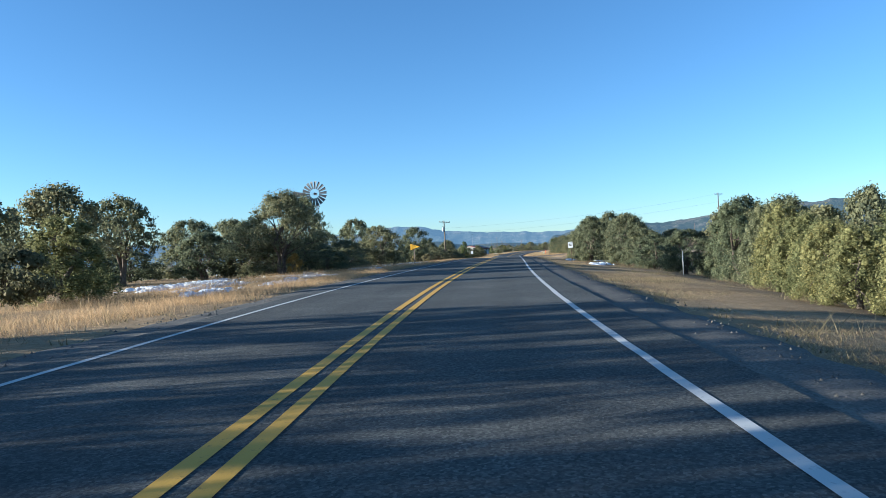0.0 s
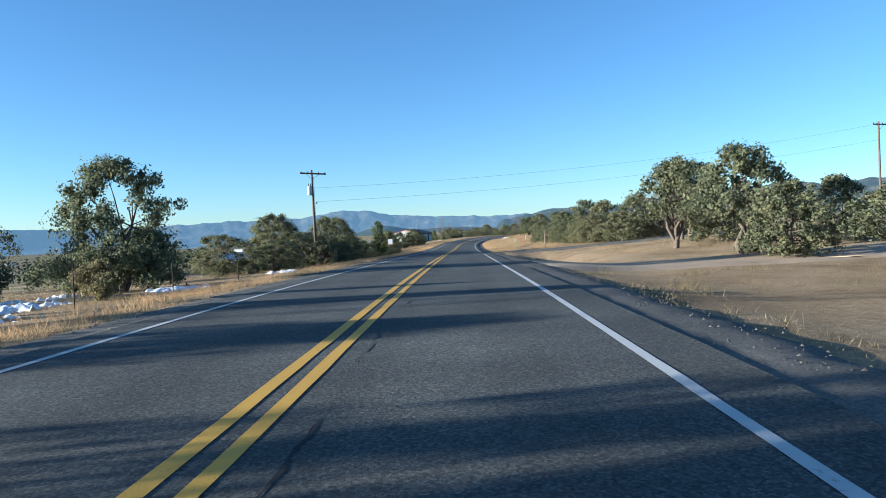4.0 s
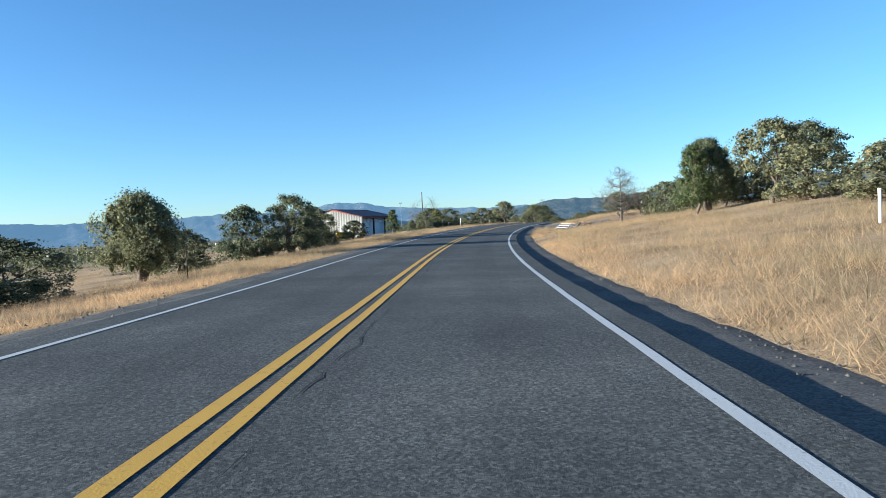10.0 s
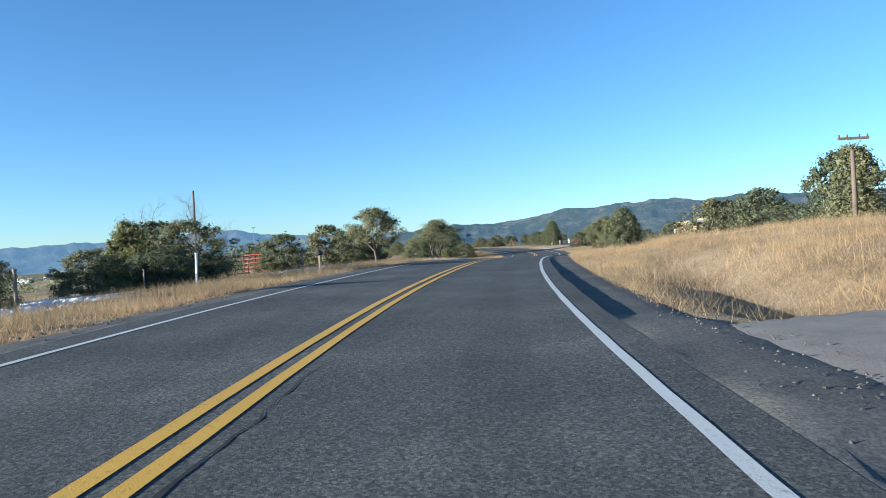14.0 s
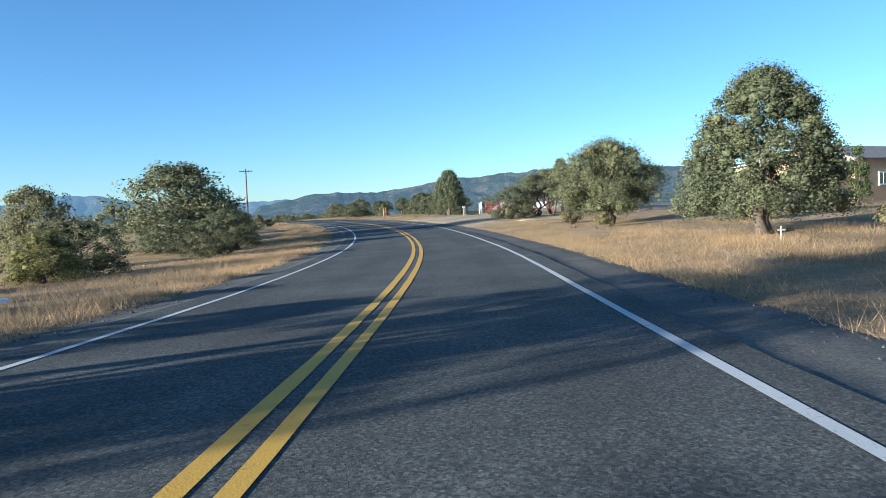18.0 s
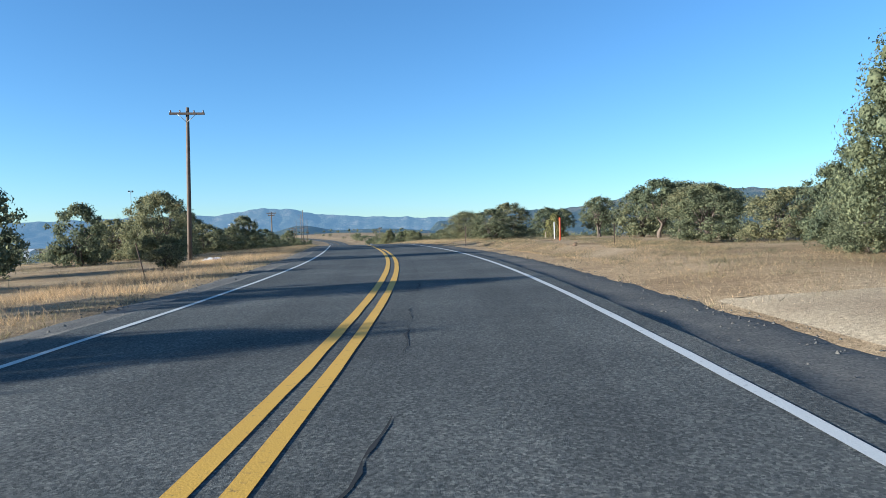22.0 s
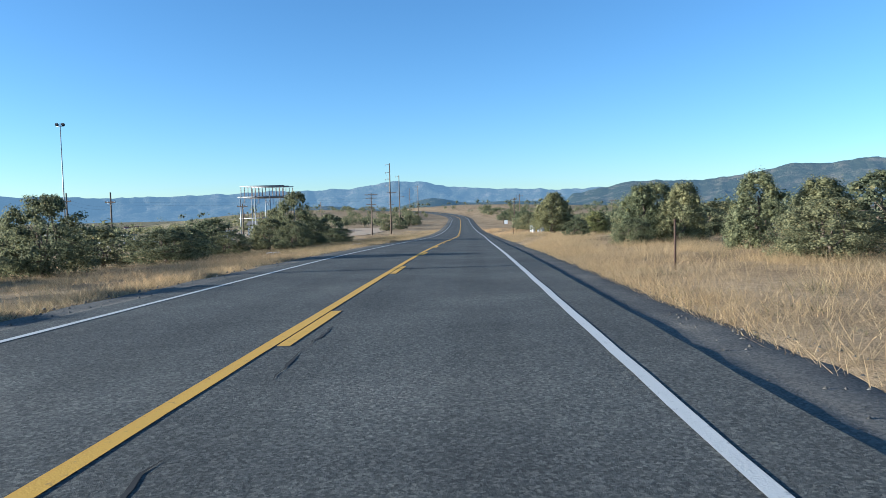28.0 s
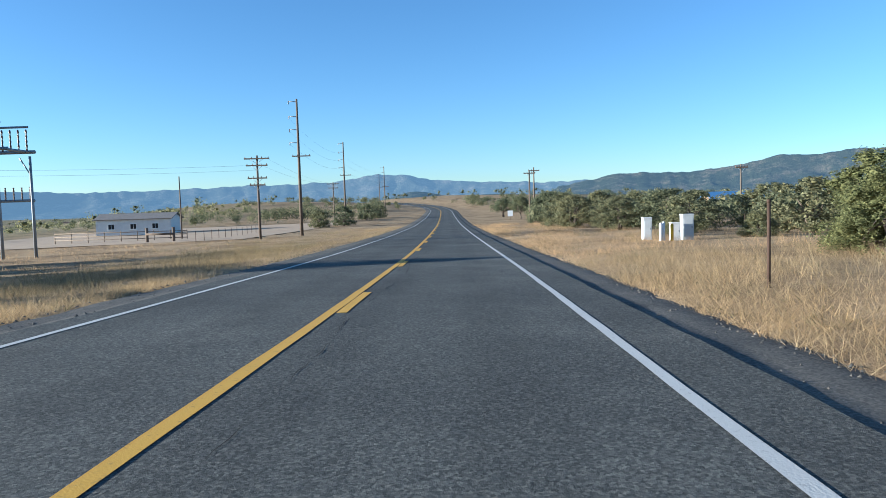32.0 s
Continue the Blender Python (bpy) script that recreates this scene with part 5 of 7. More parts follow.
def blades(name, s, u, height, width, mat, label, seed, lean=0.35):
    """Single bent blades of grass at the given places, in one mesh."""
    rng = np.random.default_rng(seed)
    n = len(s)
    p = on_road(s, u)
    p[:, 2] = land(s, u) - 0.02
    a = rng.uniform(0, 2 * np.pi, n)
    side = np.stack([np.cos(a), np.sin(a), 0 * a], -1) * (width * rng.uniform(0.6, 1.4, n))[:, None]
    tip = np.stack([rng.normal(0, lean, n), rng.normal(0, lean, n), rng.uniform(0.55, 1.0, n)], -1) * (height * rng.uniform(0.45, 1.25, n))[:, None]
    tip[:, 0] -= 0.10 * height
    v = np.stack([p - side, p + side, p + tip], 1).reshape(-1, 3)
    me = mesh_of(name, v, np.arange(3 * n).reshape(-1, 3), mat)
    return tagged(new(name, me), label, "grass", kind="stuff")


def clumped(rng, n, s0, s1, u0, u1, side, spread=0.22, per=24, bias=1.0):
    """Places of blades that grow in tufts."""
    k = n // per
    cs, cu = rng.uniform(s0, s1, k), u0 + (u1 - u0) * rng.uniform(0, 1, k) ** bias
    keep = smooth_noise(cs, cu * 2.5 * side, 11.0, 77) + 0.75 > rng.uniform(0, 1.0, k)
    cs, cu = cs[keep], cu[keep]
    s = np.repeat(cs, per) + rng.normal(0, spread, len(cs) * per)
    u = np.repeat(cu, per) + rng.normal(0, spread, len(cs) * per)
    ok = u > 5.05
    return s[ok], u[ok] * side


def bare_place(s, u):
    """Where no grass grows: drives, lots and the ditch's dirt."""
    drive = (u > 0) & (s > 148.3 + 0.05 * u) & (s < 153.6 + 0.05 * u) & (u < 40)
    lot = (u > 0) & (s > 417) & (s < 446) & (u < 30)
    apron = (u > 0) & (s > 286.6 + 0.7 * (u - 4.4)) & (s < 294.5 + 0.7 * (u - 4.4)) & (u < 26)
    dirt = (u > 8.5) & (s > 281) & (s < 296) & (u < 16)
    lane = (u > 0) & (s > 113) & (s < 119) & (u < 30)
    mown = (u > 0) & (s > 112) & (s < 148) & (u < 13) & (np.sin(s * 71.7 + u * 47.3) > -0.8)
    hatch = (u > 5.9) & (u < 10) & (s > 283) & (s < 290)
    yard = (u < -13) & (s > 690) & (s < 770)
    short = (u > 0) & (s > 446) & (s < 500) & (u < 17)
    return mown | hatch | drive | lot | apron | dirt | lane | yard | (short & (np.sin(s * 91.7 + u * 37.3) > -0.72))


GRASS_RNG = np.random.default_rng(5)
for side, word in ((1, "right"), (-1, "left")):
    for s0, s1, amount, tall in ((-8, 130, 0.8, 0.20), (130, 270, 1.25, 0.34), (270, 400, 1.0, 0.34), (400, 500, 0.7, 0.20), (500, 640, 1.9, 0.34), (640, 720, 0.7, 0.36)):
        if side > 0 and s0 < 0:
            amount, tall = 0.55, 0.09
        n = int((s1 - s0) * 9 * 100 * amount)
        s, u = clumped(GRASS_RNG, n, s0, s1, 5.1, 14.5, side, 0.42, 14, 1.9)
        ok = ~bare_place(s, u)
        blades("verge_grass", s[ok], u[ok], tall, 0.0030, GRASS, "dense dry golden grass along the verge", int(s0) + 200 + side, 0.72)
        n = int((s1 - s0) * 24 * 9 * amount)
        s, u = clumped(GRASS_RNG, n, s0, s1, 14, 38, side, 0.5, 14, 1.0)
        ok = ~bare_place(s, u)
        blades("field_grass", s[ok], u[ok], tall, 0.0065, GRASS, "dry yellow field grass", int(s0) + 300 + side, 0.45)
s, u = clumped(GRASS_RNG, 52000, -8, 700, 5.1, 6.6, 1, 0.16, 20, 1.0)
side = np.where(GRASS_RNG.uniform(size=len(s)) > 0.5, 1, -1)
ok = ~bare_place(s, u * side)
blades("edge_weeds", s[ok], (u * side)[ok], 0.16, 0.012, GREY_WEED, "short greyish weeds at the shoulder's edge", 41, 0.5)
s, u = clumped(GRASS_RNG, 130000, -8, 700, 6.5, 20, 1, 0.25, 40, 1.0)
side = np.where(np.sin(np.round(s * 0.7)) > 0, 1, -1)
ok = ~bare_place(s, u * side)
blades("weed_tufts", s[ok], (u * side)[ok], 0.42, 0.006, GREY_WEED, "brownish weed tufts among the grass", 43, 0.55)

for s0, s1, u0, u1, n, tall, wide, mat, label in ((1, 66, 5.6, 12.5, 62000, 0.46, 0.0042, GRASS, "tall golden grass beside the snowy verge"),
                                                  (66, 232, 5.8, 8.6, 60000, 0.36, 0.0042, GRASS, "tall golden grass along the verge"),
                                                  (232, 334, 5.7, 10.0, 70000, 0.46, 0.0044, GRASS, "tall golden grass along the verge"),
                                                  (334, 384, 5.6, 9.5, 26000, 0.36, 0.0042, GRASS, "tall pale grass round melting snow"),
                                                  (384, 584, 5.8, 9.5, 90000, 0.36, 0.0044, GRASS, "tall golden grass along the verge"),
                                                  (584, 668, 6.8, 12.5, 60000, 0.42, 0.0046, GREY_WEED, "tall grey-brown weeds below the verge")):
    s, u = clumped(GRASS_RNG, n, s0, s1, u0, u1, -1, 0.34, 30, 1.0)
    blades("tall_grass", s, u, tall, wide, mat, label, int(s0) + 500, 0.4)
for s0, s1, u0, u1, n, tall in ((160, 284, 6.2, 17, 60000, 0.50), (297, 345, 6.0, 17, 42000, 0.50), (345, 395, 7.0, 16, 20000, 0.34), (500, 640, 6.4, 16, 90000, 0.44)):
    s, u = clumped(GRASS_RNG, n, s0, s1, u0, u1, 1, 0.30, 46, 1.0)
    ok = ~bare_place(s, u)
    blades("grass_tussocks", s[ok], u[ok], tall, 0.0042, GRASS, "coarse tussocks of dry grass on the bank", int(s0) + 700, 0.42)

for s0, s1, u0, u1, side, n, tall in ((396, 419, 6.6, 18, 1, 90000, 0.10), (345, 396, 5.8, 12, 1, 90000, 0.13), (446, 500, 6.2, 14, 1, 70000, 0.10), (2, 60, 5.6, 11, 1, 110000, 0.07)):
    s, u = clumped(GRASS_RNG, n, s0, s1, u0, u1, side, 0.35, 30, 1.3)
    blades("short_straw", s, u, tall, 0.0048, GRASS, "short cropped straw on the verge", int(s0) + 900, 0.8)

s, u = clumped(GRASS_RNG, 52000, 446, 502, 6.4, 16, 1, 0.24, 40, 1.0)
blades("verge_weeds", s, u, 0.17, 0.006, GREY_WEED, "low brownish weeds on the cropped verge", 951, 0.6)


def far_woods(name, n, seed, u0, u1, s0, s1, size, label, leaf=OAK_LEAF, north=False, leaves=26, sides=(-1, 1)):
    """Many small trees too far off to count, in one mesh."""
    rng = np.random.default_rng(seed)
    vs, fs, base = [], [], 0
    x0, y0 = [], []
    while len(x0) < n:
        if north:
            x, y = rng.uniform(-900, 900), 1000 + 1500 * rng.uniform(0, 1) ** 1.3
            x = 60 + (x - 60) * (y / 1400)
        else:
            s, side = rng.uniform(s0, s1), rng.choice(sides)
            u = side * (u0 + (u1 - u0) * rng.uniform(0, 1) ** 1.6)
            if side > 0 and 60 < s < 480 and u < 62:
                continue
            if side > 0 and 396 < s < 478 and u < 60:
                continue
            if side < 0 and 650 < s < 775 and u > -75:
                continue
            if side < 0 and s < 72 and u > -34:
                continue
            if side < 0 and 262 < s < 335 and u > -55:
                continue
            p = on_road(s, np.clip(u, -60, 60))
            x, y = p[0] + u - np.clip(u, -60, 60), p[1]
        if smooth_noise(np.array([x]), np.array([y]), 60.0, 9)[0] < rng.uniform(-0.5, 0.3):
            continue
        x0.append(x)
        y0.append(y)
    z0 = ground_z(x0, y0)
    for x, y, z in zip(x0, y0, z0):
        h = size * rng.uniform(0.65, 1.35)
        w = h * rng.uniform(0.9, 1.4)
        k = 3
        cc = np.stack([rng.normal(0, w * 0.22, k), rng.normal(0, w * 0.22, k), h * rng.uniform(0.35, 0.72, k)], -1)
        v, f = crown_arrays(rng, cc, np.full(k, w * 0.34), leaves, h * (0.055 if leaves > 50 else 0.09), 0 if leaves > 50 else 0.38, 0.85)
        vs.append(v + np.array([x, y, z]))
        fs.append(f + base)
        base += len(v)
    me = mesh_of(name, np.concatenate(vs), np.concatenate(fs), leaf)
    return tagged(new(name, me), label, "woods", kind="stuff")


far_woods("near_woods", 400, 1, 26, 75, 0, 800, 3.1, "evergreen oak and juniper woods behind the roadside", OAK_LEAF, leaves=115)
far_woods("mid_woods", 1500, 2, 70, 420, -40, 1000, 3.2, "scattered juniper woods further off", JUNIPER_LEAF, leaves=20)
far_woods("valley_woods", 1500, 3, 380, 1300, -100, 1080, 3.6, "dark scrub in the valley", OAK_LEAF, leaves=10)
far_woods("north_woods", 1100, 4, 0, 0, 0, 0, 4.5, "dark woods toward the mountains", OAK_LEAF, True, leaves=10)
far_woods("field_woods", 330, 7, 21, 110, 560, 960, 2.9, "oaks and junipers beyond the roadside field", OAK_LEAF, leaves=80, sides=(1, 1))
far_woods("yard_woods", 200, 8, 22, 150, 560, 1000, 3.0, "oaks and junipers round the substation yard", OAK_LEAF, leaves=60, sides=(-1, -1))
far_woods("crest_woods", 170, 6, 14, 58, 640, 1000, 3.0, "oaks and junipers along the rise ahead", OAK_LEAF, leaves=110)


def patch_mesh(name, s, u, ls, lu, seed, mat, thick):
    """A thin uneven sheet on the ground with a ragged rim."""
    rng = np.random.default_rng(seed)
    rings, around = 6, 30
    ph = rng.uniform(0, 6.28, 4)
    v = []
    th = np.linspace(0, 2 * np.pi, around, endpoint=False)
    rag = 1 + 0.30 * np.sin(3 * th + ph[0]) + 0.22 * np.sin(5 * th + ph[1]) + 0.16 * np.sin(9 * th + ph[2]) + rng.normal(0, 0.07, around)
    for k in range(rings + 1):
        q = k / rings
        ss, uu = s + 0.5 * ls * q * rag * np.cos(th), u + 0.5 * lu * q * rag * np.sin(th)
        p = on_road(ss, uu)
        p[:, 2] = land(ss, uu) + thick * (1 - q ** 3) + rng.normal(0, 0.012, around) - 0.045 * q ** 4
        v.append(p)
    v = np.concatenate(v)
    f = []
    for k in range(rings):
        for j in range(around):
            f.append((k * around + j, k * around + (j + 1) % around, (k + 1) * around + (j + 1) % around, (k + 1) * around + j))
    return mesh_of(name, v, np.array(f)[:, ::-1], mat, True)


def snow_patch(s, u, ls, lu, seed):
    """Old snow that melts away into the grass: an uneven crust which dips under the ground where it has gone."""
    n, m = max(12, int(1.5 * ls / 0.11)), max(10, int(1.5 * lu / 0.11))
    a, b = np.meshgrid(np.linspace(-0.75, 0.75, n), np.linspace(-0.75, 0.75, m), indexing="ij")
    ss, uu = s + a * ls, u + b * lu
    h = 0.22 - 1.4 * (a ** 2 + b ** 2) + 0.4 * smooth_noise(ss, uu, 2.2, seed) + 0.6 * smooth_noise(ss, uu, 0.9, seed + 7) + 0.75 * smooth_noise(ss, uu, 0.4, seed + 9)
    p = on_road(ss.ravel(), uu.ravel())
    p[:, 2] = land(ss.ravel(), uu.ravel()) + 0.17 * np.clip(h.ravel(), -1.2, 0.75) + 0.02
    f = grid_faces(n, m)
    keep = (h.ravel()[f] > -0.3).any(1)
    me = mesh_of("snow_patch", p, f[keep], SNOW, False)
    return tagged(new("snow_patch", me), "thin patch of old snow on the shaded verge", "snow", "snow patches")


k = 0
for s, u, ls, lu in ((37, -15, 6, 3.0), (50, -12.5, 9, 2.6), (58, -10.8, 7, 2.2), (62, -14, 6, 3), (68, -9.0, 4, 1.4),
                     (76, -12, 6, 2.5), (83, -10.2, 8, 2.6), (90, -12, 8, 3.8), (78, -9.6, 6, 1.8), (96, -10.4, 6, 2.2)):
    k += 1
    snow_patch(s, u, ls, lu, k)
for s, u, ls, lu in ((103, -12.5, 5, 2), (60, 9.4, 3, 0.8), (66, 10.8, 3.5, 0.8), (80, 12.5, 4, 1.6), (84, 9.2, 3, 0.9), (128, -10, 3, 1.2), (330, -11.5, 7, 1.8),
                     (345, -11, 9, 2.4), (352, -9.6, 8, 2.6), (375, -10.5, 6, 1.8), (590, -10, 1.6, 0.6), (612, -8.6, 2, 0.6), (622, 13, 2, 0.5), (307, -12.6, 5, 2.4), (303, -11.4, 4, 1.8), (311, -15, 5, 2.6), (300, -13, 5, 2.4), (478, -9.5, 2.4, 0.8)):
    k += 1
    snow_patch(s, u, ls, lu, k)

rsn = random.Random(31)
for _ in range(34):
    k += 1
    snow_patch(rsn.uniform(26, 112), -rsn.uniform(8.4, 16.5), rsn.uniform(1.4, 4.5), rsn.uniform(0.5, 1.6), k)
for _ in range(10):
    k += 1
    snow_patch(rsn.uniform(346, 360), -rsn.uniform(6.4, 9.5), rsn.uniform(1.2, 3.5), rsn.uniform(0.5, 1.3), k)
for s, u, ls, lu in ((351, -8.0, 9, 2.2), (357, -7.2, 6, 2.0), (360, -8.8, 6, 2.8), (362.8, -11.2, 5, 3.2), (359.8, -6.6, 4, 1.3), (356.5, -9.6, 5, 2.4)):
    k += 1
    snow_patch(s, u, ls, lu, k)

# ---------------------------------------------------------------- built things
def box_mesh(name, sx, sy, sz, mat, bevel=0.01):
    """A block with softened edges, its foot at z = 0."""
    bm = bmesh.new()
    bmesh.ops.create_cube(bm, size=1.0, matrix=Matrix.Translation((0, 0, sz / 2)) @ Matrix.Diagonal((sx, sy, sz, 1)))
    if bevel:
        bmesh.ops.bevel(bm, geom=bm.edges[:], offset=min(bevel, 0.3 * min(sx, sy, sz)), segments=2, profile=0.7, affect='EDGES')
    me = bpy.data.meshes.new(name)
    bm.to_mesh(me)
    bm.free()
    me.materials.append(mat)
    return me


def box(name, size, mat, parent, at=(0, 0, 0), turn=(0, 0, 0), bevel=0.01, label=""):
    return part(name, box_mesh(name, *size, mat, bevel), parent, label, pose(*at, *turn))


def rod(name, a, b, r, mat, parent, r2=None, sides=8, label=""):
    return part(name, tubes_mesh(name, [[(*a, r), (*[(p + q) / 2 for p, q in zip(a, b)], (r + (r2 or r)) / 2), (*b, r2 or r)]], mat, sides), parent, label)


def prism_mesh(name, outline, depth, mat):
    """A flat outline in x and z, given a thickness along y."""
    n = len(outline)
    v = [(x, -depth / 2, z) for x, z in outline] + [(x, depth / 2, z) for x, z in outline]
    f = [tuple(range(n)), tuple(range(2 * n - 1, n - 1, -1))] + [(i, i + n, (i + 1) % n + n, (i + 1) % n) for i in range(n)]
    me = bpy.data.meshes.new(name)
    me.from_pydata(v, [], f)
    me.update()
    me.materials.append(mat)
    return me


def spot(s, u, dz=0.0, turn=0.0):
    """The pose of a thing on the ground, turned with the road."""
    x, y, _ = on_road(s, u)
    a = math.degrees(float(np.interp(s, S_LINE, HEAD)))
    return pose(x, y, float(land(s, u)) + dz, 0, 0, a + turn)


def thing(name, s, u, label, category, turn=0.0, group="", dz=0.0):
    return empty(name, spot(s, u, dz, turn), label, category, group)


# ---- poles and wires
def utility_pole(s, u, h, label, arms=(), turn=0.0, lean=(0, 0), insulators=True, r=0.14):
    """arms: (height, length, tilt, shift)."""
    ob = thing("utility_pole", s, u, label, "utility pole", turn, "utility poles")
    part("shaft", tubes_mesh("shaft", [[(0, 0, -0.4, r), (lean[0] * 0.5, lean[1] * 0.5, h * 0.5, r * 0.85), (lean[0], lean[1], h, r * 0.66)]], POLE_WOOD, 10), ob)
    for z, ln, tilt, shift in arms:
        cx, cy = lean[0] * z / h, lean[1] * z / h
        arm = box("crossarm", (ln, 0.11, 0.13), POLE_WOOD, ob, (cx + shift, cy - 0.15, z), (0, tilt, 0), 0.012)
        if insulators:
            for x in (-0.46, -0.2, 0.2, 0.46):
                part("insulator", tubes_mesh("insulator", [[(x * ln, 0, 0.12, 0.03), (x * ln, 0, 0.17, 0.05), (x * ln, 0, 0.22, 0.03), (x * ln, 0, 0.27, 0.035)]], INSULATOR, 7), arm)
        for sx in (-1, 1):
            rod("brace", (cx, cy - 0.16, z - 0.45), (cx + sx * ln * 0.26 + shift, cy - 0.2, z + 0.02), 0.018, GALV, ob, sides=5)
    return ob


def wire(a, b, sag, label="thin black overhead wire between poles"):
    p, q = np.array(a, float), np.array(b, float)
    t = np.linspace(0, 1, 22)
    pts = p[None] * (1 - t[:, None]) + q[None] * t[:, None]
    pts[:, 2] -= sag * 4 * t * (1 - t)
    return tagged(new("overhead_wire", tubes_mesh("overhead_wire", [[(*v, 0.007) for v in pts]], CABLE, 4)), label, "wire", "overhead wires")


def above(s, u, z):
    x, y, _ = on_road(s, u)
    return (x, y, float(land(s, u)) + z)


pole_a = utility_pole(146, -11.5, 8.6, "brown wooden utility pole with crossarm and transformer", ((8.2, 2.3, 3, 0.1),), 20, (-0.1, 0))
can = part("transformer", tubes_mesh("transformer", [[(-0.34, -0.1, 6.35, 0.2), (-0.34, -0.1, 6.4, 0.22), (-0.34, -0.1, 7.1, 0.22), (-0.34, -0.1, 7.16, 0.17)]], CERAMIC, 14), pole_a, "grey transformer can")
for dx in (-0.08, 0.08):
    rod("bushing", (-0.34 + dx, -0.1, 7.14), (-0.34 + dx * 1.4, -0.1, 7.4), 0.03, INSULATOR, can)
rod("bracket", (-0.3, -0.05, 6.7), (0, 0, 6.7), 0.03, GALV, pole_a)
box("cable_clamp", (0.16, 0.1, 0.1), BLACK_STEEL, pole_a, (0.22, -0.1, 5.6))
rod("ground_wire", (0.14, -0.02, 0.0), (0.06, -0.02, 8.0), 0.012, CABLE, pole_a, sides=4)
utility_pole(163, 48, 11.4, "plain wooden utility pole above the scrub", ((11.0, 2.0, 0, 0),), 20)
wire(above(146, -11.3, 5.75), above(163, 48, 9.4), 0.9)
wire(above(146, -11.8, 7.0), above(163, 47.6, 11.1), 1.0)
utility_pole(347, -29.6, 8.4, "weathered utility pole beside a leafless tree", (), 0)
utility_pole(325, 19.5, 3.6, "short wooden utility pole with braced crossarm", ((4.1, 1.6, 0, 0),), 10)
utility_pole(372, 42, 5.0, "distant grey utility pole", ((4.6, 1.2, 0, 0),), 10)
utility_pole(386, 60.2, 10.6, "plain wooden pole above the field", (), 0)
utility_pole(480, -11.3, 9.0, "tall wooden utility pole with a single crossarm", ((8.55, 2.0, 0, 0),), 0, (0.12, 0))
utility_pole(565, -13.8, 6.9, "wooden utility pole with two crossarms", ((6.6, 1.6, 0, 0), (6.2, 1.1, 0, 0)), 0)
utility_pole(655, -33, 6.4, "wooden utility pole near the substation", ((5.9, 1.6, 0, 0),), 0)


def tall_line_pole(s, u, h, label):
    """A transmission pole with three short side arms and a crossarm below."""
    ob = thing("transmission_pole", s, u, label, "utility pole", 0, "transmission poles")
    part("shaft", tubes_mesh("shaft", [[(0, 0, -0.4, 0.19), (0, 0, h * 0.5, 0.15), (0, 0, h, 0.1)]], POLE_WOOD, 10), ob)
    for z, sd in ((h - 0.3, -1), (h - 1.9, -1), (h - 3.3, -1), (h - 4.7, -1)):
        arm = rod("side_arm", (0, 0, z), (sd * 0.9, 0, z + 0.06), 0.05, GALV, ob, 0.035)
        part("insulator", tubes_mesh("insulator", [[(sd * 0.9, 0, z - 0.3 + 0.06 + 0.04 * i, 0.03 if i % 2 else 0.06) for i in range(9)]], INSULATOR, 7), arm)
    arm = box("crossarm", (2.0, 0.1, 0.12), POLE_WOOD, ob, (0.3, -0.18, h - 6.2))
    for x in (-0.9, -0.4, 0.5, 0.9):
        part("insulator", tubes_mesh("insulator", [[(x, 0, 0.12, 0.03), (x, 0, 0.18, 0.05), (x, 0, 0.24, 0.03)]], INSULATOR, 6), arm)
    return ob


for s, u, h in ((696, -14.5, 14.8), (750, -17.3, 15.3), (835, -17.0, 14.5), (930, -20, 14.0)):
    tall_line_pole(s, u, h, "tall transmission pole with stacked side arms")
for (s0, u0, h0), (s1, u1, h1) in (((696, -14.5, 14.8), (750, -17.3, 15.3)), ((750, -17.3, 15.3), (835, -17, 14.5))):
    for dz in (1.6, 3.0, 4.4):
        wire(above(s0, u0 - 0.9, h0 - dz - 0.4), above(s1, u1 - 0.9, h1 - dz - 0.4), 0.9)
utility_pole(692, -18.0, 8.6, "wooden distribution pole with four crossarms", ((8.2, 2.6, 0, 0), (7.5, 2.2, 0, 0), (6.2, 2.0, 0, 0), (5.5, 1.6, 0, 0)), 0)
utility_pole(757, -20.5, 8.2, "wooden distribution pole with crossarms", ((7.8, 2.2, 0, 0), (7.0, 1.8, 0, 0)), 0)
utility_pole(705, -31, 7.6, "slim wooden pole in a gravel yard", (), 0, r=0.1)
utility_pole(718, 13.0, 7.4, "wooden utility pole among oaks", ((6.9, 1.6, 0, 0),), 0)
utility_pole(733, 15.5, 8.6, "wooden utility pole with crossarm behind oaks", ((8.0, 1.8, 0, 0),), 0)
utility_pole(688, 30, 5.8, "grey pole behind the juniper thicket", ((5.4, 1.2, 0, 0),), 0, r=0.09)
utility_pole(640, -52, 8.4, "distant wooden pole beyond the substation yard", ((7.2, 1.4, 0, 0),), 0)
utility_pole(640, -46, 8.2, "distant wooden pole beyond the substation yard", ((6.8, 1.4, 0, 0),), 0)
for z in (7.6, 7.1):
    wire(above(692, -18.2, z), above(668, -60, z + 0.6), 0.5)
    wire(above(640, -52, z), above(668, -60, z), 0.5)
wire(above(692, -17.2, 8.4), above(757, -20, 8.0), 0.7)
wire(above(692, -19.2, 8.4), above(757, -21.4, 8.0), 0.7)

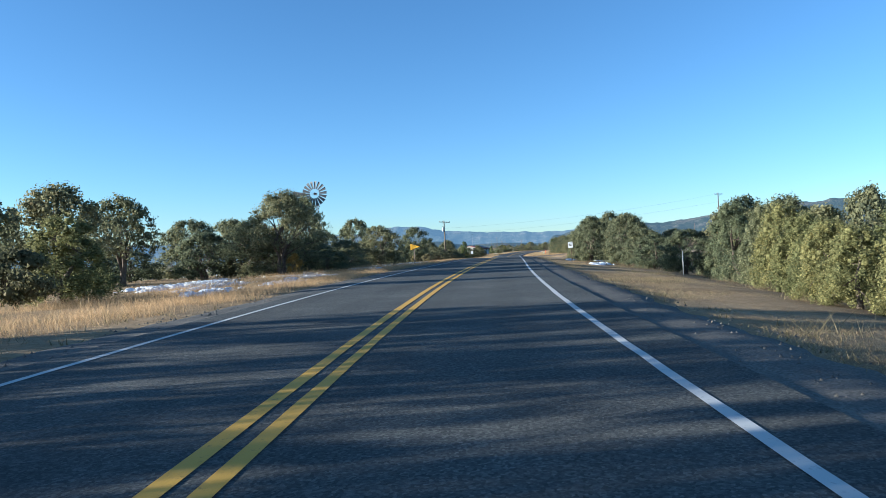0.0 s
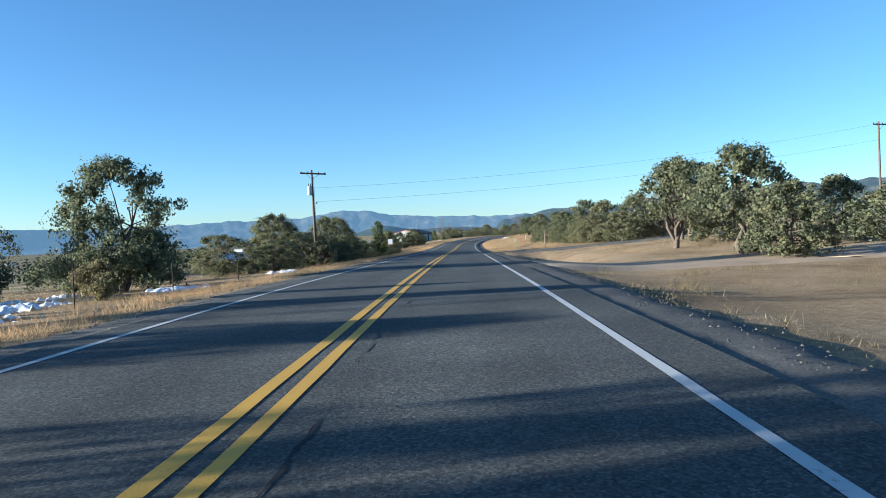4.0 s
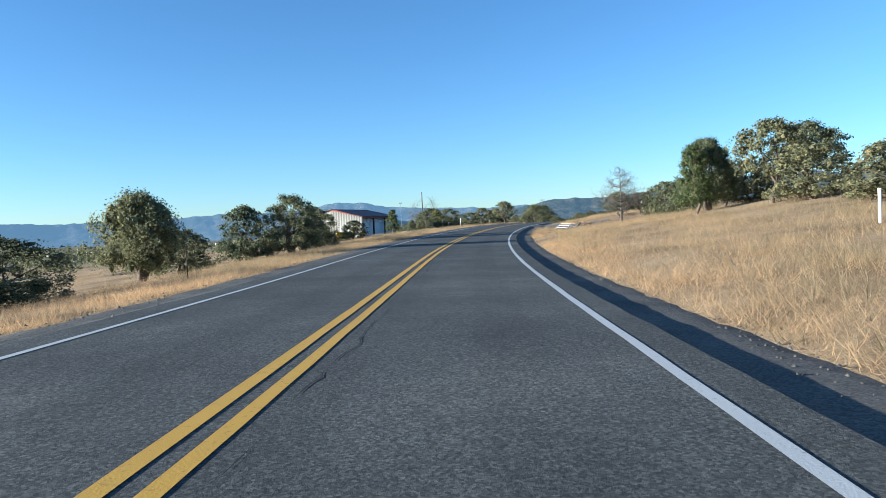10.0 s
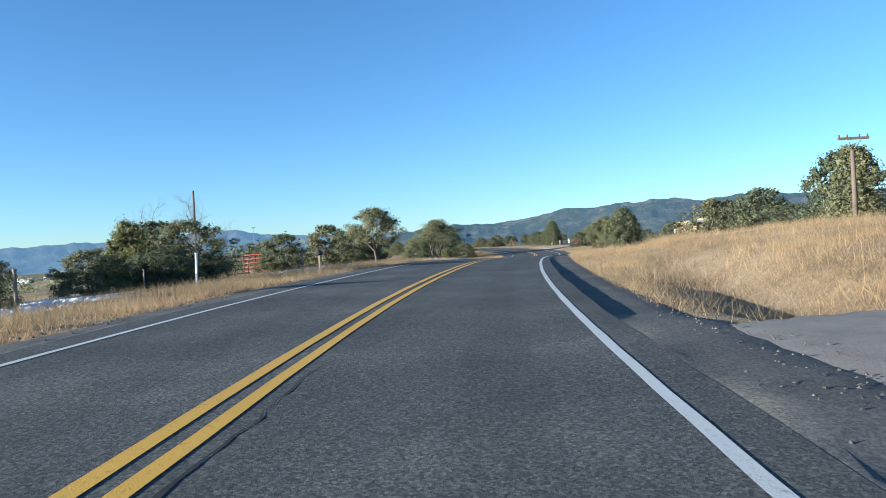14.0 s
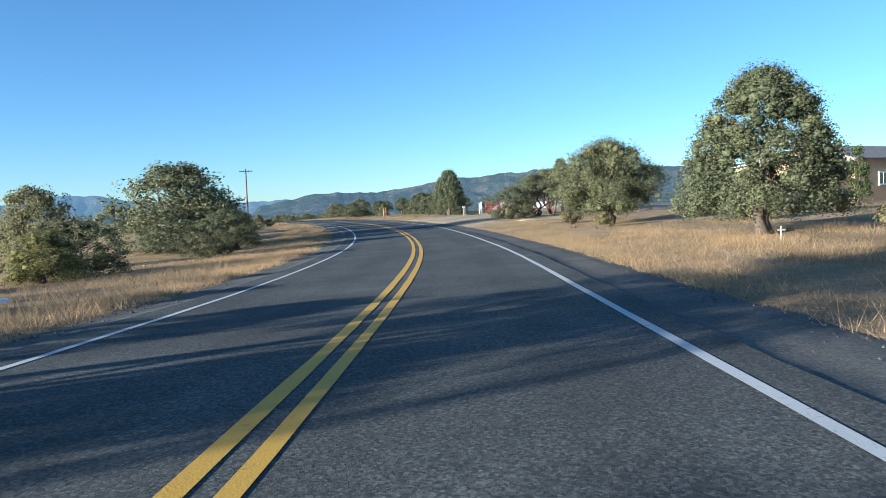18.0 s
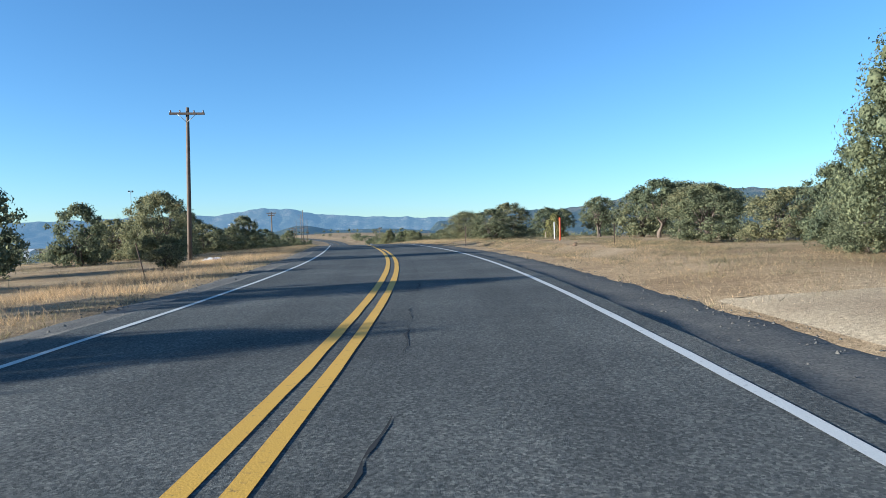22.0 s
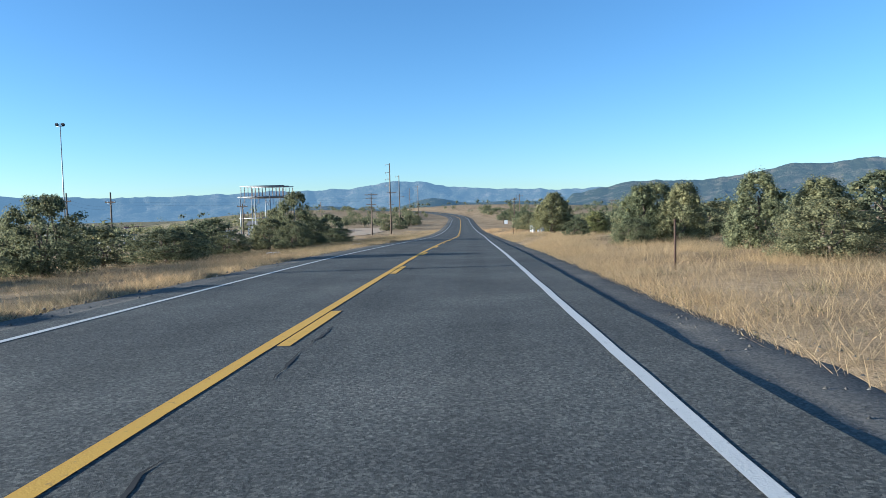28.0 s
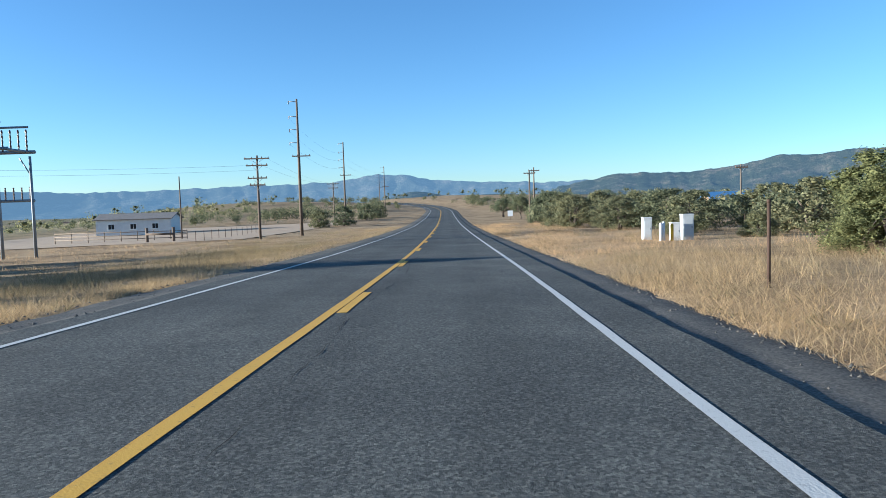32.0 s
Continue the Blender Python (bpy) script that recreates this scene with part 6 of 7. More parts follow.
# stadium lamp on a tall mast
mast = thing("light_mast", 659, -63, "tall slim light mast with two floodlights", "street lamp")
rod("mast", (0, 0, -0.4), (0, 0, 20.6), 0.14, GALV, mast, 0.06)
for sx in (-1, 1):
    box("floodlight", (0.42, 0.4, 0.34), BLACK_STEEL, mast, (sx * 0.5, -0.1, 20.2), (-25, 0, 0))
rod("bracket", (-0.6, 0, 20.1), (0.6, 0, 20.1), 0.05, GALV, mast)

# ---- windmill
mill = thing("windmill", 91, -23, "steel farm windmill with a many-bladed wheel and tail vane", "windmill")
HUB = 9.95
legs = [(-1, -1), (1, -1), (1, 1), (-1, 1)]
for a, b in legs:
    rod("leg", (a * 1.15, b * 1.15, -0.3), (a * 0.14, b * 0.14, HUB - 0.9), 0.045, GALV, mill, 0.03, 5)
for z in (2.0, 3.9, 5.6, 7.1):
    w = 1.15 + (0.14 - 1.15) * (z + 0.3) / (HUB - 0.6)
    w2 = 1.15 + (0.14 - 1.15) * (z + 1.9) / (HUB - 0.6)
    for (a, b), (c, d) in zip(legs, legs[1:] + legs[:1]):
        rod("girt", (a * w, b * w, z), (c * w, d * w, z), 0.022, GALV, mill, sides=5)
        rod("brace", (a * w, b * w, z), (c * w2, d * w2, z + 1.6), 0.012, GALV, mill, sides=4)
box("platform", (0.9, 0.9, 0.06), POST_WOOD, mill, (0, 0, HUB - 1.6))
rod("pump_rod", (0, 0, 0.2), (0, 0, HUB - 0.4), 0.02, GALV, mill, sides=5)
wheel = part("wheel_hub", tubes_mesh("wheel_hub", [[(0, -0.55, HUB, 0.05), (0, -0.45, HUB, 0.16), (0, 0.25, HUB, 0.16), (0, 0.3, HUB, 0.08)]], BLACK_STEEL, 10), mill, "dark gearbox and hub")
blade = bpy.data.meshes.new("blade")
blade.from_pydata([(-0.09, 0.03, 0.62), (0.09, -0.03, 0.62), (0.2, -0.09, 1.62), (-0.2, 0.09, 1.62), (-0.09, 0.045, 0.62), (0.09, -0.015, 0.62), (0.2, -0.075, 1.62), (-0.2, 0.105, 1.62)], [],
                  [(0, 1, 2, 3), (7, 6, 5, 4), (0, 4, 5, 1), (1, 5, 6, 2), (2, 6, 7, 3), (3, 7, 4, 0)])
blade.materials.append(MILL_STEEL)
for k in range(18):
    part("blade", blade, wheel, "", pose(0, -0.5, HUB, 0, k * 20 + 6, 0))
    if k % 3 == 0:
        a = radians(k * 20 + 6)
        rod("spoke", (0, -0.5, HUB), (1.2 * math.sin(a), -0.5, HUB + 1.2 * math.cos(a)), 0.016, GALV, wheel, sides=4)
part("tail_vane", prism_mesh("tail_vane", [(-3.05, HUB + 0.42), (-1.35, HUB + 0.2), (-1.35, HUB - 0.12), (-2.95, HUB - 0.42)], 0.02, MILL_STEEL), mill, "long tapering grey tail vane")
rod("tail_boom", (0, 0, HUB), (-1.5, 0, HUB + 0.04), 0.035, GALV, mill, sides=5)

# ---- signs and posts
sign = thing("pennant_sign", 68, -6.9, "yellow pennant-shaped road sign on a wooden post", "road sign")
box("post", (0.1, 0.1, 2.0), POST_WOOD, sign, (-0.1, 0.08, -0.2), (0, 0, 0))
part("panel", prism_mesh("panel", [(-0.45, 1.45), (0.45, 1.75), (-0.45, 2.05)], 0.012, SIGN_YELLOW), sign)
for z, w in ((1.86, 0.34), (1.75, 0.46), (1.64, 0.3)):
    box("print_bar", (w, 0.006, 0.05), SIGN_BLACK, sign, (-0.36 + w / 2, -0.012, z - 0.03), (0, 0, 0), 0)


def road_sign(s, u, w, h, top, label, face=True, lean=0.0, turn=0.0, bars=3, mat=None, post=None):
    ob = thing("road_sign", s, u, label, "road sign", turn, "road signs")
    rod("post", (0, 0.03, -0.3), (lean, 0.03, top), 0.03, post or RUST, ob, sides=6)
    p = part("panel", box_mesh("panel", w, 0.012, h, mat or (SIGN_WHITE if face else SIGN_BACK), 0.004), ob, "", pose(lean * 0.9, -0.01, top - h, 0, -math.degrees(math.atan2(-lean, top)), 0))
    if face:
        for k in range(bars):
            bw = w * (0.62, 0.74, 0.5, 0.66)[k % 4]
            part("print_bar", box_mesh("print_bar", bw, 0.005, h * 0.1, SIGN_BLACK, 0), p, "", pose(0, -0.010, h * (0.78 - 0.22 * k)))
    return ob


road_sign(71, 8.3, 0.45, 0.58, 1.95, "white rectangular sign with dark print on a leaning post", True, -0.16, 0, 3)
road_sign(175, -7.9, 0.56, 0.68, 2.3, "bare aluminium back of a sign on a steel post", False, 0, 0)
road_sign(743, 12.5, 0.9, 1.0, 1.7, "white notice board with plain face near oaks", True, 0, 0, 0)
road_sign(307.5, 16.5, 0.42, 0.36, 1.35, "small white sign on twin posts by the oak", True, 0, 0, 1)


notice = road_sign(424.8, 16.6, 0.46, 0.40, 1.1, "small white notice with a red patch on a post", True, 0, 0, 0)
box("red_patch", (0.32, 0.006, 0.14), RED_PAINT, notice, (0, -0.022, 0.86), (0, 0, 0), 0)
cross = thing("roadside_cross", 383.6, 11.2, "small white wooden cross in dry grass", "cross")
box("post", (0.04, 0.04, 0.54), POST_PAINT, cross, (0, 0, -0.12))
box("arm", (0.24, 0.03, 0.04), POST_PAINT, cross, (0, -0.03, 0.28))


def steel_post(s, u, h, label, mat=RUST, r=0.028, lean=(0, 0), cap=None):
    ob = thing("steel_post", s, u, label, "post", 0, "fence posts")
    rod("shaft", (0, 0, -0.3), (lean[0], lean[1], h), r, mat, ob, sides=6)
    rod("cap", (lean[0], lean[1], h - (0.22 if cap else 0.04)), (lean[0], lean[1], h + 0.01), r * 1.15, cap or mat, ob, sides=6)
    return ob


steel_post(46, 13.2, 1.5, "grey steel post in front of junipers", GALV)
steel_post(157.5, 10.2, 1.9, "weathered post in golden grass", POST_WOOD, 0.05)
steel_post(489, 6.8, 1.5, "dark steel post beside the shoulder", RUST)
steel_post(503, 10.9, 1.0, "dark steel post in cropped grass", RUST)
steel_post(497, 15.4, 0.6, "short wooden stake in dry grass", POST_WOOD, 0.04)
steel_post(471, 11.4, 1.0, "thin rusty steel fence post in grass", RUST, 0.02)
steel_post(564.5, 7.0, 1.2, "rusty steel post in tall grass", RUST)
steel_post(630, 6.7, 1.4, "rusty steel post with a dark cap", RUST)
steel_post(462, -8.6, 1.2, "leaning rusty wire-fence post in grass", RUST, 0.022, (-0.35, 0))
steel_post(362.5, 11.6, 1.1, "dark steel fence post", RUST, 0.022)
steel_post(371, 12, 1.0, "thin bent stake in grass", RUST, 0.018, (-0.15, 0))
steel_post(227.5, 13.7, 1.0, "white marker post on a grassy bank", WHITE_PAINT, 0.05)
steel_post(197.5, 10.9, 1.2, "flat orange marker post in golden grass", ORANGE_PAINT, 0.05)
for s in (96, 103, 110, 118):
    steel_post(s, -9.6, 1.1, "thin wire-fence post beside snow", RUST, 0.02)
for s, u in ((293, -9.6), (302, -9.8), (322, -9.2)):
    steel_post(s, u, 1.15, "pale weathered fence post in golden grass", POST_WOOD, 0.045)
steel_post(312, -10.0, 1.35, "tall white marker post in golden grass", WHITE_PAINT, 0.05, (0.04, 0))
steel_post(311, -11.6, 0.9, "short pale stake in tall grass", POST_WOOD, 0.03)
for s in (205, 218, 232):
    steel_post(s, -8.8, 1.1, "thin wire-fence post above the valley", RUST, 0.02)
marker = steel_post(483.5, 12.4, 1.55, "flat orange marker post on cropped grass", ORANGE_PAINT, 0.055)
steel_post(490, 14.0, 1.35, "slim white plastic marker post in grass", WHITE_PAINT, 0.035)
for k in range(6):
    steel_post(492 + 11 * k, 18.5, 1.0, "thin wire-fence post at the field's edge", RUST, 0.02)
for k in range(7):
    steel_post(590 + 12 * k, 19.5, 1.0, "thin wire-fence post at the field's edge", RUST, 0.02)

# ---- cabinets and meters
def cabinet(s, u, size, mat, label, cap=True, name="utility_cabinet"):
    ob = thing(name, s, u, label, "utility box", 0, "utility boxes")
    box("body", size, mat, ob, (0, 0, -0.05), (0, 0, 0), 0.02)
    if cap:
        box("lid", (size[0] * 1.06, size[1] * 1.06, 0.05), mat, ob, (0, 0, size[2] - 0.05), (0, 0, 0), 0.015)
    box("door", (size[0] * 0.8, 0.02, size[2] * 0.72), mat, ob, (0, -size[1] / 2 - 0.012, size[2] * 0.12), (0, 0, 0), 0.006)
    box("latch", (0.03, 0.03, 0.09), GALV, ob, (size[0] * 0.3, -size[1] / 2 - 0.03, size[2] * 0.45), (0, 0, 0), 0.004)
    return ob


cabinet(214, 10.9, (0.3, 0.3, 0.72), GREEN_BOX, "pale green telephone pedestal on a grassy bank")
cabinet(650.7, 12.2, (0.5, 0.42, 1.15), GREY_BOX, "large white utility cabinet in dry grass")
cabinet(650.2, 11.5, (0.4, 0.35, 0.8), WHITE_PAINT, "small white utility cabinet beside a larger one")
cabinet(651.8, 10.7, (0.4, 0.38, 1.05), GREY_BOX, "narrow white utility cabinet in dry grass")
cabinet(656, 13.9, (0.42, 0.36, 1.0), WHITE_PAINT, "white utility cabinet beside juniper bushes")
for s, u, m, h in ((649.6, 10.7, WHITE_PAINT, 0.75), (649.7, 10.85, WHITE_PAINT, 0.8), (649.8, 11.25, SIGN_YELLOW, 0.7)):
    b_ = thing("bollard", s, u, "painted steel bollard guarding a cabinet", "bollard", 0, "bollards")
    rod("pipe", (0, 0, -0.2), (0, 0, h), 0.07, m, b_, sides=10)
    rod("dome", (0, 0, h), (0, 0, h + 0.05), 0.07, m, b_, 0.03, 10)
pedestal = thing("keypad_pedestal", 443.2, 11.4, "grey keypad pedestal at the gravel drive", "utility box")
box("column", (0.26, 0.24, 0.95), GREY_GRAVEL, pedestal, (0, 0, -0.05), (0, 0, 0), 0.02)
box("keypad", (0.3, 0.22, 0.24), POST_PAINT, pedestal, (-0.04, 0, 0.90), (0, 0, 0), 0.02)
mail = thing("mailbox", 318, -6.9, "black mailbox on a short post", "mailbox")
box("post", (0.09, 0.09, 0.95), POST_WOOD, mail, (0, 0, -0.1))
part("box", tubes_mesh("box", [[(0, -0.25, 0.98, 0.1), (0, -0.24, 0.98, 0.12), (0, 0.24, 0.98, 0.12), (0, 0.25, 0.98, 0.1)]], BLACK_STEEL, 12), mail)

# ---- driveways and the ditch
def side_road(name, s0, s1, u0, u1, mat, label, rise=0.0, skew=0.0, flare=0.5, rows=36):
    """A strip that leaves the road at u0, with banked edges that run down into the ground."""
    us = np.r_[u0, u0 + 0.2, u0 + 0.45, u0 + 0.8, np.linspace(u0 + 1.3, u1, rows - 4)]
    ss = np.r_[s0 - 1.1, s0 - 0.1, np.linspace(s0, s1, 8), s1 + 0.1, s1 + 1.1]
    pts = np.zeros((rows, 12, 3))
    rng = np.random.default_rng(int(s0))
    for i, u in enumerate(us):
        wide = 1 + flare * math.exp(-(u - u0) / 2.2)
        mid = (s0 + s1) / 2 + skew * (u - u0)
        s = mid + (ss - (s0 + s1) / 2) * wide + 0.12 * rng.normal(size=12) * (np.abs(ss - (s0 + s1) / 2) > (s1 - s0) / 2 - 0.01)
        p = on_road(s, u + 0 * s)
        g = land(s, u + 0 * s)
        w = min(1, (u - u0) / 5)
        top = np.maximum(g + 0.05, p[:, 2] * (1 - w) + (g + 0.05) * w + rise * w) - 0.02
        top -= 0.13 * (1 - min(1, (u - u0) / 0.9))
        top[[0, -1]] = g[[0, -1]] - 0.12
        p[:, 2] = top
        pts[i] = p
    me = mesh_of(name, pts.reshape(-1, 3), grid_faces(rows, 12)[:, ::-1], mat, True)
    return setting(name, me, label, "driveway")


side_road("driveway_1", 148.0, 153.2, 4.5, 46, SHOULDER, "grey gravel side road crossing the verge", 0.06, 0.04, 0.45)
side_road("driveway_2", 289.0, 294.0, 4.4, 12.5, GREY_GRAVEL, "grey gravel driveway over a ditch", 0.04, 0.55, 0.2)
side_road("driveway_3", 417, 446, 4.7, 32, LOT_GRAVEL, "wide sandy gravel lot in front of a gate", 0.01, 0.0, 0.1)
side_road("driveway_4", 113.5, 119, 4.6, 34, PALE_DIRT, "sandy side lane between oaks", 0.02, 0.15)
setting("dirt_patch_1", patch_mesh("dirt_patch_1", 286.5, 13.6, 13, 6.4, 501, DIRT, 0.12), "freshly graded bare dirt beside a culvert", "dirt")
setting("dirt_patch_2", patch_mesh("dirt_patch_2", 293.5, 16.0, 13, 7, 502, DIRT, 0.14), "freshly graded bare dirt beside a driveway", "dirt")

grate = thing("culvert_grate", 287.6, 8.0, "tilted culvert frame with tan concrete edges and white bars", "culvert", -16, dz=0.22)
for nm, a, b, m_, r in (("side_beam", (-1.15, -1.5, -0.15), (-1.15, 1.3, 0.52), WHITE_PAINT, 0.07), ("side_beam", (1.1, -1.5, -0.15), (1.1, 1.3, 0.52), STUCCO, 0.11),
                        ("top_beam", (-1.15, 1.3, 0.52), (1.1, 1.3, 0.52), STUCCO, 0.10), ("crossbar", (-1.15, 0.45, 0.33), (1.1, 0.45, 0.33), WHITE_PAINT, 0.04),
                        ("crossbar", (-1.15, -0.4, 0.13), (1.1, -0.4, 0.13), WHITE_PAINT, 0.04), ("rib", (0.2, -1.5, -0.15), (0.05, 1.3, 0.52), WHITE_PAINT, 0.04)):
    rod(nm, a, b, r, m_, grate, sides=6)
# a dark panel stands in for the shade inside the culvert
part("shade_panel", box_mesh("shade_panel", 2.1, 2.6, 0.05, BLACK_STEEL, 0.01), grate, "dark panel for the shaded opening under the bars", pose(0, -0.1, 0.06, 13.5, 0, 0))
guard = thing("drain_grate", 142.6, 7.7, "dark concrete culvert steps in shaded grass", "culvert", -12)
for k in range(5):
    box("bar", (1.3, 0.45, 0.16), CONCRETE, guard, (0.25 - 0.16 * k, 3.2 - 1.35 * k, -0.02 - 0.02 * k), (0, 0, 3), 0.03)
    # black slabs stand in for the shade between the steps
    box("gap_shade", (1.2, 0.5, 0.06), BLACK_STEEL, guard, (0.18 - 0.16 * k, 2.6 - 1.35 * k, -0.02), (0, 0, 3), 0.01)


def rock_mesh(seed):
    rng = np.random.default_rng(seed)
    bm = bmesh.new()
    bmesh.ops.create_icosphere(bm, subdivisions=2, radius=0.5)
    k = rng.uniform(0.5, 1.0, 3)
    for v in bm.verts:
        n_ = noise.noise(v.co * 2.3 + Vector((seed, 0, 0)))
        v.co = Vector((v.co.x * k[0], v.co.y * k[1], v.co.z * k[2] * 0.8)) * (1 + 0.5 * n_)
    me = bpy.data.meshes.new("rock")
    bm.to_mesh(me)
    bm.free()
    me.materials.append(ROCK)
    return me


ROCKS = [rock_mesh(k) for k in range(6)]
rr = random.Random(4)
for k in range(64):
    s, u = rr.uniform(286, 297), rr.uniform(9.4, 15.5)
    ob = new("rock", ROCKS[k % 6])
    sz = rr.uniform(0.08, 0.30)
    ob.matrix_world = spot(s, u, 0.02) @ pose(0, 0, 0, rr.uniform(0, 60), rr.uniform(0, 60), rr.uniform(0, 360)) @ Matrix.Diagonal((sz, sz, sz, 1))
    tagged(ob, "rough tan rock on disturbed dirt", "rock", "ditch rocks")
for s, u, sz in ((371.5, 10.9, 0.9), (399, 9.6, 0.5), (402, 9.2, 0.45), (470, 9.0, 0.35), (473, 10, 0.3), (404, 9.8, 0.4)):
    ob = new("rock", ROCKS[int(s) % 6])
    ob.matrix_world = spot(s, u, 0.03) @ Matrix.Diagonal((sz, sz * 0.8, sz * 0.6, 1))
    tagged(ob, "dark rounded rock in the dry verge", "rock", "verge rocks")

CLODS = [rock_mesh(60 + k) for k in range(3)]
for me_ in CLODS:
    me_.materials.clear()
    me_.materials.append(DIRT)
# clods of earth thrown up beside the culvert
clod_rng = random.Random(77)
for k in range(60):
    s_, u_ = clod_rng.uniform(283, 295), clod_rng.uniform(9.2, 15.5)
    d_ = clod_rng.uniform(0.12, 0.34)
    x_, y_, _ = on_road(s_, u_)
    ob = new("dirt_clod", CLODS[k % 3])
    ob.matrix_world = pose(x_, y_, float(land(s_, u_)) + 0.09, 0, 0, clod_rng.uniform(0, 360)) @ Matrix.Diagonal((d_ * 1.3, d_, d_ * 0.8, 1))
    tagged(ob, "brown clod of freshly dug earth", "clod", "earth clods")

# ---- metal shed
shed = empty("metal_shed", pose(10.7, 314.95, -0.5, 0, 0, -27), "cream metal shed with dark red roof and eave posts", "shed")
SW, SL, SH, SR = 10.3, 10.5, 3.1, 4.3
base_z = -0.4


def wall_sheet(name, a, b, z0, tops, parent, mat, pitch=0.42):
    """A corrugated wall from a to b, with its top along the given heights."""
    a, b = np.array(a, float), np.array(b, float)
    n_ = max(2, int(np.linalg.norm(b - a) / pitch) * 4)
    t = np.linspace(0, 1, n_ + 1)
    nrm = np.array([-(b - a)[1], (b - a)[0]]) / np.linalg.norm(b - a)
    off = 0.03 * np.where(np.arange(n_ + 1) % 4 < 2, 1, -1)
    p = a[None] + t[:, None] * (b - a)[None] + off[:, None] * nrm[None]
    top = np.interp(t, np.linspace(0, 1, len(tops)), tops)
    lo = np.c_[p, np.full(n_ + 1, z0)]
    hi = np.c_[p, top]
    inner = np.c_[p - 0.05 * nrm[None], np.full(n_ + 1, z0)], np.c_[p - 0.05 * nrm[None], top]
    v = np.concatenate([lo, hi, inner[0], inner[1]])
    m_ = n_ + 1
    f = []
    for i in range(n_):
        f += [(i, i + 1, m_ + i + 1, m_ + i), (2 * m_ + i + 1, 2 * m_ + i, 3 * m_ + i, 3 * m_ + i + 1), (m_ + i, m_ + i + 1, 3 * m_ + i + 1, 3 * m_ + i)]
    return part(name, mesh_of(name, v, np.array(f), mat), parent)


hw, hl = SW / 2, SL / 2
wall_sheet("end_wall", (-hw, -hl), (hw, -hl), base_z, [SH, SR, SH], shed, CREAM_SHEET)
wall_sheet("back_wall", (-hw, hl), (-hw, -hl), base_z, [SH, SH], shed, BLUE_WALL)
wall_sheet("far_wall", (hw, hl), (-hw, hl), base_z, [SH, SR, SH], shed, BLUE_WALL)
wall_sheet("side_wall", (hw - 0.7, -hl + 0.05), (hw - 0.7, hl - 0.05), base_z, [SH - 0.02, SH - 0.02], shed, WHITE_WALL)
for sgn, nm in ((-1, "roof_slope"), (1, "roof_slope")):
    ang = math.degrees(math.atan2(SR - SH, hw))
    ln = math.hypot(hw, SR - SH) + 0.35
    part(nm, box_mesh(nm, ln, SL + 0.6, 0.07, RED_ROOF, 0.01), shed, "", pose(sgn * hw * 0.5, 0, (SR + SH) / 2 - 0.0, 0, sgn * ang, 0))
for y in (-hl + 0.1, -hl / 3, hl / 3, hl - 0.1):
    box("bay_post", (0.2, 0.2, SH - base_z), BLACK_STEEL, shed, (hw - 0.15, y, base_z))
box("eave_beam", (0.16, SL, 0.22), RED_ROOF, shed, (hw - 0.05, 0, SH - 0.22))
for sgn in (-1, 1):
    rod("verge_trim", (sgn * hw, -hl - 0.12, SH + 0.02), (0, -hl - 0.12, SR + 0.05), 0.09, RED_PAINT, shed, sides=4)
box("floor", (SW, SL, 0.12), CONCRETE, shed, (0, 0, base_z - 0.05))
digger = thing("excavator_arm", 287, -17.5, "yellow digger arm parked behind brush", "digger", 30)
rod("boom", (0, 0, 0.2), (0.9, 0, 1.5), 0.12, SIGN_YELLOW, digger)
rod("stick", (0.9, 0, 1.5), (1.5, 0, 0.7), 0.09, SIGN_YELLOW, digger)
box("bucket", (0.5, 0.45, 0.4), SIGN_YELLOW, digger, (1.6, 0, 0.35), (0, 30, 0), 0.05)
box("body", (1.4, 1.2, 0.9), SIGN_YELLOW, digger, (-0.8, 0, 0), (0, 0, 0), 0.06)
truck_box = thing("flatbed_trailer", 283, -20.5, "pale flatbed trailer with small wheels beside the shed", "trailer", 10)
box("bed", (1.8, 4.0, 0.35), CREAM_SHEET, truck_box, (0, 0, 0.55), (0, 0, 0), 0.03)
box("crate", (1.5, 1.6, 0.9), CREAM_SHEET, truck_box, (0, 0.6, 0.9), (0, 0, 0), 0.04)
for x in (-0.85, 0.85):
    for y in (-0.9, 0.2):
        part("wheel", tubes_mesh("wheel", [[(x - 0.09, y, 0.32, 0.28), (x - 0.08, y, 0.32, 0.32), (x + 0.08, y, 0.32, 0.32), (x + 0.09, y, 0.32, 0.28)]], TYRE, 14), truck_box)


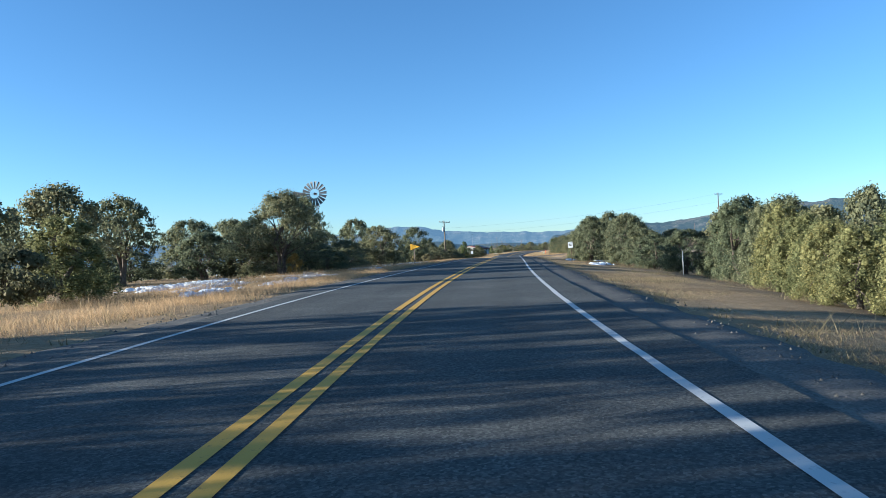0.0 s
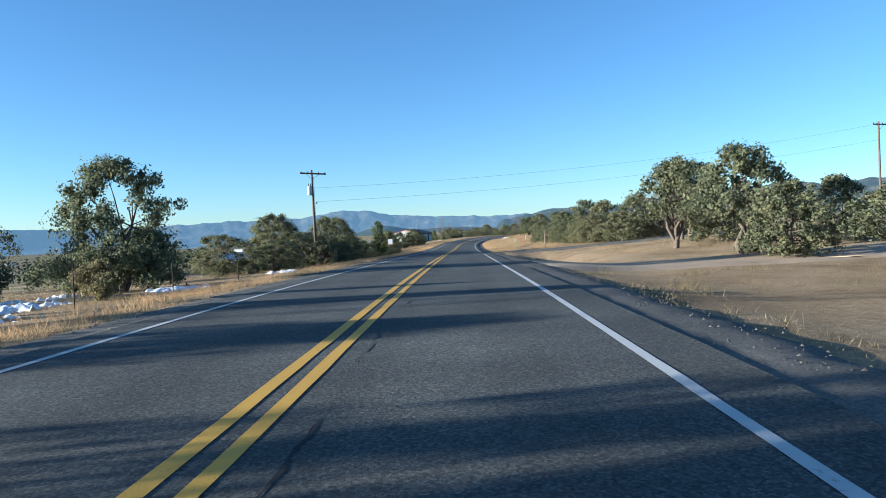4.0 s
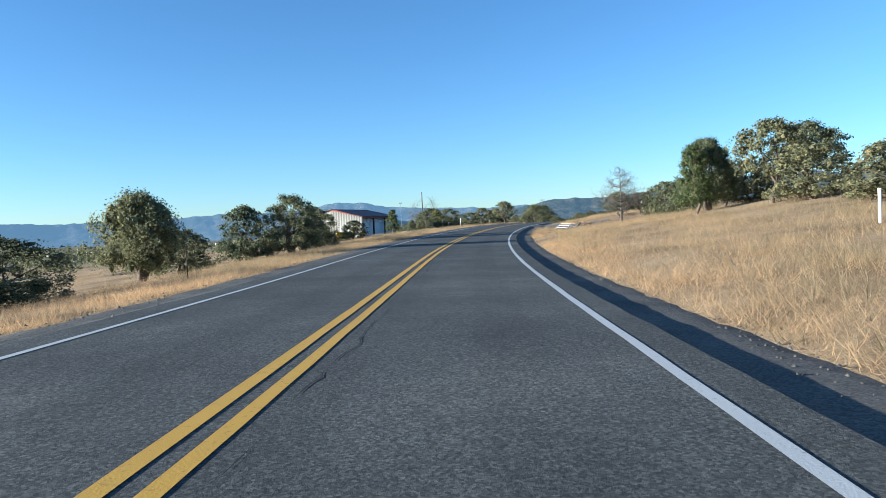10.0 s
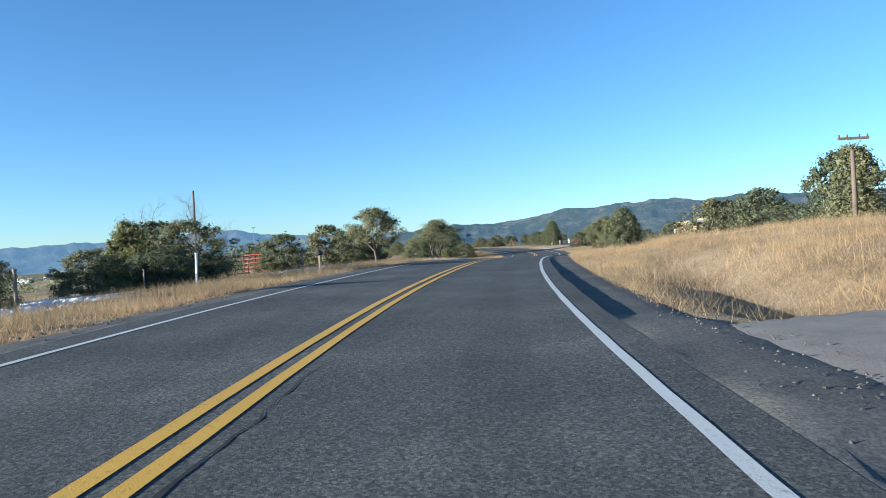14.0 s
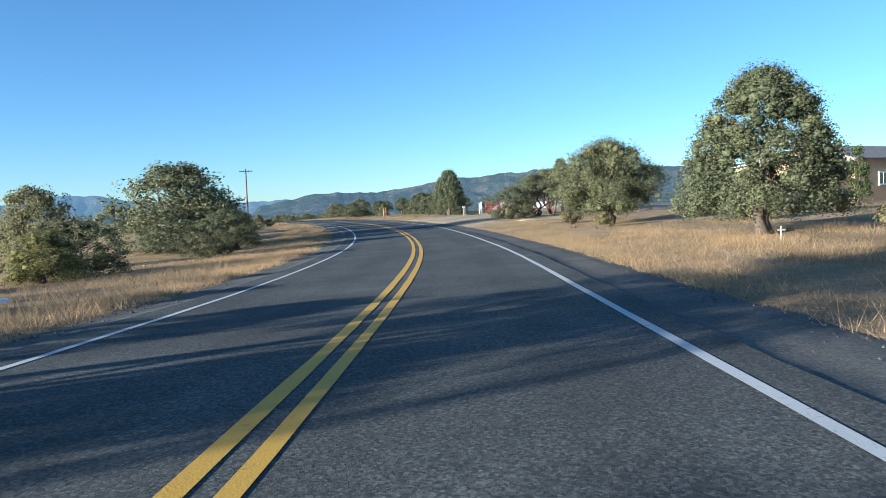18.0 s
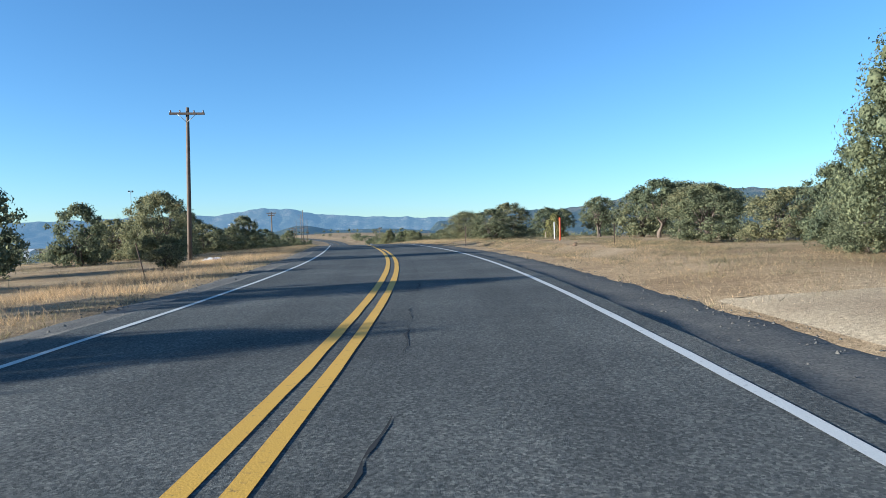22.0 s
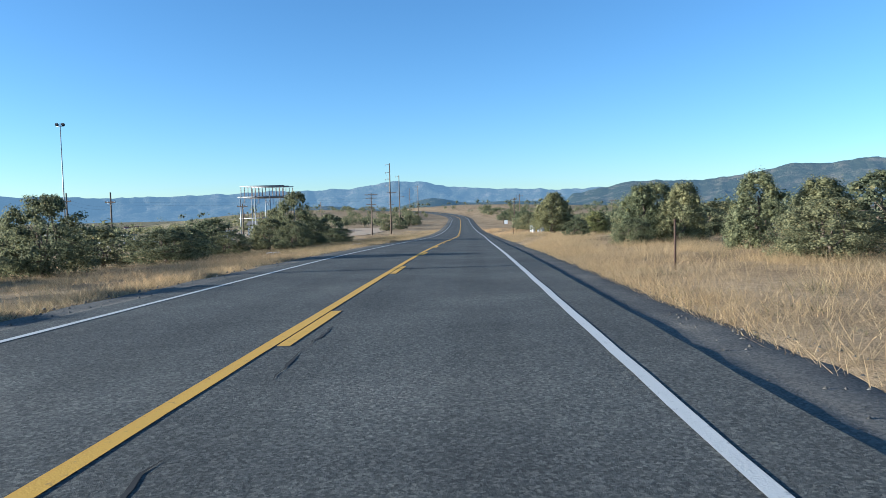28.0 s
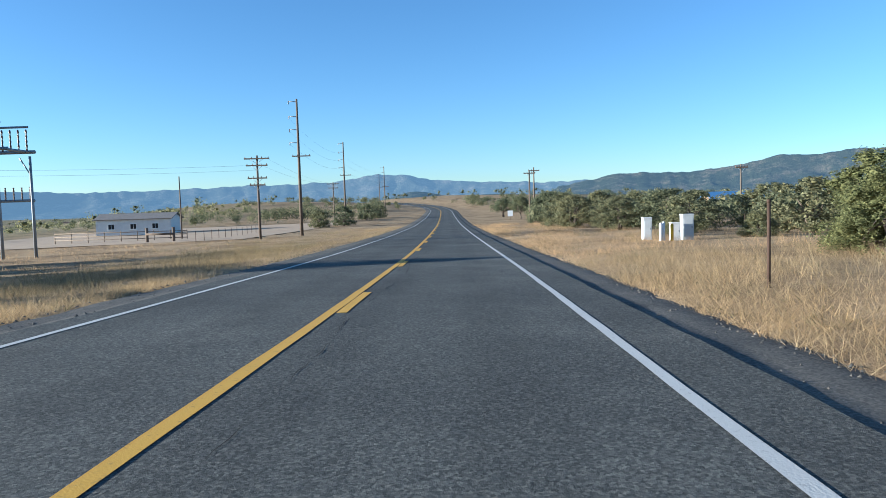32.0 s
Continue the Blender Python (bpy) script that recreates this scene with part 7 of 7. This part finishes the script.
# ---- simple houses
def house(name, s, u, size, wall, roof, label, turn=0.0, rise=1.2, dz=0.0, windows=3, category="house"):
    """size: length along x, depth along y, wall height."""
    L, D, H = size
    ob = thing(name, s, u, label, category, turn, "", dz)
    body = part("shell", prism_mesh("shell", [(-D / 2, -0.8), (D / 2, -0.8), (D / 2, H), (0, H + rise), (-D / 2, H)], L, wall), ob, "", pose(0, 0, 0, 0, 0, 90))
    ln = math.hypot(D / 2, rise) + 0.45
    ang = math.degrees(math.atan2(rise, D / 2))
    for sg in (-1, 1):
        part("roof_slope", box_mesh("roof_slope", L + 0.8, ln, 0.12, roof, 0.02), ob, "", pose(0, sg * (D / 4 + 0.12), H + rise / 2 - 0.02, -sg * ang, 0, 0))
    for k in range(windows):
        x = -L / 2 + L * (k + 0.7) / (windows + 0.4)
        win = box("window", (1.1, 0.1, 1.0), WHITE_PAINT, ob, (x, -D / 2 - 0.02, 1.0), (0, 0, 0), 0.01)
        part("pane", box_mesh("pane", 0.92, 0.04, 0.82, DARK_GLASS, 0.005), win, "", pose(0, -0.045, 0.09))
        part("bar", box_mesh("bar", 0.05, 0.05, 0.82, WHITE_PAINT, 0.004), win, "", pose(0, -0.06, 0.09))
        part("sill", box_mesh("sill", 1.2, 0.14, 0.06, WHITE_PAINT, 0.01), win, "", pose(0, -0.06, -0.05))
    return ob


cottage = house("house", 140, -42, (8, 6.4, 2.6), STUCCO, GREY_SHINGLE, "tan house with a white-framed gable window behind junipers", 96, 1.3, 0.9, 1)
gable = box("gable_window", (0.12, 1.5, 1.1), WHITE_PAINT, cottage, (-4.03, 0.2, 1.0), (0, 0, 0), 0.01)
part("pane", box_mesh("pane", 0.05, 1.3, 0.9, DARK_GLASS, 0.005), gable, "", pose(-0.05, 0, 0.1))
for y in (-0.33, 0, 0.33):
    part("bar", box_mesh("bar", 0.05, 0.05, 0.9, WHITE_PAINT, 0.004), gable, "", pose(-0.07, y, 0.1))
house("house", 416, 37.5, (12.5, 8, 3.0), STUCCO, GREY_SHINGLE, "tan stucco house with a low grey roof", 22, 1.2, 0.2, 2)
house("garage", 412.5, 29.6, (5.5, 6, 2.7), STUCCO, WHITE_WALL, "tan garage with a pale sheet-metal roof", 22, 0.35, 0.3, 0, "garage")
house("outbuilding", 405, 52, (7, 5, 2.6), WHITE_WALL, GREY_SHINGLE, "white outbuilding with a red door", 20, 1.0, 0.2, 1, "shed")
house("house", 268, -62, (13, 8, 2.6), WHITE_WALL, BLUE_ROOF, "low house with a blue roof down in the valley", 20, 1.6, -1.0, 3)
house("house", 250, -78, (11, 8, 2.4), STUCCO, GREY_SHINGLE, "low house with a grey roof down in the valley", -20, 1.6, -0.6, 2)
house("trailer_home", 484, 41, (12, 6, 2.3), WHITE_WALL, WHITE_WALL, "long white prefabricated home with a pale sheet roof behind a gate", -38, 0.8, -1.8, 3, "house")
house("warehouse", 742, -52, (12, 8, 2.7), WHITE_WALL, GREY_SHINGLE, "white sheet-metal building with small windows beyond a yard", 8, 0.9, 0.0, 3, "building")
house("building", 700, -86, (10, 7, 2.6), WHITE_WALL, GREY_SHINGLE, "low pale building among oaks", -8, 0.8, 0.0, 2, "building")
house("building", 690, -110, (16, 8, 3.0), WHITE_WALL, WHITE_WALL, "long white building in the valley", 0, 0.8, 0.0, 4, "building")
house("building", 660, -140, (20, 9, 3.2), STUCCO, WHITE_WALL, "long tan building in the valley", 6, 0.9, 0.0, 4, "building")
house("building", 640, -95, (12, 8, 2.8), WHITE_WALL, GREY_SHINGLE, "pale building beyond the substation", -4, 0.8, 0.0, 3, "building")
house("house", 760, 58, (10, 7, 2.6), STUCCO, BLUE_ROOF, "house with a blue roof among junipers", 0, 1.4, 0.0, 2)
rt = random.Random(8)
for k in range(34):
    x, y = rt.uniform(-700, -160), rt.uniform(500, 1500)
    zz = float(ground_z(x, y)[0])
    L, H = rt.uniform(8, 24), rt.uniform(2.6, 4.2)
    ob = empty("town_building", pose(x, y, zz - 0.3, 0, 0, rt.uniform(-30, 30)), "small pale building far off in the valley town", "building", "town buildings")
    wl = rt.choice((WHITE_WALL, STUCCO, WHITE_WALL))
    part("shell", box_mesh("shell", L, 9, H, wl, 0.05), ob)
    part("roof", prism_mesh("roof", [(-4.9, H), (4.9, H), (0, H + 1.5)], L + 0.8, rt.choice((GREY_SHINGLE, WHITE_WALL, RED_ROOF))), ob, "", pose(0, 0, 0, 0, 0, 90))
for k in range(26):
    x, y = rt.uniform(120, 900), rt.uniform(1100, 2300)
    zz = float(ground_z(x, y)[0])
    L, H = rt.uniform(10, 26), rt.uniform(3, 5)
    ob = empty("town_building", pose(x, y, zz - 0.3, 0, 0, rt.uniform(-30, 30)), "small pale building far off among the trees", "building", "town buildings")
    part("shell", box_mesh("shell", L, 10, H, rt.choice((WHITE_WALL, STUCCO)), 0.05), ob)
    part("roof", prism_mesh("roof", [(-5.4, H), (5.4, H), (0, H + 1.6)], L + 0.8, rt.choice((GREY_SHINGLE, WHITE_WALL))), ob, "", pose(0, 0, 0, 0, 0, 90))

# pickup truck by the house
pick = thing("pickup_truck", 420, 31.5, "cream pickup truck parked by a stucco house", "car", 105)
part("body", prism_mesh("body", [(-2.5, 0.45), (2.5, 0.45), (2.5, 1.0), (0.9, 1.05), (0.5, 1.62), (-0.7, 1.65), (-0.95, 1.1), (-2.5, 1.1)], 1.75, CREAM_SHEET), pick)
part("cab_windows", prism_mesh("cab_windows", [(0.8, 1.08), (0.45, 1.56), (-0.62, 1.58), (-0.8, 1.1)], 1.79, DARK_GLASS), pick)
for x in (-1.6, 1.6):
    for y in (-0.8, 0.8):
        w_ = part("wheel", tubes_mesh("wheel", [[(x, y - 0.12, 0.38, 0.33), (x, y - 0.1, 0.38, 0.38), (x, y + 0.1, 0.38, 0.38), (x, y + 0.12, 0.38, 0.33)]], TYRE, 16), pick)
        part("rim", tubes_mesh("rim", [[(x, y - 0.13, 0.38, 0.2), (x, y, 0.38, 0.2), (x, y + 0.13, 0.38, 0.2)]], GALV, 12), w_)
box("bumper", (0.12, 1.7, 0.2), GALV, pick, (2.52, 0, 0.45))

# ---- red gates and corral
def pipe_gate(s, u, length, h, mat, label, turn, rails=6, name="pipe_gate", dz=0.12):
    ob = thing(name, s, u, label, "gate", turn, "", dz)
    for k in range(rails):
        z = 0.12 + (h - 0.12) * k / (rails - 1)
        rod("rail", (-length / 2, 0, z), (length / 2, 0, z), 0.027, mat, ob, sides=6)
    for k in range(max(3, int(length / 1.3))):
        x = -length / 2 + length * k / (max(3, int(length / 1.3)) - 1)
        rod("upright", (x, 0, 0.05), (x, 0, h + 0.02), 0.04, mat, ob, sides=6)
    return ob


pipe_gate(439.8, 13.9, 6.3, 1.3, RED_PAINT, "long red pipe gate across a gravel drive", 90)
pipe_gate(431.6, 15.2, 4.0, 1.3, RED_PAINT, "red pipe gate standing open beside a pillar", 60)
pipe_gate(437, 19.5, 6.5, 1.3, RED_PAINT, "red pipe corral panel behind a gate", 75)
for s, u, h in ((443.3, 13.6, 1.5), (436.3, 13.9, 1.4), (434.4, 13.0, 1.5), (434.0, 13.5, 1.4)):
    steel_post(s, u, h, "weathered white gate post", POST_PAINT, 0.05)
kiosk = thing("gate_pillar", 433.2, 13.3, "small tan pillar with a solar panel beside the gate", "gate pillar", 90)
box("pillar", (0.7, 0.55, 1.35), STUCCO, kiosk, (0, 0, -0.1), (0, 0, 0), 0.03)
rod("pole", (-0.55, 0, 0), (-0.55, 0, 1.6), 0.04, POST_PAINT, kiosk)
box("solar_panel", (0.5, 0.02, 0.36), BLACK_STEEL, kiosk, (-0.55, 0, 1.7), (-40, 0, 0), 0.005)
rod("lamp_arm", (0.1, 0, 1.2), (0.1, 0, 1.65), 0.025, BLACK_STEEL, kiosk)
box("lamp_head", (0.12, 0.34, 0.1), BLACK_STEEL, kiosk, (0.1, -0.1, 1.6), (0, 0, 0), 0.02)
utility_pole(462, 32, 4.5, "slim pale pole with equipment boxes", (), 0, r=0.1)
pipe_gate(329, -17.5, 5.0, 1.25, RED_PAINT, "rust-red corral panel with close bars", 70, 5, "corral_panel")
pipe_gate(333, -15.6, 4.0, 1.25, RED_PAINT, "rust-red corral panel with close bars", 20, 5, "corral_panel")
pipe_gate(337, -17.0, 4.0, 1.25, RUST, "dark rusty corral panel", 60, 5, "corral_panel")
ladder = thing("stile", 444.3, 13.7, "white pipe stile beside the gate", "stile", 90)
for x in (-0.3, 0.3):
    rod("upright", (x, 0, -0.1), (x, 0, 1.4), 0.045, WHITE_PAINT, ladder)
for z in (0.5, 0.95):
    rod("rung", (-0.3, 0, z), (0.3, 0, z), 0.03, WHITE_PAINT, ladder)

# ---- substation and yard
sub = thing("substation_gantry", 667, -32.4, "grey lattice steel substation gantry with rows of insulators", "substation", 0)
sub.scale = (0.84, 1, 1)
GH = 9.6
for x in (-4.4, -1.5, 1.5, 4.4):
    for y in (-3.2, 3.2):
        leg = rod("column", (x, y, -0.4), (x, y, GH - (2.2 if abs(x) > 4 else 1.6)), 0.14, GALV, sub, 0.1)
        rod("knee_brace", (x, y, GH - 3.6), (x + (0.9 if x < 0 else -0.9), y, GH - 2.3), 0.05, GALV, sub, sides=5)
for y in (-3.2, 0, 3.2):
    rod("beam", (-4.9, y, GH - 1.9), (4.9, y, GH - 1.9), 0.13, GALV, sub, sides=4)
    rod("top_beam", (-4.4, y, GH - 0.1), (4.4, y, GH - 0.1), 0.08, GALV, sub, sides=4)
for x in (-4.4, -1.5, 1.5, 4.4):
    rod("cross_beam", (x, -3.4, GH - 1.9), (x, 3.4, GH - 1.9), 0.1, GALV, sub, sides=4)
for k in range(13):
    x = -4.2 + 0.7 * k
    for y in (-3.2, 3.2):
        part("insulator", tubes_mesh("insulator", [[(x, y, GH - 1.8 + 0.17 * i, 0.05 if i % 2 else 0.09) for i in range(10)]], INSULATOR, 6), sub)
    if k % 2:
        part("insulator", tubes_mesh("insulator", [[(x, -3.2, GH - 2.1 - 0.12 * i, 0.04 if i % 2 else 0.08) for i in range(9)]], INSULATOR, 6), sub)
for y in (-3.2, 3.2):
    rod("lower_beam", (-4.7, y, 4.2), (4.6, y, 4.2), 0.1, GALV, sub, sides=4)
    for k in range(13):
        x = -4.4 + 0.72 * k
        part("insulator", tubes_mesh("insulator", [[(x, y, 4.2 + 0.12 * i, 0.04 if i % 2 else 0.08) for i in range(9)]], INSULATOR, 6), sub)
transf = thing("power_transformer", 655, -36, "large pale power transformer with radiator fins", "transformer")
box("tank", (2.2, 1.6, 2.4), CERAMIC, transf, (0, 0, 0), (0, 0, 0), 0.06)
for k in range(6):
    box("fin", (0.06, 0.6, 1.8), CERAMIC, transf, (-0.9 + 0.36 * k, -1.1, 0.3), (0, 0, 0), 0.01)
for x in (-0.7, 0, 0.7):
    part("bushing", tubes_mesh("bushing", [[(x, 0, 2.4 + 0.12 * i, 0.06 if i % 2 else 0.12) for i in range(9)]], INSULATOR, 7), transf)
for k in range(7):
    sw = thing("switchgear_frame", 640 + 2.2 * k, -50 - 1.5 * (k % 3), "low grey switchgear frame in a gravel yard", "switchgear", 0, "switchgear")
    for x in (-0.8, 0.8):
        rod("leg", (x, 0, -0.2), (x, 0, 2.4), 0.08, GALV, sw, sides=5)
    rod("beam", (-1.2, 0, 2.4), (1.2, 0, 2.4), 0.1, GALV, sw, sides=4)
    for x in (-0.8, 0, 0.8):
        part("insulator", tubes_mesh("insulator", [[(x, 0, 2.45 + 0.1 * i, 0.04 if i % 2 else 0.08) for i in range(8)]], INSULATOR, 6), sw)
fence = thing("yard_fence", 704, -38, "pale wood-rail fence along a gravel yard", "fence")
for k in range(9):
    rod("post", (-8 + 2 * k, 0, -0.2), (-8 + 2 * k, 0, 1.3), 0.06, POST_WOOD, fence, sides=6)
for z in (0.35, 0.75, 1.15):
    rod("rail", (-8, -0.06, z), (8, -0.06, z), 0.05, POST_WOOD, fence, sides=5)
barrier = thing("log_barrier", 695.5, -29.8, "dark log barrier between two stout posts", "fence")
for x in (-1.45, 1.45):
    rod("post", (x, 0, -0.2), (x, 0, 1.6), 0.16, POLE_WOOD, barrier, sides=8)
rod("log", (-1.5, -0.1, 0.9), (1.5, -0.1, 0.9), 0.12, POLE_WOOD, barrier, sides=7)
for k in range(12):
    steel_post(690 + 3.2 * k, -24 - 0.25 * k, 1.1, "thin wire-fence post along a gravel yard", RUST, 0.03)
yard = on_road(np.repeat(np.linspace(692, 772, 14), 9), np.tile(np.linspace(-70, -20, 9), 14))
yard[:, 2] = land(np.repeat(np.linspace(692, 772, 14), 9), np.tile(np.linspace(-70, -20, 9), 14)) + 0.06
setting("yard", mesh_of("yard", yard, grid_faces(14, 9), PALE_DIRT, True), "pale gravel yard beside the substation", "yard")

# ---- sealed cracks on the pavement
rc = np.random.default_rng(12)
for k, (s0, s1, u0) in enumerate(((470, 535, 0.85), (195, 332, 0.42), (425, 470, 0.72), (540, 660, 0.36), (60, 190, 0.5))):
    s = np.arange(s0, s1, 0.22)
    u = u0 + 0.10 * smooth_noise(s, 0 * s, 9.0, 60 + k) + rc.normal(0, 0.016, len(s))
    w = 0.0005 + 0.022 * np.clip(0.15 + smooth_noise(s, 0 * s, 4.0, 90 + k), 0, 1) * rc.uniform(0.1, 1.3, len(s))
    pts = np.stack([on_road(s, u - w, 0.004), on_road(s, u + w, 0.004)], 1).reshape(-1, 3)
    setting("sealed_crack_%d" % (k + 1), mesh_of("sealed_crack", pts, grid_faces(len(s), 2), TAR), "dark tar-sealed crack along the lane", "crack")
for k in range(6):
    s0 = 40 + 97 * k + float(rc.uniform(-9, 9))
    u = np.linspace(-3.9, 3.9, 40)
    s = s0 + 0.25 * smooth_noise(u, 0 * u, 4.0, 130 + k) + rc.normal(0, 0.02, 40)
    pts = np.stack([on_road(s - 0.009, u, 0.004), on_road(s + 0.009, u, 0.004)], 1).reshape(-1, 3)
    setting("cross_crack_%d" % (k + 1), mesh_of("cross_crack", pts, grid_faces(40, 2)[:, ::-1], TAR), "thin crack across the asphalt", "crack")
